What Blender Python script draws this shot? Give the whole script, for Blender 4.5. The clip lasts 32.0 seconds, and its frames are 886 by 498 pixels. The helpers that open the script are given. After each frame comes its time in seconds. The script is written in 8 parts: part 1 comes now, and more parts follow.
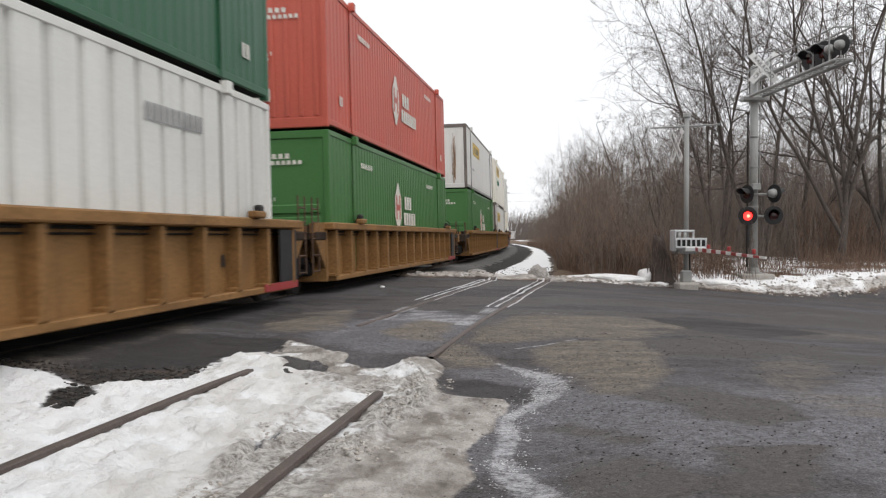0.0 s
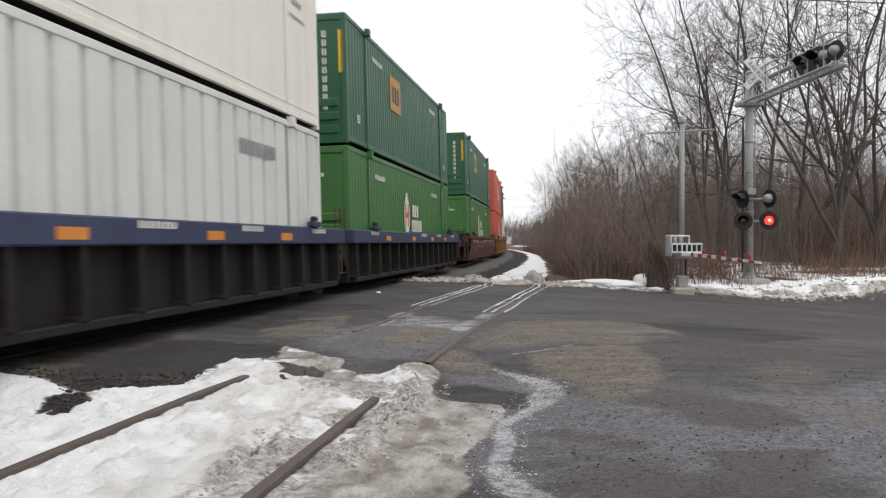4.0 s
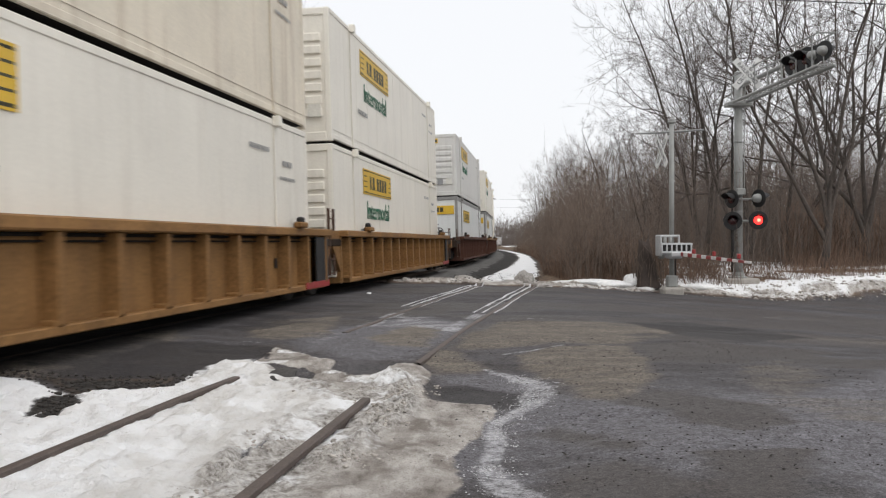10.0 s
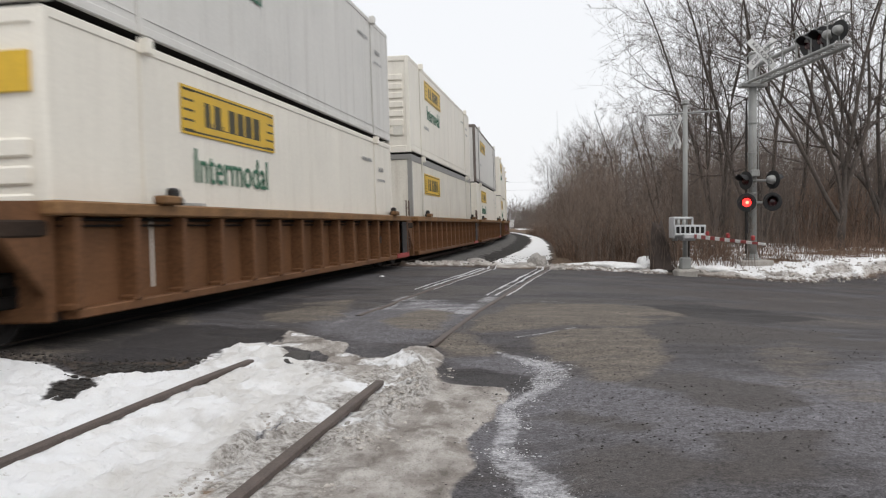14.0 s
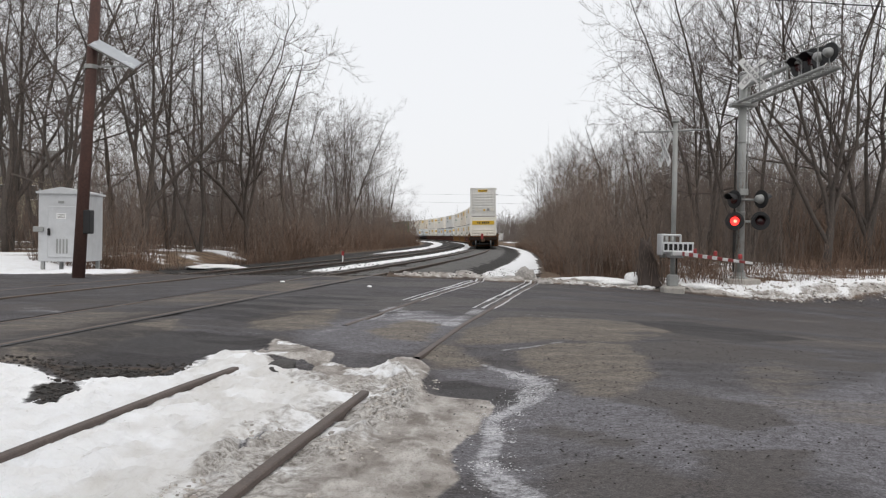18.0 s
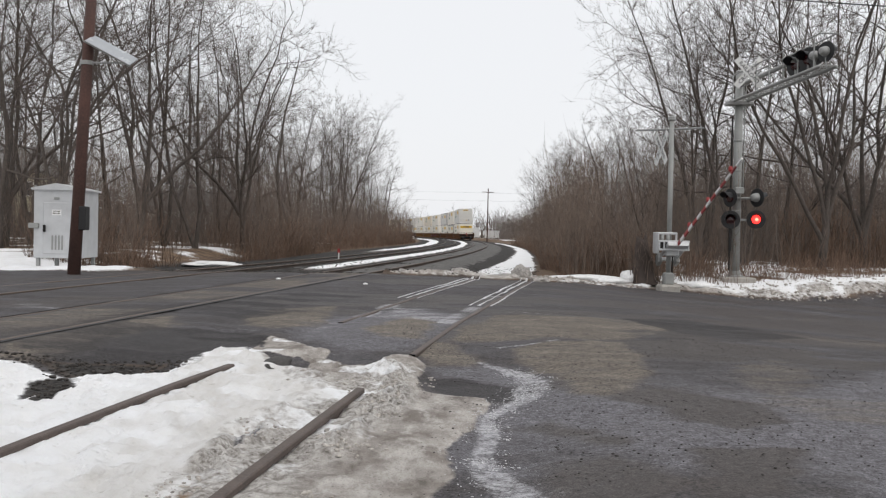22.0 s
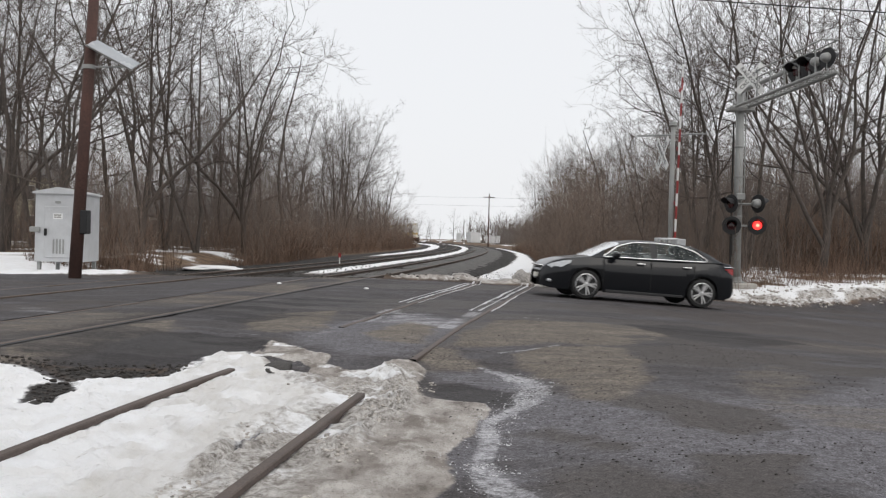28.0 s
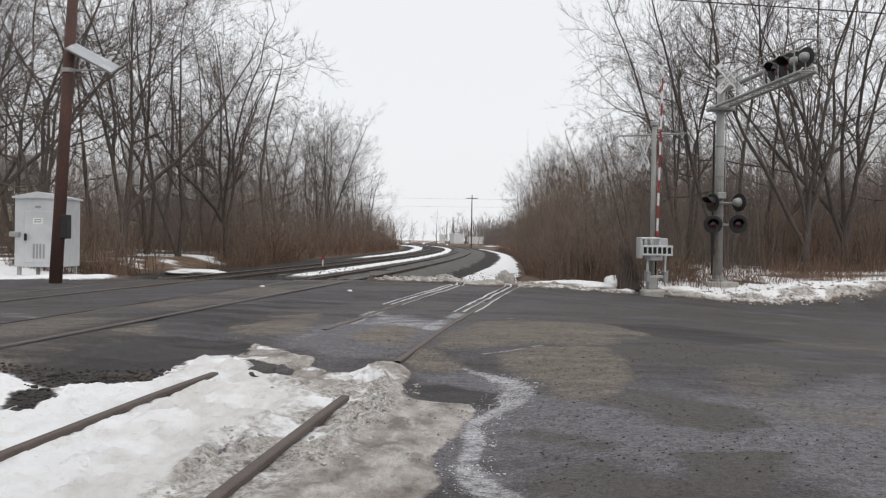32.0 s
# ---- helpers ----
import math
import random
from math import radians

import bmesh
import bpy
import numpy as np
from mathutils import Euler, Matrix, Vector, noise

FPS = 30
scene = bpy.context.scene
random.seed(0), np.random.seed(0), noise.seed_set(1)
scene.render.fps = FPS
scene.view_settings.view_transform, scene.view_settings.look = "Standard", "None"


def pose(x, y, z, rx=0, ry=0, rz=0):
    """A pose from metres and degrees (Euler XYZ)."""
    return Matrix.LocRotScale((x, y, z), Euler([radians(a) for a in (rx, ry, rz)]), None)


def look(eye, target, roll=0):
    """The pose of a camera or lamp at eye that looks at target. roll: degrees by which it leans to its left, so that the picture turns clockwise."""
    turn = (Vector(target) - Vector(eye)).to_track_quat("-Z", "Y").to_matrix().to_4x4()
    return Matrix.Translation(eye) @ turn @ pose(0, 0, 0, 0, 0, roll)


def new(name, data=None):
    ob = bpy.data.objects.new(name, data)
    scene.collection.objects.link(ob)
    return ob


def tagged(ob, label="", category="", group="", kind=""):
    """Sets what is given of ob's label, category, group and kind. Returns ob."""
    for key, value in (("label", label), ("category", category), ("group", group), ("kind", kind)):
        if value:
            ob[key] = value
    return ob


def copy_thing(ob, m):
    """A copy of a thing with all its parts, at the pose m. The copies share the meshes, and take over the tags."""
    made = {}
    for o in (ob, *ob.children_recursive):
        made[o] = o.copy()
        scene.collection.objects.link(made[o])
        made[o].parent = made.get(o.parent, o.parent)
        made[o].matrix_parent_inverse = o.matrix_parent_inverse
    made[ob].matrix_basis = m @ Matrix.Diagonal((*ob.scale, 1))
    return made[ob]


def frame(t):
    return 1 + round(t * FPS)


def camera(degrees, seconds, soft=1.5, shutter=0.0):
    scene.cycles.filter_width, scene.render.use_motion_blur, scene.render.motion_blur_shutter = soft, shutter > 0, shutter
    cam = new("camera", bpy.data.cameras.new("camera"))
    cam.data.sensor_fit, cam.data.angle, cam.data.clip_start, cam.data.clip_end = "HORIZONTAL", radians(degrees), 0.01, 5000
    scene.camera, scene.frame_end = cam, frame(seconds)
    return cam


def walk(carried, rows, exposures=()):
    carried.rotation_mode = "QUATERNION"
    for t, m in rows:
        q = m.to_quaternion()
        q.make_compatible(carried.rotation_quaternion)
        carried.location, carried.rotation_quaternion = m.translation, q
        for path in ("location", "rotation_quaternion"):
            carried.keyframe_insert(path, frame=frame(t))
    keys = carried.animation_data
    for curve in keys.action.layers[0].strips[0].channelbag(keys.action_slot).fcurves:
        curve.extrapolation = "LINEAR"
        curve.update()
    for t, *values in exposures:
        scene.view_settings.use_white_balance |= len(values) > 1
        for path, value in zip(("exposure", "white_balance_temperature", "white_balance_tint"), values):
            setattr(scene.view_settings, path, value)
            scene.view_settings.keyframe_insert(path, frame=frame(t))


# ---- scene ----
# ---- camera ----
CAM_ROWS = (
    (0, 89.176, -0.161, 1.115),
    (0.5, 89.001, 0.089, 0.821),
    (1, 89.094, 0.002, 0.779),
    (1.5, 89.389, 0.072, 0.885),
    (2, 89.287, -0.166, 0.954),
    (2.5, 89.241, -0.176, 1.006),
    (3, 89.324, -0.146, 0.801),
    (3.5, 89.548, -0.015, 0.819),
    (5.5, 89.203, -0.329, 1.076),
    (6, 89.124, -0.172, 0.873),
    (6.5, 89.220, -0.261, 0.955),
    (7, 89.336, -0.220, 0.904),
    (7.5, 89.552, -0.184, 0.835),
    (8, 89.837, -0.328, 0.804),
    (8.5, 89.861, -0.389, 0.486),
    (9, 89.914, -0.452, 0.367),
    (9.5, 89.750, -0.100, 0.379),
    (10, 89.551, 0.096, 0.277),
    (10.5, 89.167, -0.215, 0.488),
    (11, 88.868, -0.015, 0.798),
    (11.5, 88.487, 0.093, 1.062),
    (12, 88.374, -0.134, 1.353),
    (12.5, 88.904, 0.125, 1.259),
    (13, 89.081, 0.366, 0.981),
    (13.5, 88.587, 0.414, 1.062),
    (14, 88.506, 0.336, 1.051),
    (14.5, 88.631, 0.241, 0.928),
    (16.5, 89.219, -0.176, 0.535),
    (17, 89.140, -0.483, 0.262),
    (17.5, 89.290, -0.344, 0.356),
    (18, 89.221, -1.025, 0.372),
    (18.5, 89.035, -1.274, 0.199),
    (19, 88.928, -1.210, 0.189),
    (19.5, 88.818, -0.801, 0.143),
    (20, 88.925, -0.970, 0.231),
    (20.5, 88.934, -1.274, 0.276),
    (21, 88.830, -1.239, 0.244),
    (21.5, 88.858, -1.318, 0.180),
    (22, 89.076, -1.199, 0.132),
    (22.5, 89.327, -1.274, 0.163),
    (23, 89.491, -1.302, 0.206),
    (23.5, 89.309, -1.257, 0.138),
    (24, 89.177, -1.552, 0.022),
    (24.5, 89.113, -1.667, -0.114),
    (25, 89.184, -1.508, -0.097),
    (25.5, 89.404, -1.559, -0.028),
    (27.5, 89.505, -1.278, 0.228),
    (28, 89.379, -1.372, 0.191),
    (28.5, 89.341, -1.165, 0.120),
    (29, 89.407, -1.259, 0.035),
    (29.5, 89.291, -1.089, -0.025),
    (30, 89.435, -1.370, 0.128),
    (30.5, 89.418, -1.309, 0.035),
    (31, 89.395, -1.144, -0.018),
    (31.5, 89.492, -1.323, -0.305),
    (32, 89.483, -0.865, -0.845),
)
cam = camera(50.94, 32.0, soft=1.2, shutter=0.2)
walk(cam, [(t, pose(0, 0, 1.244, rx, ry, rz)) for t, rx, ry, rz in CAM_ROWS],
     exposures=((0, 0.14), (3.5, 0.14), (6.0, 0.06), (14.5, 0.0), (17, -0.05), (32, -0.09)))

# ---- world and light: bright overcast winter sky ----
world = bpy.data.worlds.new("overcast_sky")
scene.world = world
world.use_nodes = True
wn, wl = world.node_tree.nodes, world.node_tree.links
wn.clear()
sky = wn.new("ShaderNodeTexSky")
sky.sky_type, sky.sun_disc = 'NISHITA', False
sky.sun_elevation, sky.sun_rotation = radians(38), radians(150)
sky.air_density, sky.dust_density = 1.0, 4.0
sky_dim = wn.new("ShaderNodeMix"); sky_dim.data_type = 'RGBA'; sky_dim.blend_type = 'MULTIPLY'
sky_dim.inputs[0].default_value = 1.0
sky_dim.inputs[7].default_value = (0.1, 0.1, 0.1, 1)
cloud = wn.new("ShaderNodeMix"); cloud.data_type = 'RGBA'
cloud.inputs[0].default_value = 0.9
cloud.inputs[7].default_value = (1.0, 1.01, 1.035, 1)
wbg = wn.new("ShaderNodeBackground"); wbg.inputs["Strength"].default_value = 1.0
wout = wn.new("ShaderNodeOutputWorld")
wl.new(sky.outputs[0], sky_dim.inputs[6])
wl.new(sky_dim.outputs[2], cloud.inputs[6])
wl.new(cloud.outputs[2], wbg.inputs["Color"])
wl.new(wbg.outputs[0], wout.inputs["Surface"])

sun = new("sun", bpy.data.lights.new("sun", 'SUN'))
sun.data.energy, sun.data.angle, sun.data.color = 1.3, radians(60), (1.0, 0.97, 0.93)
sun.matrix_world = look((7, -6, 26), (0, 6, 0))


# ---- materials ----
def mat(name, color, rough=0.7, metal=0.0, vary=0.25, scale=3.0, fine=40.0, bump=0.15, streak=0.0, dirt=None, spec=0.5):
    """A plain surface with variation at two scales, vertical streaks of dirt and a fine relief."""
    m = bpy.data.materials.new(name)
    m.use_nodes = True
    n, l = m.node_tree.nodes, m.node_tree.links
    b = n["Principled BSDF"]
    b.inputs["Metallic"].default_value = metal
    b.inputs["Specular IOR Level"].default_value = spec
    tc = n.new("ShaderNodeTexCoord")
    n1 = n.new("ShaderNodeTexNoise"); n1.inputs["Scale"].default_value = scale; n1.inputs["Detail"].default_value = 4
    n2 = n.new("ShaderNodeTexNoise"); n2.inputs["Scale"].default_value = fine; n2.inputs["Detail"].default_value = 3
    l.new(tc.outputs["Object"], n1.inputs["Vector"]); l.new(tc.outputs["Object"], n2.inputs["Vector"])
    add = n.new("ShaderNodeMath"); add.operation = 'ADD'
    l.new(n1.outputs[0], add.inputs[0]); l.new(n2.outputs[0], add.inputs[1])
    mr = n.new("ShaderNodeMapRange")
    mr.inputs[1].default_value, mr.inputs[2].default_value = 0.7, 1.3
    mr.inputs[3].default_value, mr.inputs[4].default_value = 1 - vary, 1 + vary * 0.6
    l.new(add.outputs[0], mr.inputs[0])
    mul = n.new("ShaderNodeMix"); mul.data_type = 'RGBA'; mul.blend_type = 'MULTIPLY'
    mul.inputs[0].default_value = 1.0
    mul.inputs[6].default_value = (*color, 1)
    l.new(mr.outputs[0], mul.inputs[7])
    col = mul.outputs[2]
    if streak:
        mp = n.new("ShaderNodeMapping"); mp.inputs["Scale"].default_value = (5.0, 5.0, 0.35)
        n3 = n.new("ShaderNodeTexNoise"); n3.inputs["Scale"].default_value = 1.0; n3.inputs["Detail"].default_value = 5
        l.new(tc.outputs["Object"], mp.inputs[0]); l.new(mp.outputs[0], n3.inputs["Vector"])
        sr = n.new("ShaderNodeMapRange")
        sr.inputs[1].default_value, sr.inputs[2].default_value = 0.52, 0.78
        sr.inputs[3].default_value, sr.inputs[4].default_value = 0.0, streak
        l.new(n3.outputs[0], sr.inputs[0])
        sm = n.new("ShaderNodeMix"); sm.data_type = 'RGBA'
        l.new(sr.outputs[0], sm.inputs[0]); l.new(col, sm.inputs[6])
        sm.inputs[7].default_value = (*(dirt or (0.09, 0.06, 0.04)), 1)
        col = sm.outputs[2]
    l.new(col, b.inputs["Base Color"])
    rr = n.new("ShaderNodeMapRange")
    rr.inputs[3].default_value, rr.inputs[4].default_value = max(0.05, rough - 0.12), min(1.0, rough + 0.12)
    l.new(n1.outputs[0], rr.inputs[0]); l.new(rr.outputs[0], b.inputs["Roughness"])
    if bump:
        bp = n.new("ShaderNodeBump"); bp.inputs["Strength"].default_value = bump; bp.inputs["Distance"].default_value = 0.01
        l.new(n2.outputs[0], bp.inputs["Height"]); l.new(bp.outputs[0], b.inputs["Normal"])
    return m


def glow(name, color, strength):
    m = bpy.data.materials.new(name)
    m.use_nodes = True
    b = m.node_tree.nodes["Principled BSDF"]
    b.inputs["Base Color"].default_value = (*color, 1)
    b.inputs["Emission Color"].default_value = (*color, 1)
    b.inputs["Emission Strength"].default_value = strength
    return m


RUST = mat("rusty_steel", (0.10, 0.055, 0.035), 0.75, 0.3, 0.4, 4, 60)
RAIL_TOP = mat("worn_rail_steel", (0.115, 0.088, 0.072), 0.62, 0.3, 0.3, 6, 80)
BLACK_STEEL = mat("black_steel", (0.02, 0.018, 0.017), 0.6, 0.3, 0.4, 5, 50)
GALV = mat("galvanised_steel", (0.31, 0.315, 0.305), 0.55, 0.3, 0.2, 4, 70)
ALU = mat("aluminium_paint", (0.55, 0.56, 0.57), 0.45, 0.3, 0.15, 3, 60, streak=0.15, dirt=(0.25, 0.24, 0.22))
WHITE = mat("white_paint", (0.75, 0.75, 0.74), 0.5, 0, 0.12, 3, 50)
RED_PAINT = mat("red_paint", (0.30, 0.03, 0.03), 0.5, 0, 0.2, 4, 50)
BLACK = mat("black_paint", (0.012, 0.012, 0.013), 0.55, 0, 0.3, 6, 60)
CONCRETE = mat("weathered_concrete", (0.36, 0.34, 0.31), 0.9, 0, 0.25, 4, 40, 0.4)
BARK = mat("grey_brown_bark", (0.080, 0.066, 0.057), 0.95, 0, 0.4, 2.5, 14, 0.5)
TWIG = mat("bare_twigs", (0.125, 0.101, 0.087), 0.95, 0, 0.35, 0.6, 6, 0)
BRUSH = mat("dry_brush", (0.145, 0.108, 0.085), 0.95, 0, 0.5, 0.35, 5, 0)
REED = mat("dry_reddish_reeds", (0.18, 0.115, 0.08), 0.95, 0, 0.5, 0.35, 5, 0)
WOOD = mat("creosoted_wood", (0.08, 0.04, 0.032), 0.85, 0, 0.35, 2, 25, 0.4, streak=0.5, dirt=(0.05, 0.035, 0.03))
TIE = mat("old_tie_wood", (0.06, 0.045, 0.038), 0.95, 0, 0.4, 3, 30, 0.4)


# ---- mesh helpers ----
class Geo:
    """Collects vertices and faces of one mesh."""
    def __init__(self):
        self.v, self.f = [], []

    def add(self, v, f):
        o = len(self.v)
        self.v += v
        self.f += [tuple(i + o for i in q) for q in f]
        return self

    def box(self, x0, x1, y0, y1, z0, z1, c=0.0, m=None):
        """A box with chamfered edges of width c."""
        if c <= 0:
            v = [(x, y, z) for x in (x0, x1) for y in (y0, y1) for z in (z0, z1)]
            f = [(0, 1, 3, 2), (4, 6, 7, 5), (0, 4, 5, 1), (2, 3, 7, 6), (0, 2, 6, 4), (1, 5, 7, 3)]
        else:
            bm = bmesh.new()
            bmesh.ops.create_cube(bm, size=1)
            for w in bm.verts:
                w.co = Vector((x0 if w.co.x < 0 else x1, y0 if w.co.y < 0 else y1, z0 if w.co.z < 0 else z1))
            bmesh.ops.bevel(bm, geom=bm.edges[:], offset=c, segments=1, affect='EDGES')
            bm.verts.index_update()
            v = [tuple(w.co) for w in bm.verts]
            f = [tuple(w.index for w in q.verts) for q in bm.faces]
            bm.free()
        if m is not None:
            v = [tuple(m @ Vector(p)) for p in v]
        return self.add(v, f)

    def tube(self, pts, radii, n=8, cap=True):
        """A tapered tube along points."""
        pts = [Vector(p) for p in pts]
        v, f = [], []
        for i, p in enumerate(pts):
            d = (pts[min(i + 1, len(pts) - 1)] - pts[max(i - 1, 0)]).normalized()
            a = d.orthogonal().normalized() if abs(d.z) < 0.99 else Vector((1, 0, 0))
            if abs(d.z) >= 0.99:
                a = (a - d * a.dot(d)).normalized()
            else:
                a = d.cross(Vector((0, 0, 1))).normalized()
            b = d.cross(a)
            for k in range(n):
                w = 2 * math.pi * k / n
                v.append(tuple(p + (a * math.cos(w) + b * math.sin(w)) * radii[i]))
        for i in range(len(pts) - 1):
            for k in range(n):
                f.append((i * n + k, i * n + (k + 1) % n, (i + 1) * n + (k + 1) % n, (i + 1) * n + k))
        if cap:
            f.append(tuple(range(n - 1, -1, -1)))
            f.append(tuple((len(pts) - 1) * n + k for k in range(n)))
        return self.add(v, f)

    def lathe(self, prof, n=24, axis='x', at=(0, 0, 0), cap=True):
        """Turns a profile of (radius, height) about an axis."""
        v, f = [], []
        for r, hgt in prof:
            for k in range(n):
                w = 2 * math.pi * k / n
                a, b = r * math.cos(w), r * math.sin(w)
                q = {'x': (hgt, a, b), 'y': (a, hgt, b), 'z': (a, b, hgt)}[axis]
                v.append((q[0] + at[0], q[1] + at[1], q[2] + at[2]))
        for i in range(len(prof) - 1):
            for k in range(n):
                f.append((i * n + k, i * n + (k + 1) % n, (i + 1) * n + (k + 1) % n, (i + 1) * n + k))
        if cap:
            f.append(tuple(range(n - 1, -1, -1)))
            f.append(tuple((len(prof) - 1) * n + k for k in range(n)))
        return self.add(v, f)

    def quad(self, a, b, c, d):
        return self.add([a, b, c, d], [(0, 1, 2, 3)])

    def sheet(self, rows):
        """A surface through rows of points."""
        n = len(rows[0])
        v = [p for r in rows for p in r]
        f = [(i * n + k, i * n + k + 1, (i + 1) * n + k + 1, (i + 1) * n + k) for i in range(len(rows) - 1) for k in range(n - 1)]
        return self.add(v, f)

    def mesh(self, name, material=None, smooth=False):
        me = bpy.data.meshes.new(name)
        me.from_pydata(self.v, [], self.f)
        if material:
            me.materials.append(material)
        if smooth:
            me.shade_smooth()
        me.update()
        return me


def part(name, geo, material, parent, label="", smooth=False, at=None):
    me = geo if isinstance(geo, bpy.types.Mesh) else geo.mesh(name, material, smooth)
    ob = new(name, me)
    ob.parent = parent
    if at is not None:
        ob.matrix_basis = at
    if label:
        tagged(ob, label)
    return ob


def thing(name, label, category, group="", kind="", at=None):
    ob = new(name)
    ob.empty_display_size = 0.2
    if at is not None:
        ob.matrix_basis = at
    return tagged(ob, label, category, group, kind)


def solid(name, geo, material, label, category="", group="", kind="", smooth=False, at=None):
    ob = new(name, geo.mesh(name, material, smooth))
    if at is not None:
        ob.matrix_basis = at
    return tagged(ob, label, category, group, kind)


def lettering(text, size, material, parent, at, name="lettering", label=""):
    cu = bpy.data.curves.new(name, 'FONT')
    cu.body, cu.size, cu.extrude = text, size, 0.004
    cu.resolution_u = 2
    cu.align_x, cu.align_y = 'CENTER', 'CENTER'
    tmp = bpy.data.objects.new(name, cu)
    me = bpy.data.meshes.new_from_object(tmp)
    bpy.data.objects.remove(tmp)
    bpy.data.curves.remove(cu)
    me.materials.clear()
    me.materials.append(material)
    return part(name, me, material, parent, label, at=at)


# ---- the railway's line: a straight, then an easing left curve ----
S_LO, S_STEP = -420.0, 0.5
_s = np.arange(S_LO, 760, S_STEP)
_k = np.clip((_s - 18.0) / 18.35, 0, 1) * 0.001108
_th = 0.13041 - np.concatenate([[0], np.cumsum((_k[1:] + _k[:-1]) / 2 * S_STEP)])
_x, _y = np.cumsum(np.sin(_th)) * S_STEP, np.cumsum(np.cos(_th)) * S_STEP
_i0 = int(round(-S_LO / S_STEP))
_x, _y = _x - _x[_i0] - 5.103, _y - _y[_i0]
BANK = radians(1.53)


def line(s, off=1.21):
    """Place on the line at arc s, off metres to the left, and the heading."""
    th = float(np.interp(s, _s, _th))
    return float(np.interp(s, _s, _x)) - off * math.cos(th), float(np.interp(s, _s, _y)) + off * math.sin(th), th


def on_line(s, off=1.21, z=0.094, bank=BANK):
    """Pose of a vehicle at arc s: x forward, y left, z up, leaning into the curve."""
    x, y, th = line(s, off)
    return Matrix.Translation((x, y, z)) @ Matrix.Rotation(math.pi / 2 - th, 4, 'Z') @ Matrix.Rotation(-bank, 4, 'X')

# ---- ground: one graded sheet of road, snow and earth ----
def vnoise(x, y, seed=0):
    """Smooth value noise on arrays."""
    xi, yi = np.floor(x).astype(np.int64), np.floor(y).astype(np.int64)
    fx, fy = x - xi, y - yi
    fx, fy = fx * fx * (3 - 2 * fx), fy * fy * (3 - 2 * fy)

    def hsh(a, b):
        q = (a * 374761393 + b * 668265263 + seed * 974634777) & 0xFFFFFFFF
        q = ((q ^ (q >> 13)) * 1274126177) & 0xFFFFFFFF
        return ((q ^ (q >> 16)) & 0xFFFF) / 65535.0
    return (hsh(xi, yi) * (1 - fx) + hsh(xi + 1, yi) * fx) * (1 - fy) + (hsh(xi, yi + 1) * (1 - fx) + hsh(xi + 1, yi + 1) * fx) * fy


def fbm(x, y, scale, seed=0, octaves=4):
    out, amp, tot = 0.0, 1.0, 0.0
    for o in range(octaves):
        out = out + amp * vnoise(x * scale * 2 ** o + 17.3 * o, y * scale * 2 ** o - 9.1 * o, seed + o)
        tot += amp
        amp *= 0.5
    return out / tot


def inside(x, y, poly):
    """Signed distance to a polygon, positive inside."""
    d = np.full(np.shape(x), 1e9)
    c = np.zeros(np.shape(x), bool)
    for (ax, ay), (bx, by) in zip(poly, poly[1:] + poly[:1]):
        ex, ey = bx - ax, by - ay
        u = np.clip(((x - ax) * ex + (y - ay) * ey) / (ex * ex + ey * ey + 1e-12), 0, 1)
        d = np.minimum(d, np.hypot(x - ax - u * ex, y - ay - u * ey))
        c ^= ((ay > y) != (by > y)) & (x < ex * (y - ay) / (ey if abs(ey) > 1e-9 else 1e-9) + ax)
    return np.where(c, d, -d)


def along(x, y, pts):
    """Distance to a polyline."""
    d = np.full(np.shape(x), 1e9)
    for (ax, ay), (bx, by) in zip(pts, pts[1:]):
        ex, ey = bx - ax, by - ay
        u = np.clip(((x - ax) * ex + (y - ay) * ey) / (ex * ex + ey * ey), 0, 1)
        d = np.minimum(d, np.hypot(x - ax - u * ex, y - ay - u * ey))
    return d


def broad(x, y, pts, widths):
    """Nearness to a polyline whose width changes: 1 on it, 0 at its edge."""
    k = np.full(np.shape(x), -9.0)
    for (ax, ay), (bx, by), wa, wb in zip(pts, pts[1:], widths, widths[1:]):
        ex, ey = bx - ax, by - ay
        u = np.clip(((x - ax) * ex + (y - ay) * ey) / (ex * ex + ey * ey), 0, 1)
        k = np.maximum(k, 1 - np.hypot(x - ax - u * ex, y - ay - u * ey) / (wa + (wb - wa) * u))
    return k


def step(a, b, x):
    u = np.clip((x - a) / (b - a), 0, 1)
    return u * u * (3 - 2 * u)


SNOW_NEAR = [(-40, -3), (-40, 7.6), (-12, 8.0), (-3.86, 8.19), (-3.6, 8.17), (-3.17, 7.84), (-2.83, 8.1), (-2.64, 8.34), (-2.55, 8.63), (-2.42, 8.78), (-2.39, 9.11), (-2.53, 9.36),
             (-2.39, 9.73), (-2.11, 10.0), (-1.96, 9.66), (-1.8, 9.31), (-1.59, 8.89), (-1.38, 8.34), (-1.22, 7.88), (-1.1, 7.43), (-1.07, 6.93), (-1.15, 6.65),
             (-1.27, 6.45), (-1.25, 6.16), (-1.32, 5.94), (-1.26, 5.43), (-1.34, 5.23), (-1.32, 4.86), (-1.31, 4.62), (-1.3, 3), (-1.4, -3)]
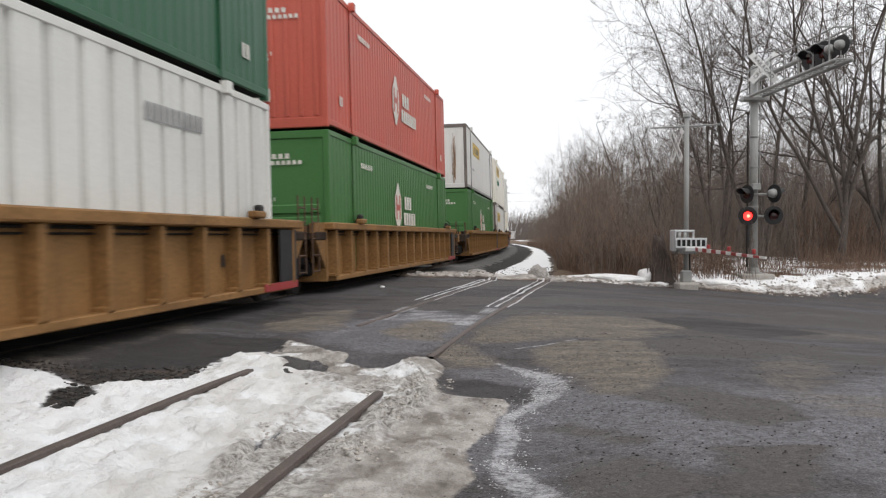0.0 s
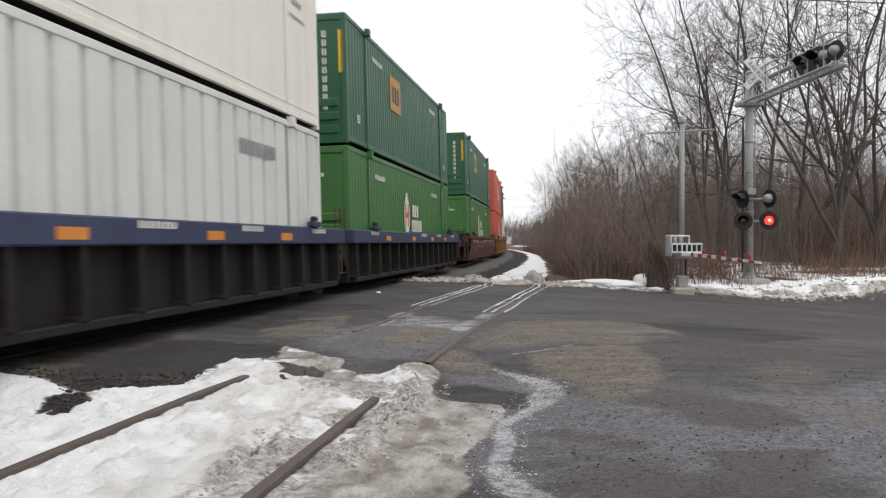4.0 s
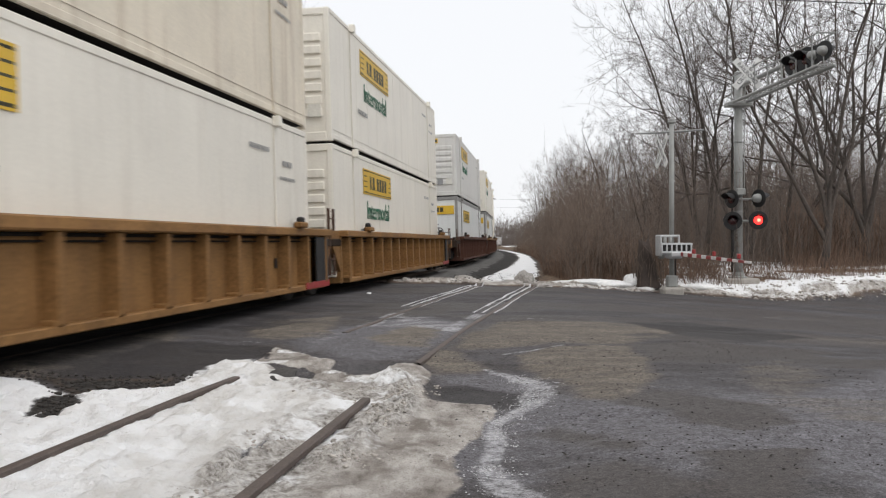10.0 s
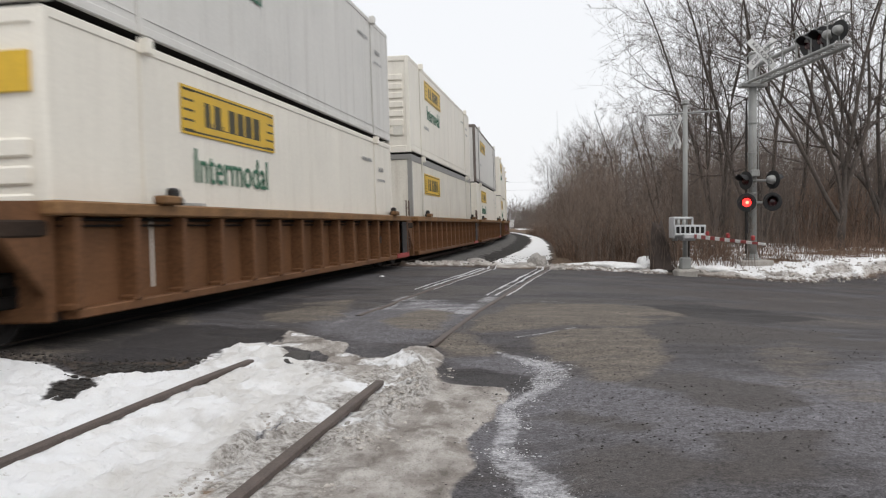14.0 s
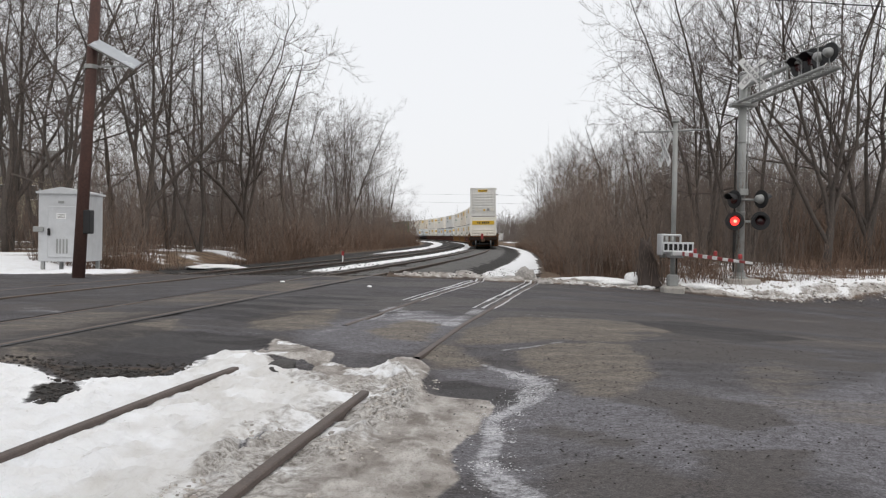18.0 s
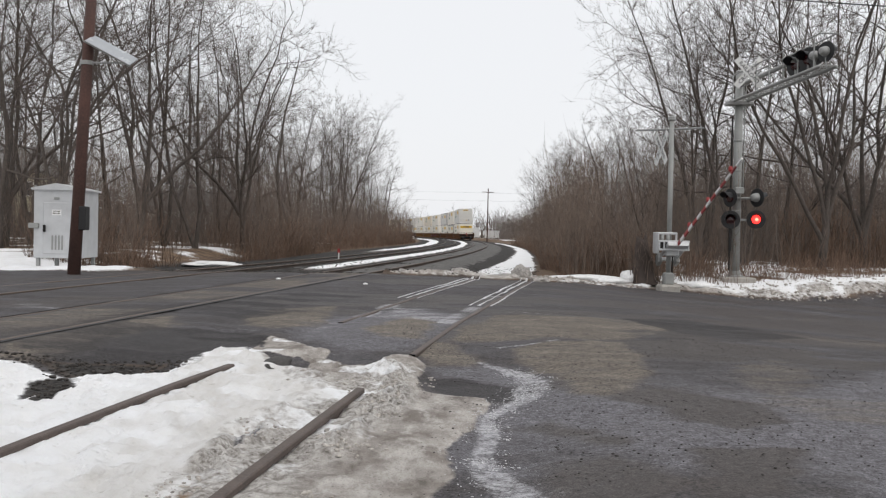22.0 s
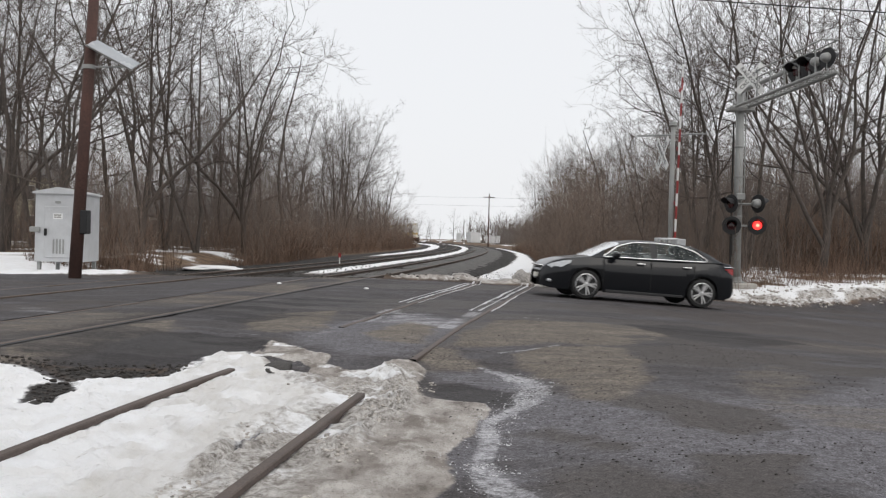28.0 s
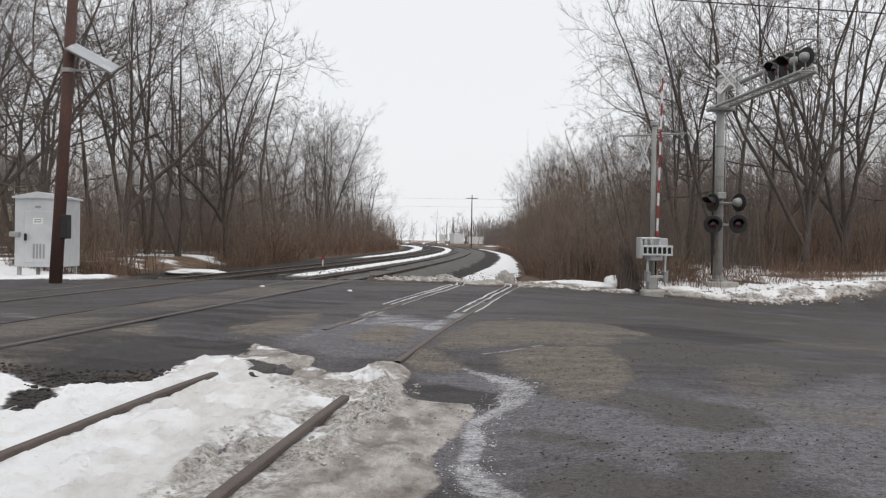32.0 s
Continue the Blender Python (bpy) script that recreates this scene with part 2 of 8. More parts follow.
SLUSH = [(-1.4, -3), (-1.3, 4.4), (-1.3, 5.4), (-1.25, 6.4), (-1.1, 7.4), (-1.4, 8.4), (-1.9, 9.6), (-1.98, 10.25), (-1.97, 10.63), (-1.75, 10.42), (-1.4, 9.99), (-1.15, 9.75),
         (-1.18, 9.26), (-0.94, 8.95), (-0.71, 8.93), (-0.49, 9.49), (-0.32, 9.72), (-0.15, 9.17), (-0.15, 8.42), (-0.1, 7.67), (0.12, 7.47), (0.34, 7.41), (0.41, 7.13),
         (0.28, 6.62), (0.15, 6.13), (0.1, 5.47), (0.07, 5.03), (-0.02, 4.78), (-0.07, 4.48), (-0.1, 2), (-0.1, -3)]
CHUNK = [(-1.85, 9.47), (-1.78, 9.55), (-1.43, 9.21), (-1.27, 8.91), (-1.24, 8.51), (-1.39, 8.58), (-1.6, 8.92)]
BARE = [(-3.28, 7.34), (-3.33, 7.65), (-3.2, 7.8), (-3.06, 7.5), (-2.98, 7.1), (-2.97, 6.82)]
GRAVEL = [(-40, 7.6), (-40, 9.2), (-12, 8.6), (-3.91, 8.29), (-3.43, 8.36), (-3.01, 8.61), (-2.54, 8.85), (-2.55, 8.63), (-2.64, 8.34), (-2.83, 8.1), (-3.17, 7.84),
          (-3.6, 8.17), (-3.86, 8.19), (-12, 8.0)]
# frozen crusts pushed up beside the rail
CRUSTS = ([(-1.33, 4.9), (-1.36, 5.4), (-1.24, 5.75), (-1.22, 6.2), (-1.08, 6.3), (-1.02, 5.8), (-1.12, 5.2), (-1.2, 4.8)],
          [(-0.80, 5.4), (-0.66, 6.3), (-0.5, 7.2), (-0.42, 7.9), (-0.22, 8.0), (-0.28, 7.0), (-0.42, 6.1), (-0.62, 5.2)],
          [(-0.72, 8.1), (-0.62, 8.8), (-0.3, 8.9), (-0.2, 8.3), (-0.4, 7.9)])
SANDS = ([(0.67, 10.12), (1.21, 10.79), (2.12, 11.12), (2.08, 9.52), (1.86, 8.32), (1.48, 7.34), (1.25, 7.16), (1.09, 7.61), (0.96, 8.5), (0.79, 9.32)],
         [(0.16, 11.69), (0.79, 14.1), (1.97, 14.55), (2.82, 14.38), (3.48, 13.21), (2.27, 11.54), (1.23, 11.05), (0.66, 10.5), (0.09, 10.61)],
         [(2.95, 9.4), (3.5, 10.08), (3.87, 9.54), (3.25, 8.03), (2.71, 7.45), (2.51, 7.83)],
         [(-0.32, 9.89), (-0.11, 10.6), (0.15, 10.36), (0.38, 9.47), (0.31, 9.15), (-0.13, 9.1)],
         [(-4.23, 8.96), (-4.05, 10.3), (-3.53, 12.15), (-3.25, 10.56), (-3.45, 9.52), (-3.4, 8.4), (-3.91, 8.29)],
         [(-2.67, 12.64), (-2.6, 13.9), (-1.69, 14.76), (-1.56, 11.93), (-2.03, 11.26), (-2.51, 11.57)],
         [(-0.96, 11.49), (-0.5, 13.28), (-0.13, 12.44), (-0.22, 10.74), (-0.73, 10.56)])
# brown damp stains
WETS = ([(1.25, 7.16), (1.71, 7.66), (1.93, 7.43), (2.33, 6.86), (2.41, 6.29), (1.94, 6.14), (1.64, 6.62)],
        [(1.52, 5.38), (2.12, 5.48), (1.9, 4.79), (1.71, 4.45), (1.32, 4.42)],
        [(0.75, 6.57), (0.97, 5.95), (1.16, 5.63), (1.1, 5.48), (0.9, 5.68), (0.68, 6.32)],
        [(2.3, 11.3), (3.3, 12.0), (4.6, 11.2), (4.0, 10.2), (2.9, 10.3), (2.2, 10.2)],
        [(0.5, 5.2), (1.0, 5.3), (1.2, 4.7), (0.9, 4.2), (0.55, 4.5)])
# black patched asphalt
TARS = ([(2.94, 14.76), (3.88, 15.1), (4.62, 14.25), (5.2, 13.28), (3.97, 12.21), (3.14, 12.79)],
        [(-3.4, 8.4), (-3.41, 9.56), (-3.15, 10.63), (-2.49, 10.86), (-2.1, 10.59), (-2.05, 10.19), (-2.14, 10.18), (-2.45, 9.35), (-2.47, 8.95), (-2.72, 8.53), (-2.93, 8.36)],
        [(-0.12, 8.39), (0.13, 8.46), (0.51, 7.97), (0.66, 7.64), (0.52, 7.26), (0.42, 7.3), (0.35, 7.6), (0.12, 7.65), (-0.09, 7.85)])
# pale scoured bluish asphalt
GREYS = ([(0.79, 7.59), (1.05, 7.32), (1.36, 6.6), (1.75, 6.15), (1.9, 5.91), (1.79, 5.57), (1.28, 5.53), (0.86, 6.18), (0.52, 6.68)],
         [(2.32, 7.24), (2.55, 6.67), (3.32, 7.72), (4.65, 9.63), (2.9, 5.2), (2.4, 4.6), (2.25, 5.4), (2.27, 6.12)],
         [(-1.9, 12.0), (-1.2, 13.4), (-0.4, 14.8), (0.3, 13.4), (0.0, 11.2), (-0.4, 10.0), (-1.0, 9.6), (-1.6, 10.6)],
         [(-0.1, 9.0), (0.4, 9.3), (0.8, 8.4), (0.6, 7.9), (0.1, 8.3)])
FROSTS = ([(-7.07, 14.95), (-6.46, 14.81), (-5.27, 13.2), (-5.52, 12.83), (-6.15, 13.01)], [(-0.7, 10.74), (-0.41, 11.09), (-0.36, 10.47), (-0.53, 10.21)],
          [(-1.12, 13.34), (-0.8, 15.04), (0.19, 13.8), (0.1, 12.42), (-0.6, 12.82), (-0.96, 12.35)])
ICE = [(0.38, 9.4), (0.6, 9.03), (0.77, 8.59), (0.79, 7.95), (0.63, 7.32), (0.44, 6.87), (0.32, 6.61), (0.32, 6.03), (0.24, 5.53), (0.28, 5.08), (0.39, 4.73), (0.44, 4.0)]
ICE_W = [0.06, 0.08, 0.13, 0.17, 0.11, 0.07, 0.07, 0.08, 0.08, 0.12, 0.12, 0.12]
SIDING_FROST = ([(0.0, 12.2), (0.27, 13.8), (0.62, 15.9), (1.0, 18.2)], [(-1.55, 11.2), (-1.2, 13.3), (-0.8, 15.6), (-0.5, 17.4)])
ICE_LINES = ([(0.62, 10.2), (0.95, 10.45), (1.35, 10.95)], [(0.85, 14.5), (1.5, 14.7), (2.1, 14.4)], [(-2.45, 11.1), (-2.2, 11.0)])
ROAD_FAR = [(-60, 21.5), (-13.4, 23.4), (-11.3, 24.2), (-9.6, 25.0), (-8, 26.2), (-4.5, 26.2), (0.6, 25.8), (1.9, 25.2), (3.35, 25.9), (5, 26.1), (6.6, 26.3), (8.1, 26.0),
            (9.9, 26.5), (14, 28.5), (30, 34), (60, 40)]
ROAD = ROAD_FAR + [(60, -60), (-0.1, -60), (-0.1, 4.4), (-12, 8.9), (-60, 10.6)]


def siding_x(y):
    """The siding's right rail."""
    y = np.asarray(y, float)
    far_x = -0.32 + 0.1695 * (y - 9.4)
    return np.where(y < 7.74, -1.515 + 0.1035 * y + 0.00178 * y * y, far_x)


def siding_turn(y):
    """The siding's heading."""
    return float(np.arctan((siding_x(y + 0.25) - siding_x(y - 0.25)) / 0.5))


def ground_z(x, y):
    """Height of the bare ground, without snow cover."""
    x, y = np.asarray(x, float), np.asarray(y, float)
    cx = np.interp(y, _y, _x) - 1.21
    off = x - cx
    beyond = step(26.0, 29.0, y) + step(8.4, 7.0, y)
    bed = step(7.5, 4.4, -off) * step(2.6, 1.4, off)
    z = 0.06 + 0 * x
    fall = 0.0642 * np.logaddexp(0, (np.clip(x, -50, 24) - 1.91) / 0.8) * 0.8
    bank = step(26.2, 28.2, y - 0.25 * np.clip(x - 10, 0, 30))
    z = z - fall * step(5, 14, y) * (1 - bank) - bank * np.clip(x - 4, 0, 30) * 0.006
    # crossing follows the banked main tracks
    z = z + bed * (0.03 - 0.012 * np.clip(-off, -1, 6)) * (1 - beyond)
    z = z + beyond * (-0.22 + bed * 0.14) * step(9.0, 7.0, np.abs(off + 2.0)) * np.where(y < 18, step(2.4, 1.5, off), 1.0)
    z = z + step(27, 34, y) * 0.25 * step(6.5, 9.5, np.abs(off + 2.0))
    z = z + step(18, 60, y) * step(9, 40, np.abs(off + 2.0)) * 1.0 * (fbm(x, y, 0.05, 5) - 0.3)
    z = z - 0.115 * step(11.5, 8.0, y) * step(1.2, -0.2, x - 0.05 * y) * step(0.9, 2.4, off)
    z = z - 0.035 * step(13, 8, y) * step(-0.2, 1.0, x)
    z = z + (fbm(x, y, 0.35, 3) - 0.5) * 0.03
    return z


def axis(marks):
    out = []
    for (a, b, d0, d1) in marks:
        p = a
        while p < b - 1e-6:
            out.append(p)
            p += d0 + (d1 - d0) * (p - a) / (b - a)
    return np.array(out + [marks[-1][1]])


gx = axis([(-1500, -60, 300, 20), (-60, -14, 6, 0.8), (-14, -4.2, 0.5, 0.06), (-4.2, 2.6, 0.032, 0.032), (2.6, 12, 0.04, 0.3), (12, 60, 0.4, 6), (60, 1500, 20, 300)])
gy = axis([(-300, -10, 60, 4), (-10, 3.6, 2, 0.2), (3.6, 9.5, 0.032, 0.045), (9.5, 27.5, 0.05, 0.16), (27.5, 60, 0.2, 2), (60, 260, 3, 20), (260, 2500, 40, 500)])
GX, GY = np.meshgrid(gx, gy)
wob = (fbm(GX, GY, 1.6, 11, 5) - 0.5)
d_snow = inside(GX, GY, SNOW_NEAR) + wob * 0.22
d_slush = inside(GX, GY, SLUSH) + wob * 0.25
d_slush = np.maximum(d_slush, inside(GX, GY, SNOW_NEAR) + 0.15 + wob * 0.3 - 1.2 * (GX < -2.0))
d_chunk = inside(GX, GY, CHUNK) + wob * 0.1
d_grav = inside(GX, GY, GRAVEL) + wob * 0.3
d_bare = inside(GX, GY, BARE) + wob * 0.5
d_crust = np.maximum.reduce([inside(GX, GY, p) for p in CRUSTS]) + wob * 0.2
d_sand, d_wet, d_tar, d_grey, d_frost = (np.maximum.reduce([inside(GX, GY, p) for p in q]) + wob * 0.3 for q in (SANDS, WETS, TARS, GREYS, FROSTS))
d_road = inside(GX, GY, ROAD) + wob * 0.5
k_ice = broad(GX, GY, ICE, ICE_W) + wob * 0.5
k_frost = np.maximum.reduce([broad(GX, GY, p, [0.12, 0.14, 0.15, 0.14]) for p in SIDING_FROST]) + wob * 0.6
d_lines = np.minimum.reduce([along(GX, GY, p) for p in ICE_LINES])
m_snow = step(-0.04, 0.10, d_snow)
m_slush = step(-0.05, 0.12, d_slush) * (1 - step(-0.03, 0.03, d_chunk))
m_road = step(-0.05, 0.05, d_road)
cxl = np.interp(GY, _y, _x) - 1.21
off_l = GX - cxl
far = step(25.4, 26.6, GY) * (1 - m_road)
# snow lies in patches beyond the road: beside the road, on the siding's bed, between the tracks and in the woods
sid = np.abs(GX - (cxl + 4.1))
bank_r = step(-4.2, -0.6, d_road) * step(2.9, 3.4, GX) * (1 - m_road)
field_r = step(7.5, 9.0, GX) * step(50, 36, GY) * step(26, 27, GY) * step(0.52, 0.58, fbm(GX, GY, 0.5, 41) + 0.12 * step(10.5, 12.5, GX) - 0.05)
f_snow = np.maximum.reduce([
    far * step(0.28, 0.0, sid + wob * 0.5 - np.interp(GY, [26, 32, 48, 70, 110], [1.15, 0.95, 0.6, 0.4, 0.2])) * (GY < 160),
    bank_r * step(0.46, 0.54, fbm(GX, GY, 0.8, 21) + 0.14 * step(9.5, 11, GX) - 0.08 * (np.abs(GX - 8.3) < 1.2)),
    field_r * (1 - m_road),
    far * step(-9.0, -9.8, off_l + wob * 1.5) * step(66, 52, GY) * step(0.66, 0.72, fbm(GX, GY, 0.6, 22)),
    step(22.0, 23.0, GY) * (1 - m_road) * step(-8.2, -9.2, GX + wob) * step(31.5, 29.5, GY - 0.4 * np.clip(-11 - GX, 0, 9)),
    far * step(-4.3, -4.0, -np.abs(off_l + 6.6) - 3.4 + wob) * step(60, 80, GY) * 1.0,
    far * step(0.55, 0.25, np.abs(off_l + 2.05) + wob * 0.35) * step(29, 33, GY),
    far * step(8.4, 8.8, np.abs(off_l + 2)) * step(0.56, 0.64, fbm(GX, GY, 0.5, 23)) * 0.9,
])
snow = np.clip(np.maximum(m_snow * (1 - step(-0.05, 0.05, d_chunk)), f_snow), 0, 1)
hole = step(-0.06, 0.10, d_bare + 0.25 * (fbm(GX, GY, 7, 40, 3) - 0.5))
snow = snow * (1 - hole) * (1 - 0.85 * np.exp(-((d_road + 0.3) / 0.35) ** 2) * (GY > 15) * (GX > -7) * step(0.3, 0.5, fbm(GX, GY, 1.7, 43)))
# relief
GZ = ground_z(GX, GY)
lump = fbm(GX, GY, 2.2, 31, 4)
scallop = np.abs(fbm(GX + 0.2 * lump, GY * 0.7, 4.5, 45, 2) - 0.5) + 0.5 * np.abs(fbm(GX, GY, 9, 46, 2) - 0.5)
torn = np.abs(fbm(GX + 0.1 * lump, GY, 7.5, 47, 4) - 0.5)
GZ = GZ + m_snow * (1 - hole) * (0.045 + 0.03 * fbm(GX, GY, 0.9, 32) + 0.04 * (lump - 0.5) - 0.20 * scallop + 0.02 * (fbm(GX, GY, 6, 39, 3) - 0.5)) * step(0.0, 0.2, d_snow)
ridge = np.exp(-((GX - siding_x(GY) + 0.02) / 0.33) ** 2) * step(9.3, 8.2, GY)
rough_s = m_slush * (0.25 + 0.5 * step(7.8, 8.6, GY) + 0.75 * np.maximum(ridge, step(0.25, -0.05, d_slush) * (GX < -0.3)))
GZ = GZ + m_slush * 0.014 + rough_s * (0.07 * (fbm(GX, GY, 5, 33, 3) - 0.5) + 0.05 * (fbm(GX, GY, 14, 34, 2) - 0.5)) + m_slush * 0.03 * (fbm(GX * 1.0, GY * 0.5, 2.2, 48, 3) - 0.5)
crust = step(-0.10, 0.12, d_crust)
GZ = GZ + crust * (0.065 + 0.11 * (lump - 0.4) - 0.42 * torn + 0.05 * (fbm(GX, GY, 16, 49, 2) - 0.5))
edge = np.exp(-((d_snow) / 0.20) ** 2) * m_slush
GZ = GZ + edge * 0.08 * np.clip(fbm(GX, GY, 3.5, 36, 3) - 0.35, 0, 1) * 2
near_bank = np.exp(-((np.abs(d_road) - 0.45) / 0.5) ** 2) * (1 - m_road) * step(22, 26, GY)
GZ = GZ + near_bank * (0.04 + 0.26 * np.clip(fbm(GX, GY, 1.6, 35, 4) - 0.25, 0, 1)) * (1 - step(0.9, 0.3, np.abs(off_l)) ) * (np.abs(off_l + 2) > 3.2)
GZ = GZ + snow * (far > 0.5) * 0.06
GZ = GZ + m_road * 0.012 * (fbm(GX, GY, 0.9, 37, 3) - 0.5) - m_road * 0.02 * step(0.55, 0.7, fbm(GX, GY, 0.8, 38, 3))
# leave the near rails clear of snow
rail_gap = np.minimum(np.abs(GX - siding_x(GY)), np.abs(GX - siding_x(GY) + 1.505))
for side in (-1, 1):
    gap = np.abs(off_l + side * 0.7525)
    GZ = np.where((GY < 26.5) & (GY > 5) & (gap < 0.22), np.minimum(GZ, 0.094 - side * 0.7525 * math.sin(BANK) - 0.004), GZ)
for dx, yend in ((0.0, 7.7), (-1.505, 8.65)):
    gap = np.abs(GX - siding_x(GY) - dx)
    GZ = np.where((GY > 9.2) & (GY < 13.0) & (gap < 0.35), np.minimum(GZ, np.interp(GY, [9.4, 12.5], [0.0, 0.05]) + 0.1 * np.clip(gap - 0.1, 0, 1)), GZ)
    GZ = np.where((GY < yend), np.minimum(GZ, -0.035 + np.clip(gap - 0.045, 0, 1) * 0.62), GZ)


def lie(x, y):
    """Height of the finished ground sheet."""
    x, y = np.asarray(x, float), np.asarray(y, float)
    i = np.clip(np.searchsorted(gx, x) - 1, 0, len(gx) - 2)
    j = np.clip(np.searchsorted(gy, y) - 1, 0, len(gy) - 2)
    u, v = (x - gx[i]) / (gx[i + 1] - gx[i]), (y - gy[j]) / (gy[j + 1] - gy[j])
    return (GZ[j, i] * (1 - u) + GZ[j, i + 1] * u) * (1 - v) + (GZ[j + 1, i] * (1 - u) + GZ[j + 1, i + 1] * u) * v



patchy = fbm(GX, GY, 2.6, 61)
soft = step(-0.42, 0.10, d_snow + 0.25 * (patchy - 0.5)) * (GX < siding_x(GY) - 0.04) * (GX > -2.5) * (GY < 9.2) * (1 - hole)
dirty = m_snow * step(-2.6, -1.5, GX + 0.10 * (GY - 6) + 0.5 * (patchy - 0.5)) * (GY < 12)
attrs = {
    "snow": np.clip(np.maximum(snow, 0.62 * soft * (1 - step(-0.03, 0.03, d_chunk))) - 0.55 * crust * soft - 0.30 * m_snow * step(0.5, 0.0, d_snow) * step(0.35, 0.60, patchy) * step(-2.3, -1.6, GX) * (GY < 12)
                    + 0.7 * m_slush * (1 - m_snow) * ridge * step(0.52, 0.62, lump) + 0.55 * m_slush * step(0.55, 0.66, fbm(GX, GY, 2.8, 63)) * step(8.0, 9.0, GY) * (GY < 12), 0, 1),
    "dirt": np.clip(dirty * (0.35 + 0.65 * step(0.42, 0.62, patchy)) + 0.25 * m_snow * step(0.55, 0.7, fbm(GX, GY, 1.3, 64)) + 0.85 * soft * step(0.55, 0.0, d_snow) * (GX > -2.4), 0, 1),
    "slush": np.clip(m_slush * (1 - m_snow * 0.5) + np.exp(-((d_road + 0.35) / 0.4) ** 2) * (1 - m_road) * (GY > 15) * (GX > -7) * (np.abs(off_l + 2) > 3.4), 0, 1),
    "crust": np.clip(np.maximum(crust, 0.8 * ridge * m_slush), 0, 1),
    "sand": np.clip((1.05 - 0.5 * step(2.3, 2.6, GX)) * step(-0.14, 0.14, d_sand) + 0.6 * m_road * step(0.53, 0.58, fbm(GX * 0.3, GY, 0.6, 52, 4)) * step(2.0, 3.0, GX) * step(21, 16, GY)
                    + 0.8 * m_road * (step(0.70, 0.66, np.abs(off_l)) + step(1.9, 1.5, off_l) * step(0.8, 0.9, off_l) * step(14, 11, GY)) * step(0.30, 0.45, fbm(GX, GY, 0.5, 57)), 0, 1),
    "ice": m_road * np.clip(0.80 * step(-0.35, 0.65, k_ice) + 0.42 * step(-3.2, -0.2, k_ice) * (GX > 0.15) + 0.85 * step(-0.3, 0.4, d_frost) + 0.6 * step(-0.3, 0.5, k_frost) + 0.9 * step(0.05, 0.015, d_lines + 0.05 * wob)
                            + 0.35 * step(0.56, 0.66, fbm(GX, GY, 1.3, 58)) * step(8.5, 6.5, GY) + 0.4 * step(0.62, 0.74, fbm(GX * 0.25, GY, 0.8, 53)) * step(9, 12, GY)
                            + 0.5 * step(0.14, 0.03, np.abs(d_road - 0.1)), 0, 1),
    "grey": m_road * np.clip(step(-0.35, 0.25, d_grey) + 0.7 * step(0.48, 0.60, fbm(GX * 0.5, GY, 0.7, 56, 4)) * step(9.0, 7.0, GY), 0, 1),
    "wet": m_road * np.clip(step(-0.2, 0.15, d_wet) + 0.75 * step(0.50, 0.56, fbm(GX * 0.35, GY, 0.8, 54, 5)) * (1 - step(-0.05, 0.1, d_sand)) * (1 - 0.8 * step(-0.2, 0.1, d_grey)) * (0.4 + 0.6 * step(6.5, 9.0, GY)), 0, 1),
    "tar": m_road * np.clip(1.15 * step(-0.22, 0.12, d_tar) + 0.6 * step(1.9, 0.8, np.abs(off_l - 1.6)) * step(0.44, 0.52, fbm(GX, GY, 0.6, 62)) * step(20, 16, GY), 0, 1),
    "gravel": np.clip(step(-0.05, 0.1, d_grav) + hole + far * step(7.6, 6.6, np.abs(off_l + 2.0)) * (1 - snow), 0, 1),
    "road": m_road * (1 - step(-0.05, 0.1, d_grav)),
}
rows_n, cols_n = GX.shape
P = np.stack([GX, GY, GZ], -1).reshape(-1, 3)
idx = np.arange(rows_n * cols_n).reshape(rows_n, cols_n)
quads = np.stack([idx[:-1, :-1], idx[:-1, 1:], idx[1:, 1:], idx[1:, :-1]], -1).reshape(-1, 4)


def mixn(n, l, fac, a, b, blend='MIX'):
    x = n.new("ShaderNodeMix"); x.data_type = 'RGBA'; x.blend_type = blend
    for sock, val in ((x.inputs[0], fac), (x.inputs[6], a), (x.inputs[7], b)):
        if isinstance(val, (int, float)):
            sock.default_value = val
        elif isinstance(val, tuple):
            sock.default_value = (*val, 1)
        else:
            l.new(val, sock)
    return x.outputs[2]


def ramp(n, l, src, a, b, lo=0.0, hi=1.0):
    r = n.new("ShaderNodeMapRange")
    r.inputs[1].default_value, r.inputs[2].default_value, r.inputs[3].default_value, r.inputs[4].default_value = a, b, lo, hi
    l.new(src, r.inputs[0])
    return r.outputs[0]


def noisen(n, l, vec, scale, detail=4, rough=0.55):
    t = n.new("ShaderNodeTexNoise")
    t.inputs["Scale"].default_value, t.inputs["Detail"].default_value, t.inputs["Roughness"].default_value = scale, detail, rough
    l.new(vec, t.inputs["Vector"])
    return t.outputs[0]


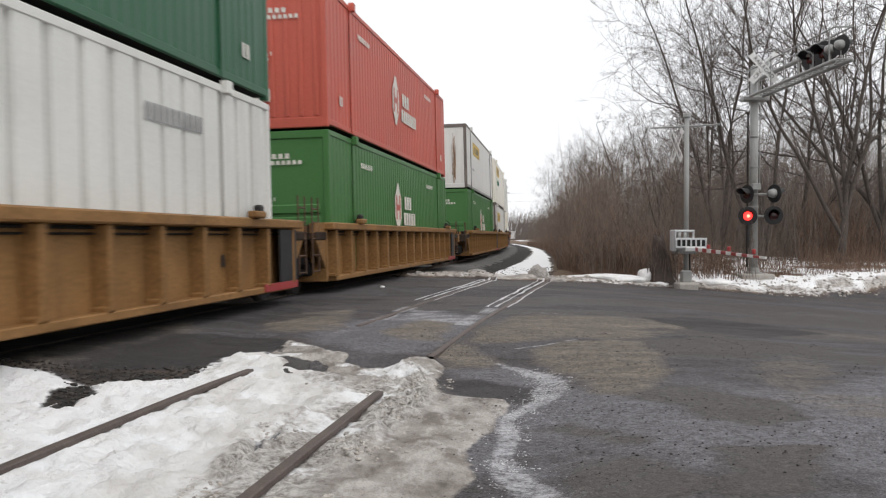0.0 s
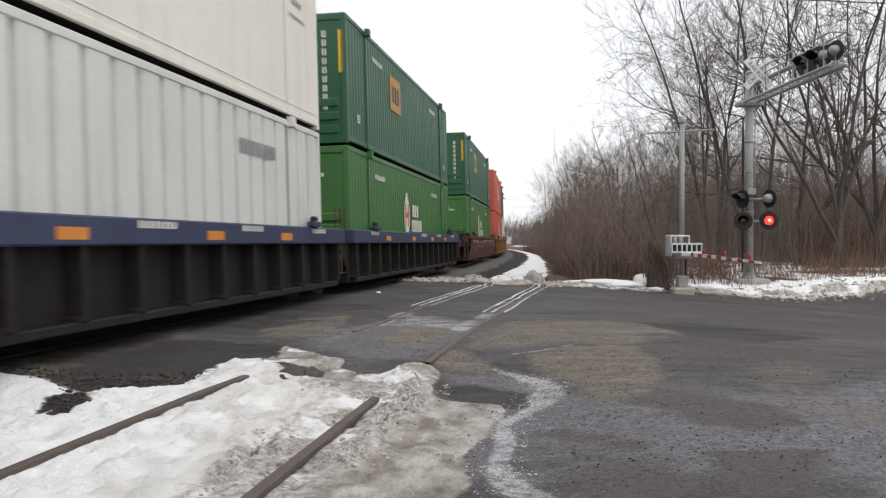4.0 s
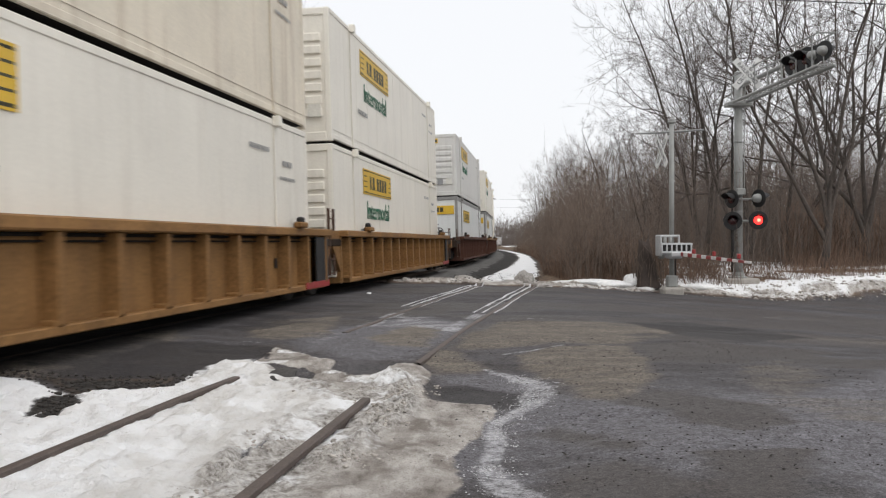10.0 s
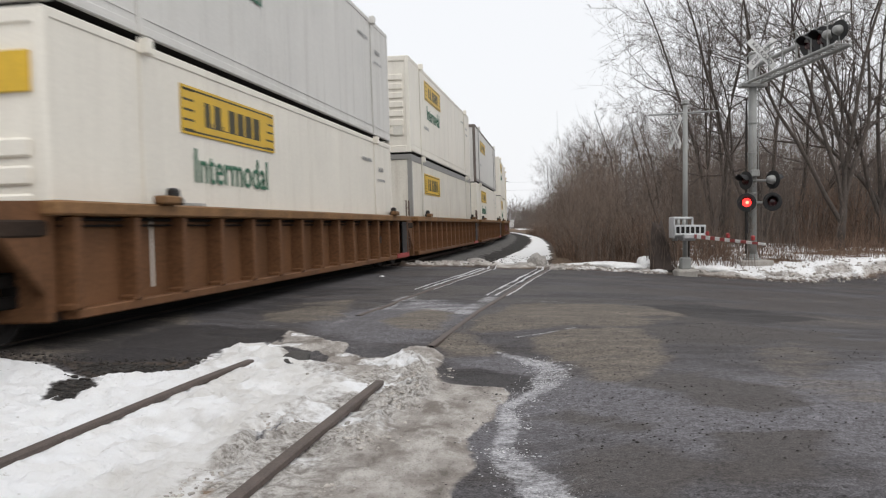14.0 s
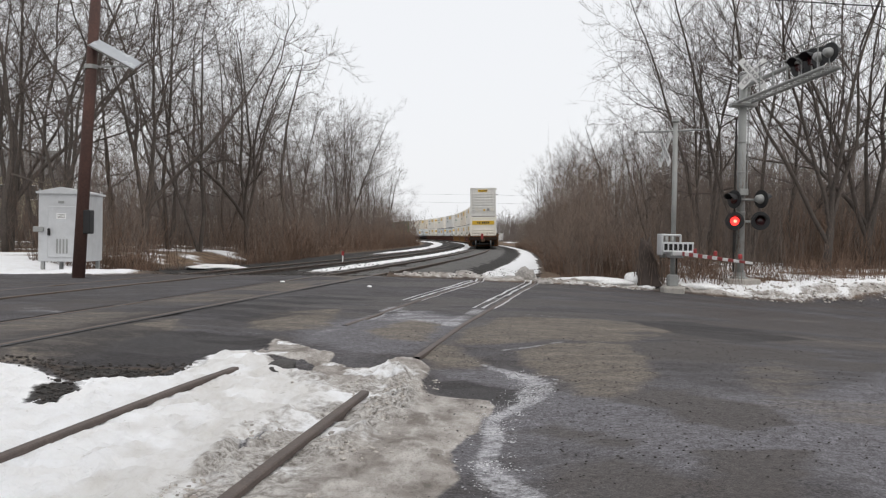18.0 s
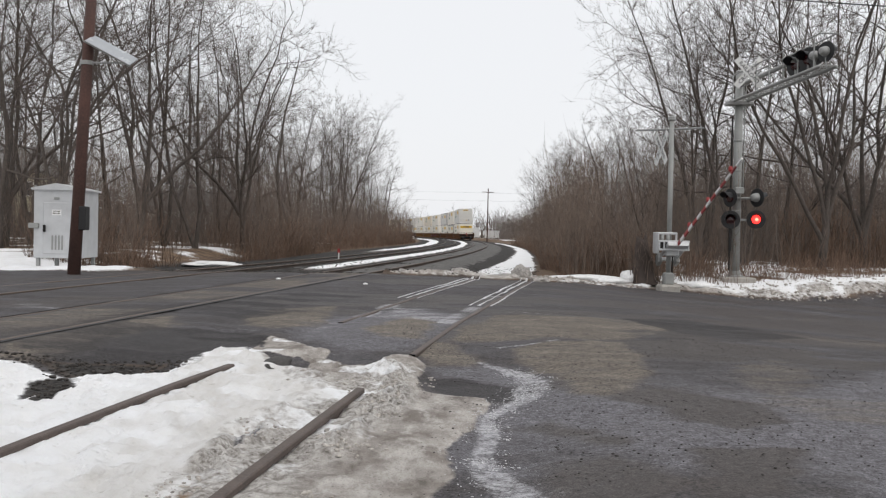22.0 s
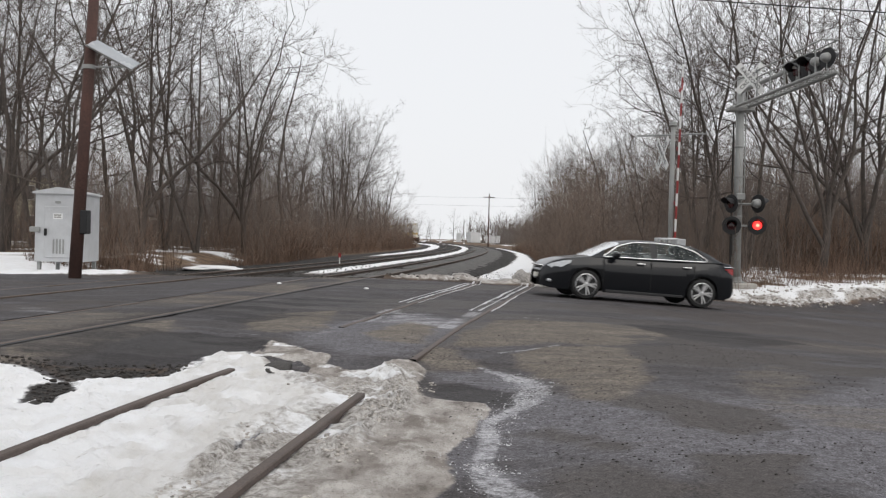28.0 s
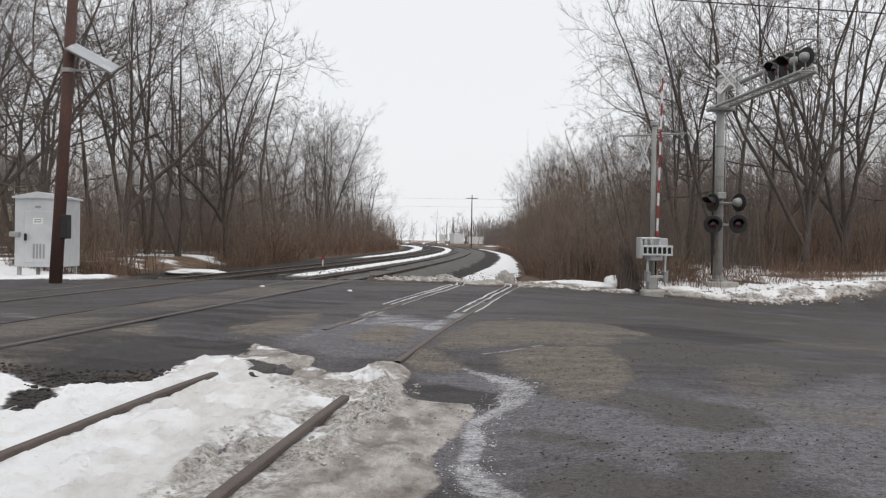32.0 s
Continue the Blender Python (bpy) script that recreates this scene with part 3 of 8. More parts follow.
def ground_material():
    m = bpy.data.materials.new("asphalt_snow_earth")
    m.use_nodes = True
    n, l = m.node_tree.nodes, m.node_tree.links
    b = n["Principled BSDF"]
    pos = n.new("ShaderNodeNewGeometry").outputs["Position"]
    at = {}
    for k in attrs:
        a = n.new("ShaderNodeAttribute"); a.attribute_name = k
        at[k] = a.outputs["Fac"]
    big, mid, fine, grit = (noisen(n, l, pos, s, 5) for s in (0.6, 3.0, 18.0, 90.0))
    earth = mixn(n, l, ramp(n, l, mid, 0.35, 0.65), (0.07, 0.045, 0.03), (0.19, 0.13, 0.085))
    def crisp(src, nz, amount, lo, hi):
        """A mask whose edge is broken up by noise."""
        k = n.new("ShaderNodeMath"); k.operation = 'MULTIPLY_ADD'
        k.inputs[1].default_value = amount
        l.new(nz, k.inputs[0]); l.new(src, k.inputs[2])
        return ramp(n, l, k.outputs[0], lo + amount * 0.5, hi + amount * 0.5)
    mott = noisen(n, l, pos, 7.0, 6, 0.65)
    streaky = n.new("ShaderNodeMapping"); streaky.inputs["Scale"].default_value = (0.45, 1.6, 1.0)
    l.new(pos, streaky.inputs["Vector"])
    smear = noisen(n, l, streaky.outputs[0], 1.6, 7, 0.62)
    asph = mixn(n, l, ramp(n, l, big, 0.35, 0.65), (0.064, 0.061, 0.064), (0.094, 0.091, 0.097))
    asph = mixn(n, l, ramp(n, l, smear, 0.46, 0.54, 0.0, 0.7), asph, (0.053, 0.048, 0.047))
    drawn = n.new("ShaderNodeMapping"); drawn.inputs["Scale"].default_value = (0.55, 1.0, 1.0)
    l.new(pos, drawn.inputs["Vector"])
    tatter = noisen(n, l, drawn.outputs[0], 3.2, 10, 0.72)
    asph = mixn(n, l, ramp(n, l, crisp(at["grey"], tatter, 2.4, 0.25, 0.85), 0, 1, 0, 0.9), asph, (0.136, 0.133, 0.144))
    sandc = mixn(n, l, ramp(n, l, smear, 0.38, 0.62), (0.120, 0.104, 0.086), (0.172, 0.150, 0.124))
    asph = mixn(n, l, crisp(at["sand"], tatter, 2.4, 0.22, 1.0), asph, sandc)
    asph = mixn(n, l, ramp(n, l, crisp(at["wet"], tatter, 2.2, 0.30, 0.85), 0, 1, 0, 0.9), asph, (0.057, 0.049, 0.045))
    asph = mixn(n, l, ramp(n, l, crisp(at["tar"], tatter, 1.5, 0.30, 0.66), 0, 1, 0, 0.9), asph, (0.030, 0.028, 0.029))
    asph = mixn(n, l, ramp(n, l, mott, 0.35, 0.65, 0.38, 0.0), asph, (0.048, 0.043, 0.041))
    peb = n.new("ShaderNodeTexVoronoi"); peb.inputs["Scale"].default_value = 75.0
    l.new(pos, peb.inputs["Vector"])
    grain = mixn(n, l, ramp(n, l, grit, 0.34, 0.66), (0.45, 0.45, 0.455), (1.62, 1.61, 1.61))
    asph = mixn(n, l, 1.0, asph, grain, 'MULTIPLY')
    blot = mixn(n, l, ramp(n, l, noisen(n, l, pos, 24.0, 5, 0.7), 0.36, 0.64), (0.62, 0.61, 0.61), (1.34, 1.34, 1.36))
    asph = mixn(n, l, 1.0, asph, blot, 'MULTIPLY')
    asph = mixn(n, l, ramp(n, l, peb.outputs["Distance"], 0.22, 0.12, 0.0, 0.45), asph, (0.025, 0.023, 0.022))
    vo = n.new("ShaderNodeTexVoronoi"); vo.inputs["Scale"].default_value = 11.0
    l.new(pos, vo.inputs["Vector"])
    dots = n.new("ShaderNodeMath"); dots.operation = 'MULTIPLY'
    l.new(ramp(n, l, vo.outputs["Distance"], 0.17, 0.10), dots.inputs[0]); l.new(ramp(n, l, mid, 0.44, 0.54), dots.inputs[1])
    asph = mixn(n, l, dots.outputs[0], asph, (0.016, 0.015, 0.015))
    both = n.new("ShaderNodeMath"); both.operation = 'MULTIPLY_ADD'; both.inputs[1].default_value = 0.35
    l.new(tatter, both.inputs[0]); l.new(ramp(n, l, noisen(n, l, pos, 22.0, 9, 0.85), 0, 1, 0.0, 0.65), both.inputs[2])
    flake = both.outputs[0]
    asph = mixn(n, l, ramp(n, l, crisp(at["ice"], flake, 5.0, 0.70, 1.5), 0, 1, 0, 0.92), asph, (0.50, 0.50, 0.52))
    base = mixn(n, l, at["road"], earth, asph)
    grav = mixn(n, l, ramp(n, l, fine, 0.4, 0.6), (0.012, 0.011, 0.010), (0.05, 0.046, 0.043))
    base = mixn(n, l, at["gravel"], base, grav)
    brush = n.new("ShaderNodeMapping"); brush.inputs["Scale"].default_value = (1.0, 0.4, 1.0)
    l.new(pos, brush.inputs["Vector"])
    swept = noisen(n, l, brush.outputs[0], 6.0, 8, 0.68)
    crumb = noisen(n, l, pos, 16.0, 10, 0.78)
    sl = mixn(n, l, ramp(n, l, mid, 0.36, 0.64), (0.205, 0.182, 0.162), (0.40, 0.372, 0.345))
    sl = mixn(n, l, ramp(n, l, swept, 0.50, 0.64, 0.0, 0.75), sl, (0.56, 0.535, 0.505))
    sl = mixn(n, l, ramp(n, l, swept, 0.46, 0.34, 0.0, 0.8), sl, (0.125, 0.108, 0.094))
    sl = mixn(n, l, ramp(n, l, grit, 0.44, 0.36, 0.0, 0.45), sl, (0.09, 0.078, 0.068))
    cr = mixn(n, l, ramp(n, l, crumb, 0.38, 0.60), (0.13, 0.112, 0.096), (0.62, 0.60, 0.575))
    sl = mixn(n, l, ramp(n, l, at["crust"], 0.1, 0.8), sl, cr)
    base = mixn(n, l, crisp(at["slush"], mott, 0.8, 0.35, 0.6), base, sl)
    sn = mixn(n, l, ramp(n, l, mid, 0.3, 0.75), (0.82, 0.83, 0.85), (0.74, 0.735, 0.73))
    sn = mixn(n, l, ramp(n, l, crisp(at["dirt"], swept, 1.6, 0.35, 1.25), 0, 1, 0, 0.7), sn, (0.50, 0.475, 0.44))
    sn = mixn(n, l, ramp(n, l, noisen(n, l, pos, 11.0, 6), 0.66, 0.76, 0, 0.6), sn, (0.26, 0.23, 0.19))
    base = mixn(n, l, crisp(at["snow"], noisen(n, l, pos, 13.0, 6, 0.65), 1.3, 0.22, 0.66), base, sn)
    l.new(base, b.inputs["Base Color"])
    wetr = ramp(n, l, at["wet"], 0, 1, 0.85, 0.6)
    b.inputs["Specular IOR Level"].default_value = 0.22
    r2 = n.new("ShaderNodeMath"); r2.operation = 'MAXIMUM'
    l.new(wetr, r2.inputs[0])
    mx = n.new("ShaderNodeMath"); mx.operation = 'MAXIMUM'
    l.new(at["snow"], mx.inputs[0]); l.new(at["gravel"], mx.inputs[1])
    l.new(ramp(n, l, mx.outputs[0], 0, 1, 0, 0.9), r2.inputs[1])
    l.new(r2.outputs[0], b.inputs["Roughness"])
    bp = n.new("ShaderNodeBump"); bp.inputs["Strength"].default_value = 0.5; bp.inputs["Distance"].default_value = 0.012
    hh = n.new("ShaderNodeMath"); hh.operation = 'ADD'
    l.new(fine, hh.inputs[0]); l.new(grit, hh.inputs[1])
    l.new(hh.outputs[0], bp.inputs["Height"])
    b2 = n.new("ShaderNodeBump"); b2.inputs["Distance"].default_value = 0.05
    cov = n.new("ShaderNodeMath"); cov.operation = 'ADD'
    l.new(at["snow"], cov.inputs[0]); l.new(at["slush"], cov.inputs[1])
    l.new(ramp(n, l, cov.outputs[0], 0, 1, 0.0, 0.9), b2.inputs["Strength"])
    l.new(noisen(n, l, pos, 9.0, 9, 0.68), b2.inputs["Height"])
    l.new(bp.outputs[0], b2.inputs["Normal"])
    l.new(b2.outputs[0], b.inputs["Normal"])
    return m


GROUND_MAT = ground_material()


def sub_sheet(name, keep, label):
    q = quads[keep]
    used, inv = np.unique(q, return_inverse=True)
    me = bpy.data.meshes.new(name)
    me.vertices.add(len(used)); me.loops.add(q.size); me.polygons.add(len(q))
    me.vertices.foreach_set("co", P[used].astype(np.float32).ravel())
    me.loops.foreach_set("vertex_index", inv.astype(np.int32).ravel())
    me.polygons.foreach_set("loop_start", np.arange(0, q.size, 4, dtype=np.int32))
    me.update(calc_edges=True)
    for k, a in attrs.items():
        me.attributes.new(k, 'FLOAT', 'POINT').data.foreach_set("value", a.reshape(-1)[used].astype(np.float32))
    me.materials.append(GROUND_MAT)
    me.shade_smooth()
    return tagged(new(name, me), label, name, kind="structure")


q_road = attrs["road"].reshape(-1)[quads].mean(1) > 0.5
q_cover = np.maximum(attrs["snow"], attrs["slush"]).reshape(-1)[quads].mean(1) > 0.5
sub_sheet("road", q_road & ~q_cover, "worn patched grey asphalt road with sand and wet stains")
sub_sheet("snow", q_cover, "patches of old snow and dirty slush on the ground")
sub_sheet("ground", ~q_road & ~q_cover, "brown winter earth with dark gravel beside the tracks")


# ---- tracks ----
RAIL_PROFILE = [(-0.07, 0.0), (0.07, 0.0), (0.07, 0.012), (0.012, 0.035), (0.012, 0.125), (0.036, 0.135), (0.036, 0.165), (0.028, 0.172),
                (-0.028, 0.172), (-0.036, 0.165), (-0.036, 0.135), (-0.012, 0.125), (-0.012, 0.035), (-0.07, 0.012)]


def rail_geo(points):
    """A rail swept along points (x, y, z of the running surface, heading)."""
    g = Geo()
    rows = []
    for x, y, z, th in points:
        rows.append([(x + a * math.cos(th), y - a * math.sin(th), z - 0.172 + b) for a, b in RAIL_PROFILE + RAIL_PROFILE[:1]])
    return g.sheet(rows)


def main_track(name, off, label, z0=0.094):
    tr = thing(name, label, "railway track", kind="structure")
    tie = Geo().box(-0.11, 0.11, -1.3, 1.3, -0.19, 0.0, 0.015).mesh("tie", TIE)
    spots = [-40, -20, 0] + list(np.arange(5, 130, 3.0)) + list(range(130, 460, 8))
    for side in (-1, 1):
        pts = []
        for s in spots:
            x, y, th = line(s, off + side * 0.7525)
            pts.append((x, y, z0 - side * 0.7525 * math.sin(BANK) + 0.0, th))
        part("rail", rail_geo(pts), RAIL_TOP, tr, "brown steel rail")
    s = 27.0
    while s < 130:
        x, y, th = line(s, off)
        m = Matrix.Translation((x, y, z0 - 0.175 + random.uniform(-0.01, 0.01))) @ Matrix.Rotation(math.pi / 2 - th + random.uniform(-0.02, 0.02), 4, 'Z') @ Matrix.Rotation(-BANK, 4, 'X')
        part("tie", tie, None, tr, at=m)
        s += 0.53
    return tr


main_track("railway_track", 1.21, "railway track with brown rails on wooden ties")
main_track("railway_track", 1.21 + 4.0, "second railway track with brown rails on wooden ties", 0.06)

# ballast shoulders past the crossing
def ballast_bed():
    g = Geo()
    rows = []
    for s in list(np.arange(26.6, 130, 1.0)) + list(range(130, 460, 8)):
        r = []
        for off, z in ((-1.3, -0.30), (-0.5, -0.10), (0.2, -0.085), (1.21, -0.10), (2.2, -0.11), (3.2, -0.14), (4.2, -0.13), (5.21, -0.14), (6.3, -0.15), (7.0, -0.2), (8.2, -0.45)):
            x, y, th = line(s, off)
            r.append((x, y, 0.094 + z + random.uniform(-0.02, 0.02)))
        rows.append(r)
    g.sheet(rows)
    return g


BALLAST = mat("dark_ballast_stone", (0.10, 0.095, 0.09), 0.95, 0, 0.6, 2.0, 22, 0.9)
solid("ballast", ballast_bed(), BALLAST, "dark crushed stone ballast under the tracks", "ballast", kind="structure", smooth=True)

OLD_RAIL = mat("dull_brown_rail", (0.105, 0.082, 0.072), 0.7, 0.3, 0.35, 5, 60)
# the disused siding
siding = thing("siding_track", "disused rusty siding track half buried in snow", "railway track", kind="structure")
for k, dx in enumerate((0.0, -1.505)):
    pts = []
    for y in np.arange(1.0, 7.8 if k == 0 else 8.7, 0.4):
        pts.append((float(siding_x(y)) + dx, y, 0.004 if k == 0 else 0.0, siding_turn(y)))
    part("rail", rail_geo(pts), OLD_RAIL, siding, "rusty rail lying in snow")
    pts = []
    for y in np.arange(9.45 if k == 0 else 12.2, 26.2, 0.4):
        xs_ = float(siding_x(y)) + dx
        top_z = float(np.mean(lie(xs_ + 0 * np.arange(9), y + np.linspace(-0.6, 0.9, 9)))) + 0.012
        u_ = float(step(12.0, 13.5, y))
        pts.append((xs_, y, top_z * u_ + float(np.interp(y, [9.4, 12.5], [0.012, 0.062])) * (1 - u_), siding_turn(y)))
    part("rail", rail_geo(pts), OLD_RAIL, siding, "rail set flush in the asphalt")
ICE_MAT = mat("packed_ice", (0.52, 0.52, 0.53), 0.5, 0, 0.6, 5, 30, 0.3)
for dx in (0.0, -1.505):
    for o, wd in ((-0.30, 0.024), (-0.15, 0.024), (0.052, 0.012)):
        g = Geo()
        rows = []
        for y in np.arange(17.0 if dx else 15.6, 25.8, 0.25):
            x = float(siding_x(y)) + dx + o
            w = wd * (0.25 + 1.0 * float(step(0.35, 0.55, vnoise(np.array(y * 0.9 + o * 40), np.array(dx), 71)))) * float(step(14.5, 20.0, y + (0 if dx else 3.0))) + 0.003
            z = float(np.max(lie(x + np.array([-0.03, 0, 0.03]), y)))
            rows.append([(x - w, y, z - 0.01), (x - w * 0.7, y, z + 0.008), (x + w * 0.7, y, z + 0.008), (x + w, y, z - 0.01)])
        part("flangeway_ice", g.sheet(rows), ICE_MAT, siding, "strip of ice in the flangeway")
# flangeways of the main tracks in the road
for off in (1.21,):
    for side in (-1, 1):
        for o, w, mt, nm in ((-0.075 * side * -1, 0.035, BLACK, "flangeway"),):
            rows = []
            for s in np.arange(6, 27.0, 1.0):
                a, b = line(s, off + side * 0.7525 + o - w), line(s, off + side * 0.7525 + o + w)
                zz = 0.094 - side * 0.7525 * math.sin(BANK) + (0.0 if off < 3 else -0.03)
                rows.append([(a[0], a[1], zz - 0.004), (b[0], b[1], zz - 0.004)])
            solid(nm, Geo().sheet(rows), mt, "dark groove beside a rail in the road", "flangeway", kind="structure")



# ---- loose stones, crumbs of ice and clods of slush ----
def rubble(name, x, y, size, material, label, category, flat=0.7, sink=0.25, seed=1):
    """Many small angular lumps lying on the ground, as one mesh."""
    r = np.random.default_rng(seed)
    bm = bmesh.new()
    bmesh.ops.create_icosphere(bm, subdivisions=1, radius=0.5)
    base = np.array([v.co[:] for v in bm.verts])
    tri = np.array([[v.index for v in f.verts] for f in bm.faces])
    bm.free()
    n = len(x)
    q = base[None] * r.uniform(0.65, 1.25, (n, len(base), 1)) * np.stack([r.uniform(0.7, 1.3, n), r.uniform(0.7, 1.3, n), r.uniform(0.5, 1.1, n) * flat], 1)[:, None]
    q = q * np.asarray(size)[:, None, None]
    a = r.uniform(0, 6.28, n)[:, None]
    V = np.stack([q[..., 0] * np.cos(a) - q[..., 1] * np.sin(a) + x[:, None], q[..., 0] * np.sin(a) + q[..., 1] * np.cos(a) + y[:, None],
                  q[..., 2] + (lie(x, y) + np.asarray(size) * flat * (0.45 - sink))[:, None]], -1).reshape(-1, 3)
    F = (tri[None] + np.arange(n)[:, None, None] * len(base)).reshape(-1, 3)
    me = bpy.data.meshes.new(name)
    me.vertices.add(len(V)); me.loops.add(F.size); me.polygons.add(len(F))
    me.vertices.foreach_set("co", V.astype(np.float32).ravel())
    me.loops.foreach_set("vertex_index", F.astype(np.int32).ravel())
    me.polygons.foreach_set("loop_start", np.arange(0, F.size, 3, dtype=np.int32))
    me.update(calc_edges=True)
    me.materials.append(material)
    return tagged(new(name, me), label, category, kind="stuff")


rg = np.random.default_rng(88)
STONE = mat("dark_gravel_stone", (0.055, 0.05, 0.047), 0.9, 0, 0.5, 9, 60, 0.2)
BALLAST_STONE = mat("brownish_ballast_stone", (0.045, 0.039, 0.035), 0.9, 0, 0.7, 14, 60, 0.2)
CRUMB = mat("ice_crumbs", (0.55, 0.55, 0.56), 0.6, 0, 0.4, 9, 40, 0.2)
CLOD = mat("dirty_slush_clods", (0.42, 0.39, 0.355), 0.85, 0, 0.6, 14, 40, 0.5)


def keep(x, y, ok):
    return x[ok], y[ok]


x, y = rg.uniform(-0.6, 4.6, 5200), 3.4 + 8.5 * rg.random(5200) ** 1.5
x, y = keep(x, y, (np.abs(x) < y * 0.6) & (inside(x, y, SLUSH) < 0.25) & (fbm(x, y, 0.9, 81, 3) > 0.40))
rubble("loose_stones", x, y, 0.006 + 0.016 * rg.random(len(x)) ** 3, STONE, "small dark stones scattered over the road", "stones", seed=2)
u = rg.random(2600)
pk = np.array(ICE)
seg = np.concatenate([[0], np.cumsum(np.hypot(*np.diff(pk, axis=0).T))])
x, y = np.interp(u * seg[-1], seg, pk[:, 0]), np.interp(u * seg[-1], seg, pk[:, 1])
x, y = x + rg.normal(0, 0.10, 2600), y + rg.normal(0, 0.12, 2600)
x, y = keep(x, y, fbm(x, y, 3.0, 82, 3) > 0.42)
rubble("ice_crumbs", x, y, 0.005 + 0.014 * rg.random(len(x)) ** 3, CRUMB, "white crumbs of ice along the edge of the slush", "ice", 0.5, 0.3, seed=3)
y = rg.uniform(3.4, 9.4, 5200)
x = siding_x(y) + np.where(rg.random(5200) < 0.6, rg.normal(0.20, 0.13, 5200), rg.normal(-0.33, 0.18, 5200))
x, y = keep(x, y, (np.abs(x - siding_x(y)) > 0.075) & (fbm(x, y, 2.0, 83, 3) > 0.60) & (inside(x, y, SLUSH) > -0.1))
rubble("slush_clods", x, y, 0.008 + 0.035 * rg.random(len(x)) ** 3, CLOD, "dirty frozen clods of slush along the rail", "slush", 0.8, 0.4, seed=4)
x, y = rg.uniform(-12, -2.2, 9000), rg.uniform(7.0, 10.2, 9000)
x, y = keep(x, y, (inside(x, y, GRAVEL) > -0.12) | (inside(x, y, BARE) > -0.02))
rubble("ballast_stones", x, y, 0.02 + 0.04 * rg.random(len(x)) ** 2, BALLAST_STONE, "dark broken ballast stones beside the snow", "stones", seed=5)
x, y = rg.uniform(-9, 7, 2600), 26.0 + 14 * rg.random(2600) ** 1.5
cxq = np.interp(y, _y, _x) - 1.21
x, y = keep(x, y, (np.abs(x - cxq + 1.0) < 6.4) & (inside(x, y, ROAD) < 0.3))
rubble("ballast_stones", x, y, 0.03 + 0.05 * rg.random(len(x)) ** 2, BALLAST_STONE, "dark crushed ballast stones between the ties", "stones", seed=6)
x, y = rg.uniform(2.6, 14, 2600), rg.uniform(24.8, 30, 2600)
x, y = keep(x, y, np.abs(inside(x, y, ROAD) + 0.35) < 0.35 + 0.3 * rg.random(2600))
rubble("slush_clods", x, y, 0.03 + 0.13 * rg.random(len(x)) ** 3, CLOD, "dirty plowed clods of snow along the road edge", "slush", 0.7, 0.3, seed=7)
# ---- the train: well wagons with stacked containers ----
YELLOW = mat("yellow_sign_paint", (0.66, 0.42, 0.03), 0.5, 0, 0.12, 4, 40)
SIGN_INK = mat("dark_sign_ink", (0.05, 0.045, 0.02), 0.6, 0, 0.2, 4, 40)
GREEN_INK = mat("green_letter_paint", (0.03, 0.14, 0.08), 0.6, 0, 0.2, 4, 40)
GREY_INK = mat("grey_marking_paint", (0.30, 0.30, 0.30), 0.6, 0, 0.2, 4, 40)
PALE_INK = mat("pale_marking_paint", (0.68, 0.66, 0.60), 0.6, 0, 0.2, 4, 40)
CREAM = mat("cream_container_paint", (0.80, 0.765, 0.685), 0.5, 0, 0.08, 0.7, 30, 0.05, 0.16, (0.30, 0.24, 0.17))
COOL = mat("cool_white_container_paint", (0.70, 0.72, 0.71), 0.5, 0, 0.08, 0.7, 30, 0.05, 0.16, (0.32, 0.29, 0.25))
GREYW = mat("greyish_container_paint", (0.66, 0.65, 0.62), 0.5, 0, 0.10, 0.7, 30, 0.05, 0.25, (0.26, 0.23, 0.2))
REDC = mat("red_container_paint", (0.50, 0.098, 0.064), 0.5, 0, 0.15, 0.7, 30, 0.05, 0.25, (0.16, 0.04, 0.03))
GREENC = mat("bright_green_container_paint", (0.046, 0.150, 0.037), 0.45, 0, 0.12, 0.7, 30, 0.05, 0.15, (0.03, 0.09, 0.03))
DGREEN = mat("dark_green_container_paint", (0.018, 0.095, 0.042), 0.45, 0, 0.12, 0.7, 30, 0.05, 0.15, (0.02, 0.05, 0.03))
WRIB = mat("ribbed_white_paint", (0.66, 0.66, 0.63), 0.55, 0, 0.1, 0.7, 30, 0.05, 0.25, (0.28, 0.24, 0.2))
# rail grey, also the colour of the shade painted into the ribbed walls' grooves
RAILGREY = mat("grey_rail_paint_groove_shade", (0.27, 0.265, 0.255), 0.55, 0.1, 0.15, 2, 40)
UNDER = mat("dark_underframe", (0.014, 0.012, 0.011), 0.85, 0, 0.4, 3, 30, spec=0.15)
RUSTST = mat("rust_stain", (0.30, 0.19, 0.12), 0.8, 0, 0.4, 3, 30)

TAN = mat("tan_wagon_paint", (0.250, 0.135, 0.053), 0.6, 0, 0.4, 1.2, 25, 0.1, 0.5, (0.14, 0.07, 0.035), spec=0.15)
TANO = mat("orange_tan_wagon_paint", (0.155, 0.076, 0.037), 0.6, 0, 0.45, 1.2, 25, 0.1, 0.5, (0.15, 0.075, 0.04), spec=0.15)
BROWN = mat("brown_wagon_paint", (0.104, 0.050, 0.036), 0.65, 0, 0.4, 1.2, 25, 0.1, 0.5, (0.09, 0.04, 0.028), spec=0.15)
MAROON = mat("maroon_wagon_paint", (0.105, 0.043, 0.034), 0.6, 0, 0.35, 1.2, 25, 0.1, 0.4, (0.07, 0.03, 0.025), spec=0.15)
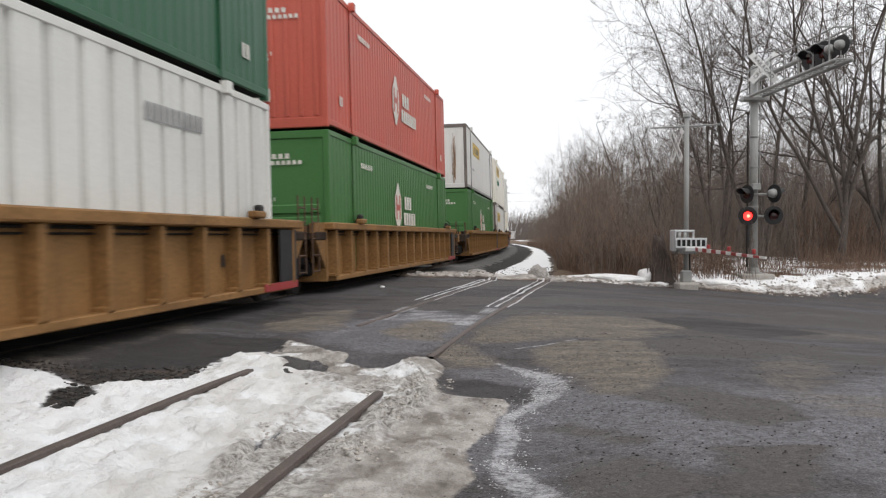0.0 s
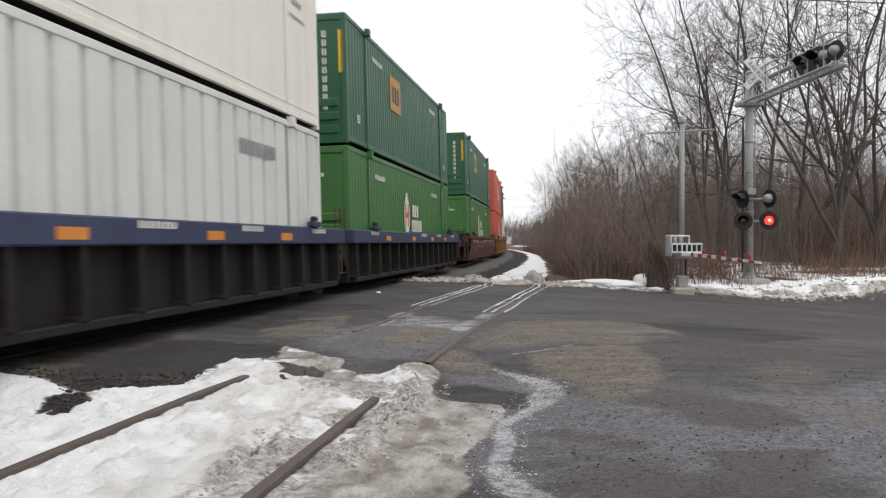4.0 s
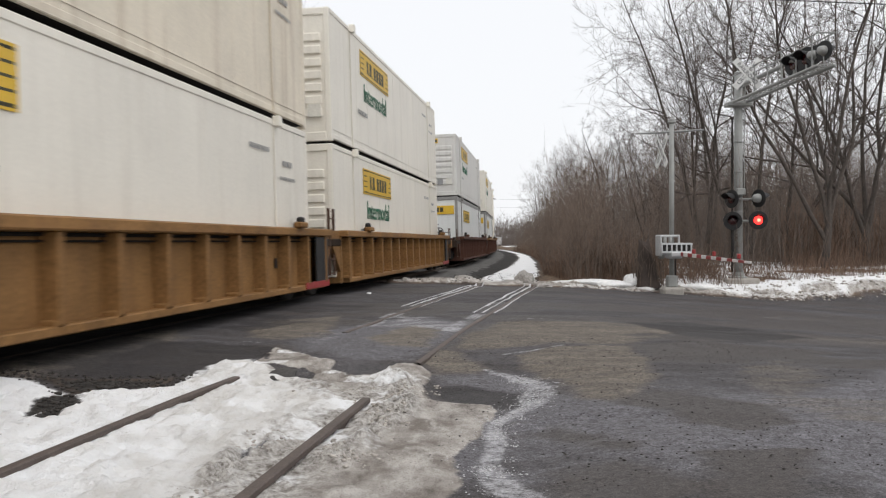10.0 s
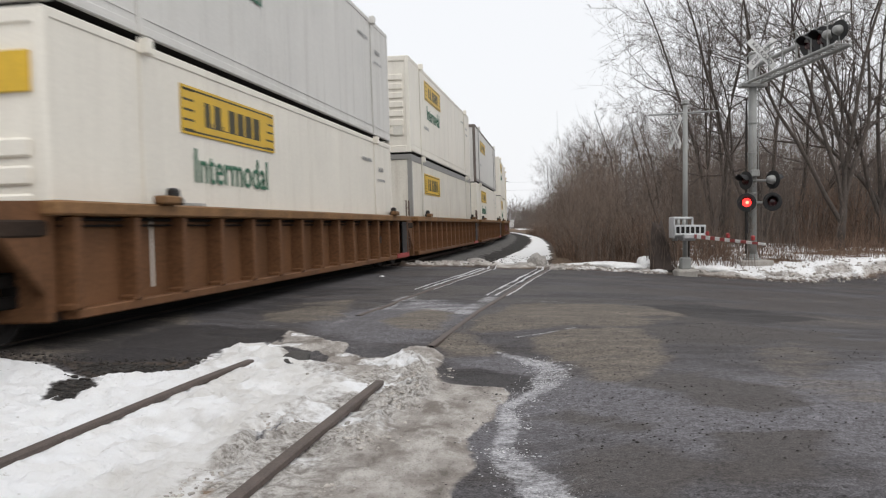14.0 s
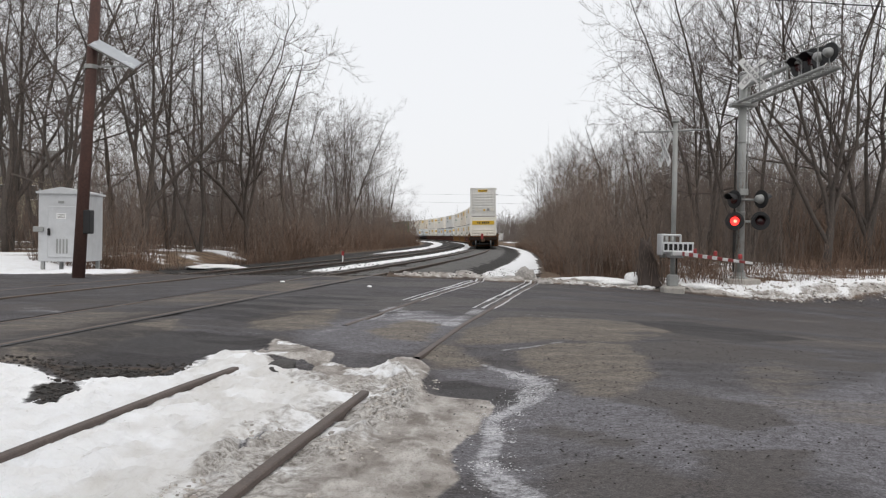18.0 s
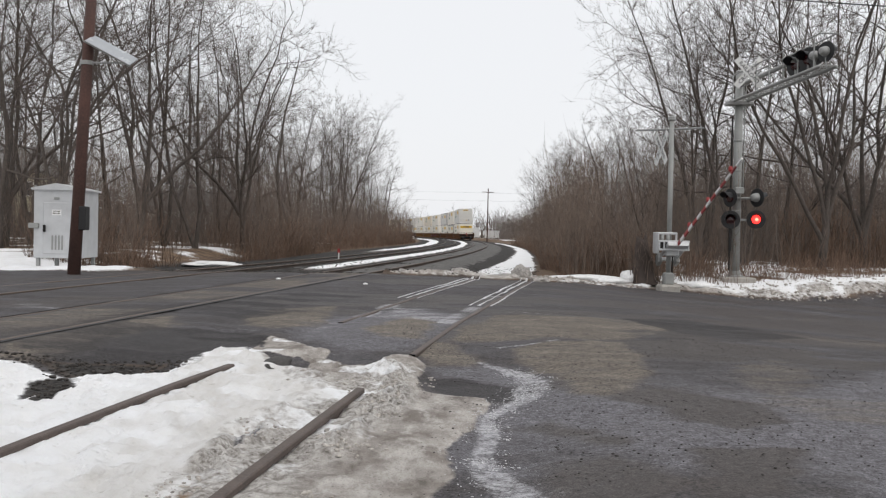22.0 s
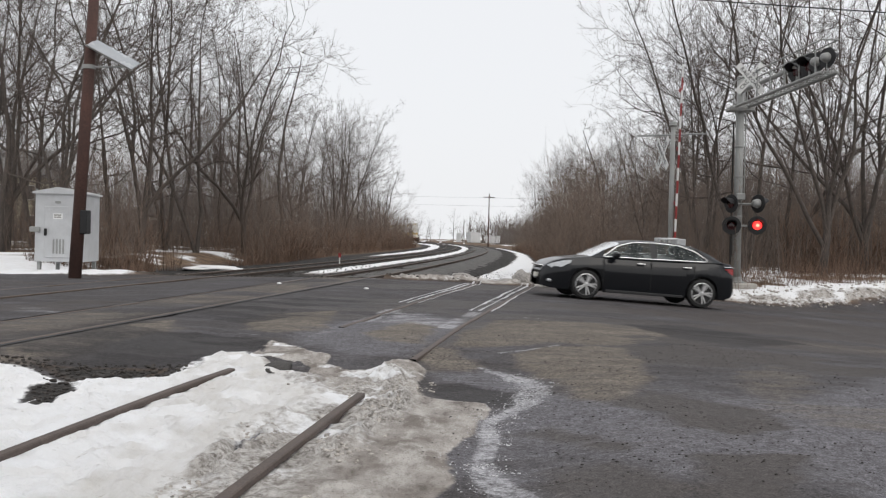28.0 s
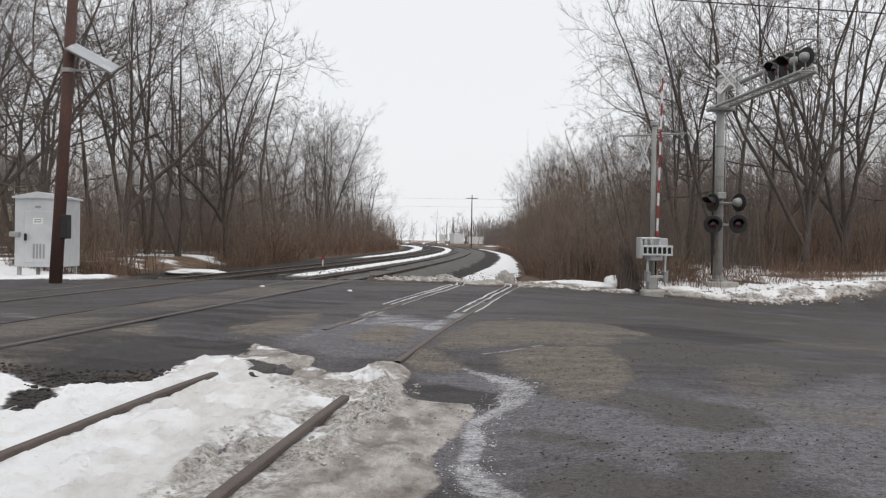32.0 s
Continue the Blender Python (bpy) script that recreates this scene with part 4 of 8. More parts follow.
BLUE = mat("faded_blue_wagon_paint", (0.05, 0.058, 0.105), 0.6, 0, 0.25, 1.2, 25, 0.1, 0.35, (0.05, 0.045, 0.045), spec=0.15)
DARKW = mat("sooty_wagon_paint", (0.022, 0.019, 0.018), 0.7, 0, 0.45, 1.2, 25, 0.1, 0.5, (0.03, 0.025, 0.022), spec=0.15)
PINK = mat("pink_spray_paint", (0.38, 0.13, 0.26), 0.6, 0, 0.4, 2, 20)
PURPLE = mat("purple_spray_paint", (0.20, 0.09, 0.22), 0.6, 0, 0.4, 2, 20)
GRAFF = mat("pale_spray_paint", (0.30, 0.255, 0.24), 0.6, 0, 0.6, 3, 20)
ORANGE = mat("orange_reflector", (0.62, 0.22, 0.03), 0.5, 0, 0.15, 4, 40)
WHEEL = mat("wheel_steel", (0.016, 0.013, 0.012), 0.75, 0, 0.4, 5, 40)
TREAD = mat("polished_wheel_tread", (0.13, 0.125, 0.12), 0.5, 0.6, 0.1, 5, 40)

GRIME = mat("oily_brown_grime", (0.040, 0.027, 0.020), 0.85, 0, 0.5, 2, 25, 0.2, 0.5, (0.02, 0.015, 0.012), spec=0.15)
STAINED = mat("stained_beige_container_paint", (0.74, 0.67, 0.55), 0.55, 0, 0.15, 0.9, 30, 0.05, 0.45, (0.34, 0.24, 0.16))
STREAKED = mat("streaked_white_container_paint", (0.72, 0.69, 0.615), 0.5, 0, 0.14, 0.9, 30, 0.05, 0.5, (0.36, 0.28, 0.20))
DARKFRAME = mat("rusty_frame_paint", (0.15, 0.125, 0.11), 0.7, 0, 0.4, 3, 30, 0.1, 0.5, (0.10, 0.06, 0.04))
CHORD = mat("worn_tan_sill_paint", (0.215, 0.120, 0.056), 0.65, 0, 0.45, 1.5, 25, 0.1, 0.5, (0.12, 0.06, 0.035), spec=0.15)
SIGN_TAN = mat("faded_orange_sign_paint", (0.46, 0.24, 0.05), 0.55, 0, 0.15, 4, 40)

CL, CW, CH = 16.15, 2.59, 2.88


def wall_profile(style):
    """Outline of a long side seen from above: (along, out) pairs."""
    pts = []
    if style == "corrugated":
        p, x = 0.28, -CL / 2 + 0.12
        while x < CL / 2 - 0.12 - p + 1e-6:
            pts += [(x, 0), (x + 0.07, 0), (x + 0.11, -0.013), (x + 0.24, -0.013)]
            x += p
        pts.append((CL / 2 - 0.12, 0))
    elif style == "ribbed":
        p, x = 0.61, -CL / 2 + 0.12
        while x < CL / 2 - 0.12 - p + 1e-6:
            pts += [(x, 0), (x + 0.47, 0), (x + 0.49, -0.08), (x + 0.59, -0.08)]
            x += p
        pts.append((CL / 2 - 0.12, 0))
    else:
        x, p = -CL / 2 + 0.12, 1.22
        while x < CL / 2 - 0.12 - 0.1:
            pts += [(x, 0), (x + p - 0.02, 0), (x + p - 0.012, -0.004), (x + p - 0.004, -0.004)]
            x += p
        pts.append((CL / 2 - 0.12, 0))
    return pts


def bars(g, x0, x1, z0, z1, n, plane, gap=0.35):
    """A comb of upright bars on a thin line, standing in for lettering. plane(x, z) gives the place."""
    w = (x1 - x0) / n
    e = (z1 - z0) * 0.07
    v, f = [], []
    for i in range(n):
        a, b = x0 + i * w + w * gap / 2, x0 + (i + 1) * w - w * gap / 2
        o = len(v)
        v += [plane(a, z0), plane(b, z0), plane(b, z0 + e), plane(a, z0 + e), plane(b, z1), plane(a, z1)]
        f += [(o, o + 1, o + 2, o + 3), (o + 3, o + 2, o + 4, o + 5)]
        if i:
            f.append((o - 5, o, o + 3, o - 4))
    g.add(v, f)


def sign_blocks(g, x0, x1, z0, z1, plane):
    """Plain blocks of the size of a sign's words on a thin line: two short with dots, then four."""
    e, h = (x1 - x0) / 7.1, z0 + (z1 - z0) * 0.04
    v, f = [], []
    for a, b, top in ((0.0, 0.62, 1), (0.75, 0.93, 0.22), (1.1, 1.9, 1), (2.03, 2.21, 0.22), (2.85, 3.7, 1), (3.95, 4.8, 1), (5.05, 5.95, 1), (6.2, 7.1, 1)):
        o = len(v)
        xa, xb, zt = x0 + a * e, x0 + b * e, z0 + (z1 - z0) * top
        v += [plane(xa, z0), plane(xb, z0), plane(xb, h), plane(xa, h), plane(xb, zt), plane(xa, zt)]
        f += [(o, o + 1, o + 2, o + 3), (o + 3, o + 2, o + 4, o + 5)]
        if o:
            f.append((o - 5, o, o + 3, o - 4))
    g.add(v, f)


def container(kind):
    """A 53-foot container of one kind; x forward, origin under its middle."""
    spec = {
        # body, side, top rail, end style, label
        "red": (REDC, "corrugated", REDC, "vertical", "red corrugated steel shipping container with a pale emblem"),
        "green": (GREENC, "corrugated", GREENC, "half", "bright green shipping container with a white emblem"),
        "dark_green": (DGREEN, "corrugated", DGREEN, "slats", "dark green shipping container with a yellow sign"),
        "ribbed": (WRIB, "ribbed", WRIB, "plain", "white ribbed shipping container with grey stains"),
        "cream": (CREAM, "flat", CREAM, "slats", "cream white shipping container with yellow signs and green lettering"),
        "cream_sign": (CREAM, "flat", CREAM, "low_slats", "cream white shipping container with a wide yellow end sign"),
        "cream_dirty": (STAINED, "flat", STAINED, "slats", "dirty cream shipping container with rust streaks and yellow sign"),
        "plate": (COOL, "flat", RAILGREY, "sign", "white plate-sided shipping container with grey rails and yellow signs"),
        "door": (COOL, "flat", COOL, "doors", "white shipping container with end doors and a yellow sign"),
        "grey": (GREYW, "flat", GREYW, "slats", "greyish white shipping container with yellow sign"),
        "framed": (GREYW, "flat", DARKFRAME, "plain", "greyish white shipping container with dark corner posts"),
        "framed_rib": (STREAKED, "flat", RAILGREY, "plain", "stained white shipping container with a long yellow sign"),
    }[kind]
    body, side, railm, end, label = spec
    c = thing("shipping_container", label, "container", "containers on the train")
    hx, hy = CL / 2, CW / 2
    prof = wall_profile(side)
    for sg, nm in ((-1, "side_wall"), (1, "side_wall")):
        g = Geo()
        lo = [(x, sg * (hy - 0.012 + o), 0.16) for x, o in prof]
        hi = [(x, sg * (hy - 0.012 + o), CH - 0.10) for x, o in prof]
        g.sheet([lo, hi] if sg < 0 else [hi, lo])
        part(nm, g, body, c)
        part("bottom_rail", Geo().box(-hx + 0.1, hx - 0.1, sg * hy - 0.06, sg * hy + 0.06, 0.055, 0.17, 0.012, Matrix.Translation((0, -sg * 0.06, 0))), body if kind not in ("plate", "framed") else RAILGREY, c)
        part("top_rail", Geo().box(-hx + 0.1, hx - 0.1, sg * hy - 0.05, sg * hy + 0.05, CH - (0.2 if railm is RAILGREY else 0.11), CH, 0.012, Matrix.Translation((0, -sg * 0.048, 0))), railm, c)
        if side == "flat":
            part("rail_lip", Geo().box(-hx + 0.14, hx - 0.14, sg * hy - 0.006, sg * hy + 0.006, 0.255, 0.275, 0.002, Matrix.Translation((0, -sg * 0.008, 0))), body, c)
        # posts where the lifting points stand, at 40 feet
        for px in (-6.1, 6.1):
            part("lifting_post", Geo().box(px - 0.07, px + 0.07, sg * hy - 0.02, sg * hy + 0.004, 0.05, CH, 0.004), RAILGREY if kind in ("plate", "framed") else body, c)
            part("casting", Geo().box(px - 0.09, px + 0.09, sg * hy - 0.12, sg * hy + 0.006, CH - 0.13, CH + 0.05, 0.01), RAILGREY if kind == "plate" else body, c)
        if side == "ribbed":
            # grey strips along the groove bottoms paint in their shade and dirt
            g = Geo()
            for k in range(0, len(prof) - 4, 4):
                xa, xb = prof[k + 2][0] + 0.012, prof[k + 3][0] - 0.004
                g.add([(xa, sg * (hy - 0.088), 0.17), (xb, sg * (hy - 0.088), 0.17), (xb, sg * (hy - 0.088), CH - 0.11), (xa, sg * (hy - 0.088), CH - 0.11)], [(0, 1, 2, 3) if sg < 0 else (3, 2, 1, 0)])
            part("groove_sealant", g, RAILGREY, c, "grey strips of dirt and painted shade in the grooves")
    for sx in (-1, 1):
        for sy in (-1, 1):
            part("corner_post", Geo().box(sx * hx - 0.065, sx * hx + 0.065, sy * hy - 0.065, sy * hy + 0.065, 0, CH, 0.015, Matrix.Translation((-sx * 0.065, -sy * 0.065, 0))), railm if kind in ("plate", "framed", "framed_rib") else body, c)
    part("roof", Geo().box(-hx + 0.08, hx - 0.08, -hy + 0.03, hy - 0.03, CH - 0.05, CH - 0.015, 0.01), body, c)
    part("underframe", Geo().box(-hx + 0.06, hx - 0.06, -hy + 0.05, hy - 0.05, 0.05, 0.2, 0.01), UNDER, c)
    part("end_wall", Geo().box(hx - 0.07, hx - 0.03, -hy + 0.1, hy - 0.1, 0.1, CH - 0.05, 0.005), body, c)
    # rear end
    ex = -hx + 0.03
    part("end_wall", Geo().box(ex, ex + 0.05, -hy + 0.1, hy - 0.1, 0.1, CH - 0.05, 0.005), body, c)
    part("end_header", Geo().box(-hx, -hx + 0.1, -hy + 0.12, hy - 0.12, CH - 0.16, CH - 0.004, 0.012), railm, c)
    part("end_sill", Geo().box(-hx, -hx + 0.1, -hy + 0.12, hy - 0.12, 0.0, 0.2, 0.012), body if kind != "plate" else RAILGREY, c)
    rear = lambda y, z: (ex - 0.012, y, z)
    if end in ("slats", "half", "low_slats"):
        zs = [0.62 + 0.27 * i for i in range(7)] if end == "slats" else [0.55, 0.8, 1.05, 1.3]
        if end == "low_slats":
            zs = [0.45 + 0.27 * i for i in range(5)]
        if kind == "dark_green":
            zs = [0.3 + 0.3 * i for i in range(3)]
        for z in zs:
            part("end_rib", Geo().box(ex - 0.045, ex + 0.002, -hy + 0.2, hy - 0.2, z - 0.095, z + 0.095, 0.022), body, c)
    elif end == "vertical":
        for i in range(8):
            y = -1.05 + i * 0.3
            part("end_rib", Geo().box(ex - 0.03, ex + 0.002, y - 0.05, y + 0.05, 0.22, CH - 0.2, 0.015), body, c)
    elif end == "doors":
        for y in (-0.6, 0.6):
            part("door_leaf", Geo().box(ex - 0.03, ex + 0.01, y - 0.56, y + 0.56, 0.2, CH - 0.2, 0.01), body, c)
            for o in (-0.3, 0.3):
                part("lock_rod", Geo().tube([(ex - 0.06, y + o, 0.1), (ex - 0.06, y + o, CH - 0.1)], [0.02, 0.02], 6), RAILGREY, c)
        for z in (0.5, 1.25, 2.0, 2.5):
            part("hinge", Geo().box(ex - 0.05, ex, -1.2, 1.2, z - 0.03, z + 0.03, 0.008), body, c)
    # rear signs
    if kind in ("cream", "cream_dirty", "grey"):
        part("end_sign", Geo().box(ex - 0.04, ex, -0.45, 0.5, CH - 0.42, CH - 0.20, 0.004), YELLOW, c, "small yellow sign")
        g = Geo(); sign_blocks(g, -0.38, 0.42, CH - 0.37, CH - 0.26, lambda y, z: (ex - 0.044, -y, z)); part("sign_lettering", g, SIGN_INK, c)
        part("placard", Geo().box(ex - 0.012, ex, -0.3, 0.3, 0.0, 0.3, 0.002, Matrix.Translation((-0.05, 0.55, 0.62)) @ Matrix.Rotation(radians(45), 4, 'X') @ Matrix.Translation((0, 0, -0.15))), PALE_INK, c)
        for y, w, mt in ((-0.12, 0.09, YELLOW), (-0.52, 0.13, GREY_INK), (-0.92, 0.14, PALE_INK)):
            part("end_label", Geo().box(ex - 0.06, ex, y - w, y + w, 0.52, 0.52 + 2 * w, 0.003), mt, c)
    if kind in ("plate", "door", "cream_sign"):
        part("end_sign", Geo().box(ex - 0.045, ex, -1.12, 1.12, 2.0, 2.4, 0.004, Matrix.Translation((0, 0, -0.3 if kind == "door" else 0.06))), YELLOW, c, "wide yellow sign")
        dz = -0.3 if kind == "door" else 0.06
        g = Geo(); sign_blocks(g, -0.62, 0.62, 2.1 + dz, 2.32 + dz, lambda y, z: (ex - 0.05, -y, z)); part("sign_lettering", g, SIGN_INK, c)
        g = Geo(); bars(g, -0.4, 0.4, 1.55, 1.62, 8, lambda y, z: (ex - 0.02, -y, z)); part("end_number", g, GREY_INK, c)
    if kind == "dark_green":
        part("end_sign", Geo().box(ex - 0.02, ex, -0.35, 0.3, CH - 0.62, CH - 0.28, 0.003, Matrix.Translation((0, -0.1, 0))), YELLOW, c, "yellow sign")
        g = Geo(); bars(g, -0.2, 0.35, CH - 0.55, CH - 0.35, 3, lambda y, z: (ex - 0.024, -y, z), 0.25); part("sign_lettering", g, SIGN_INK, c)
        for y in (-1.18, 1.18):
            part("end_strip", Geo().box(ex - 0.03, ex, y - 0.06, y + 0.06, 1.55, 2.5, 0.003), YELLOW, c, "yellow strip")
        part("placard", Geo().box(ex - 0.012, ex, -0.2, 0.2, 0.0, 0.4, 0.002, Matrix.Translation((-0.02, 0.62, 1.5)) @ Matrix.Rotation(radians(45), 4, 'X')), PALE_INK, c)
        part("end_label", Geo().box(ex - 0.02, ex, -0.35, 0.15, 0.62, 0.88, 0.003), PALE_INK, c)
        g = Geo()
        for i in range(9):
            bars(g, -0.86, -0.74, 0.75 + i * 0.2, 0.89 + i * 0.2, 2, lambda y, z: (ex - 0.03, y, z))
        part("end_number", g, PALE_INK, c)
    if kind in ("red", "green"):
        g = Geo().lathe([(0.22, 0.0), (0.22, 0.012)], 6, 'x', (ex - 0.05, 0.45, 2.3))
        part("end_emblem", g, PALE_INK, c, "pale six-sided emblem")
        g = Geo()
        for y in (0.36, 0.50):
            g.box(ex - 0.06, ex - 0.05, y, y + 0.06, 2.2, 2.4)
        g.box(ex - 0.06, ex - 0.05, 0.36, 0.56, 2.28, 2.33)
        part("emblem_mark", g, body, c)
        g = Geo(); bars(g, -0.05, 0.5, 2.32, 2.42, 4, lambda y, z: (ex - 0.045, -y, z)); bars(g, -0.05, 0.75, 2.2, 2.28, 7, lambda y, z: (ex - 0.045, -y, z)); part("end_wording", g, PALE_INK, c)
        lettering("53'", 0.3, PALE_INK, c, Matrix(((0, 0, -1, ex - 0.05), (-1, 0, 0, 0.0), (0, 1, 0, 1.42), (0, 0, 0, 1))), "end_lettering")
        part("end_label", Geo().box(ex - 0.04, ex, -0.1, 0.5, 0.55, 0.8, 0.003), PALE_INK, c)
        g = Geo()
        for i in range(10):
            bars(g, 0.92, 1.06, 0.75 + i * 0.18, 0.87 + i * 0.18, 2, lambda y, z: (ex - 0.04, y, z))
        part("end_number", g, PALE_INK, c)
    if kind in ("cream_dirty", "framed", "ribbed"):
        rs = random.Random(4)
        for y, w, top_z in ((0.72, 0.10, 2.0), (-0.72, 0.12, 2.45), (-0.2, 0.35, 0.7), (0.95, 0.15, 0.55)):
            g = Geo()
            for k in range(9):
                yy, wd, z1 = y + rs.gauss(0, w * 0.5), rs.uniform(0.008, 0.03), top_z * rs.uniform(0.55, 1.0)
                z0 = z1 - rs.uniform(0.25, 0.9) * top_z
                g.add([(ex - 0.048, yy - wd, max(z0, 0.22)), (ex - 0.048, yy + wd, max(z0, 0.22)), (ex - 0.048, yy + wd * 0.4, z1), (ex - 0.048, yy - wd * 0.4, z1)], [(0, 3, 2, 1)])
            tagged(part("rust_streak", g, RUSTST, c), "thin rust streaking down the end wall", kind="stuff")
    # right side signs and lettering
    for sg in (-1, 1):
        plane = (lambda x, z: (x, -hy - 0.006, z)) if sg < 0 else (lambda x, z: (-x, hy + 0.006, z))
        rot = Matrix(((1, 0, 0, 0), (0, 0, -1, 0), (0, 1, 0, 0), (0, 0, 0, 1))) if sg < 0 else Matrix(((-1, 0, 0, 0), (0, 0, 1, 0), (0, 1, 0, 0), (0, 0, 0, 1)))
        ys = (-hy - 0.008, -hy + 0.004) if sg < 0 else (hy - 0.004, hy + 0.008)
        if kind in ("cream", "cream_sign", "cream_dirty", "grey", "door"):
            x0, x1, z0, z1 = (-hx + 3.0, -hx + 6.6, 1.95, 2.58)
            if kind == "door":
                x0, x1, z0, z1 = -hx + 9.95, -hx + 13.8, 1.6, 2.3
            part("side_sign", Geo().box(x0, x1, *ys, z0, z1, 0.003), YELLOW, c, "yellow sign")
            g = Geo(); sign_blocks(g, x0 + 0.75, x1 - 0.7, z0 + 0.14, z1 - 0.16, lambda x, z: (plane(x, z)[0], plane(x, z)[1] + sg * 0.003, z)); part("sign_lettering", g, SIGN_INK, c)
            g = Geo()
            for i in range(5):
                zz = z0 + 0.04 + i * 0.13
                g.quad(*[(q[0], q[1] + sg * 0.003, q[2]) for q in (plane(x0 + 0.05, zz), plane(x0 + 0.4, zz), plane(x0 + 0.4, zz + 0.03), plane(x0 + 0.05, zz + 0.03))])
                g.quad(*[(q[0], q[1] + sg * 0.003, q[2]) for q in (plane(x1 - 0.45 + 0.05 * i, zz), plane(x1 - 0.05, zz), plane(x1 - 0.05, zz + 0.03), plane(x1 - 0.45 + 0.05 * i, zz + 0.03))])
            for zz in (z0 + 0.03, z1 - 0.06):
                g.quad(*[(q[0], q[1] + sg * 0.003, q[2]) for q in (plane(x0 + 0.05, zz), plane(x1 - 0.05, zz), plane(x1 - 0.05, zz + 0.025), plane(x0 + 0.05, zz + 0.025))])
            part("sign_border", g, SIGN_INK, c)
            lettering("Intermodal", 0.66, GREEN_INK, c, Matrix.Translation((((x0 + x1) / 2) * (1 if sg < 0 else -1), sg * (hy + 0.004), z0 - 0.42)) @ rot, "side_lettering", "dark green lettering")
        if kind in ("plate", "framed", "framed_rib"):
            x0, x1, z0, z1 = -hx + 3.2, -hx + 6.8, 1.75, 2.35
            if kind == "framed_rib":
                x0, x1, z0, z1 = -hx + 2.4, -hx + 5.85, 1.75, 2.42
            part("side_sign", Geo().box(x0, x1, *ys, z0, z1, 0.003), YELLOW, c, "yellow sign")
            g = Geo(); sign_blocks(g, x0 + 0.7, x1 - 0.6, z0 + 0.14, z1 - 0.15, lambda x, z: (plane(x, z)[0], plane(x, z)[1] + sg * 0.003, z))
            for zz in (z0 + 0.03, z1 - 0.06):
                g.quad(*[(q[0], q[1] + sg * 0.003, q[2]) for q in (plane(x0 + 0.05, zz), plane(x1 - 0.05, zz), plane(x1 - 0.05, zz + 0.025), plane(x0 + 0.05, zz + 0.025))])
            part("sign_lettering", g, SIGN_INK, c)
            for i in range(5):
                zz = z0 + 0.09 + i * 0.085
                for xa, xb in ((x0 + 0.06, x0 + 0.52 - 0.06 * i), (x1 - 0.52 + 0.06 * i, x1 - 0.06)):
                    g = Geo().quad(*[(q[0], q[1] + sg * 0.003, q[2]) for q in (plane(xa, zz), plane(xb, zz), plane(xb, zz + 0.03), plane(xa, zz + 0.03))])
                    part("sign_stripe", g, SIGN_INK, c)
        if kind in ("cream", "cream_sign", "cream_dirty", "plate", "grey", "framed"):
            for bx0, bx1, bz0, bz1, bn in ((-hx + 2.6, -hx + 3.7, 0.95, 1.06, 8), (hx - 3.3, hx - 2.3, 2.28, 2.36, 8), (hx - 1.6, hx - 1.0, 2.1, 2.2, 3), (hx - 1.75, hx - 0.85, 1.85, 1.91, 7)):
                g = Geo(); bars(g, bx0, bx1, bz0, bz1, bn, plane); part("side_number", g, GREY_INK, c)
        if kind == "dark_green":
            x0, x1 = -hx + 4.9, -hx + 6.4
            part("side_sign", Geo().box(x0, x1, *ys, 1.42, 2.36, 0.003), SIGN_TAN, c, "faded orange square sign")
            g = Geo(); bars(g, x0 + 0.2, x1 - 0.2, 1.65, 2.12, 3, lambda x, z: (plane(x, z)[0], plane(x, z)[1] + sg * 0.003, z), 0.25); part("sign_lettering", g, SIGN_INK, c)
        if kind in ("red", "green"):
            x0 = -hx + 6.9
            g = Geo()
            zb, zt, w = (0.86, 2.18, 0.44)
            cx = x0 + 0.1
            outl = [(cx - w * 0.22, zb), (cx + w * 0.22, zb), (cx + w * 0.42, zb + 0.14), (cx + w, zb + 0.40), (cx + w, zt - 0.40), (cx + w * 0.42, zt - 0.14), (cx + w * 0.22, zt), (cx - w * 0.22, zt),
                    (cx - w * 0.42, zt - 0.14), (cx - w, zt - 0.40), (cx - w, zb + 0.40), (cx - w * 0.42, zb + 0.14)]
            g.add([plane(x, z) for x, z in outl], [tuple(range(len(outl)))])
            part("side_emblem", g, PALE_INK, c, "tall pale emblem")
            g = Geo()
            for a in (-0.3, 0.14):
                g.quad(*[(q[0], q[1] + sg * 0.003, q[2]) for q in (plane(cx + a, zb + 0.33), plane(cx + a + 0.16, zb + 0.33), plane(cx + a + 0.16, zt - 0.33), plane(cx + a, zt - 0.33))])
            g.quad(*[(q[0], q[1] + sg * 0.003, q[2]) for q in (plane(cx - 0.3, 1.44), plane(cx + 0.3, 1.44), plane(cx + 0.3, 1.60), plane(cx - 0.3, 1.60))])
            part("emblem_mark", g, REDC, c)
            g = Geo(); bars(g, x0 + 1.0, x0 + 2.1, 1.50, 1.86, 3, plane, 0.25); bars(g, x0 + 0.85, x0 + (3.2 if kind == "red" else 2.7), 1.05, 1.40, 7 if kind == "red" else 5, plane, 0.22)
            part("side_wording", g, PALE_INK, c, "pale lettering shapes")
        if kind in ("red", "green", "dark_green"):
            for bx0, bx1, bz0, bz1, bn in ((hx - 4.4, hx - 3.1, 2.3, 2.42, 9), (hx - 1.2, hx - 0.85, 0.5, 0.72, 2), (-hx + 0.9, -hx + 1.2, 0.55, 0.75, 2), (-hx + 2.7, -hx + 3.9, 2.3, 2.42, 9)):
                g = Geo(); bars(g, bx0, bx1, bz0, bz1, bn, plane); part("side_number", g, PALE_INK, c)
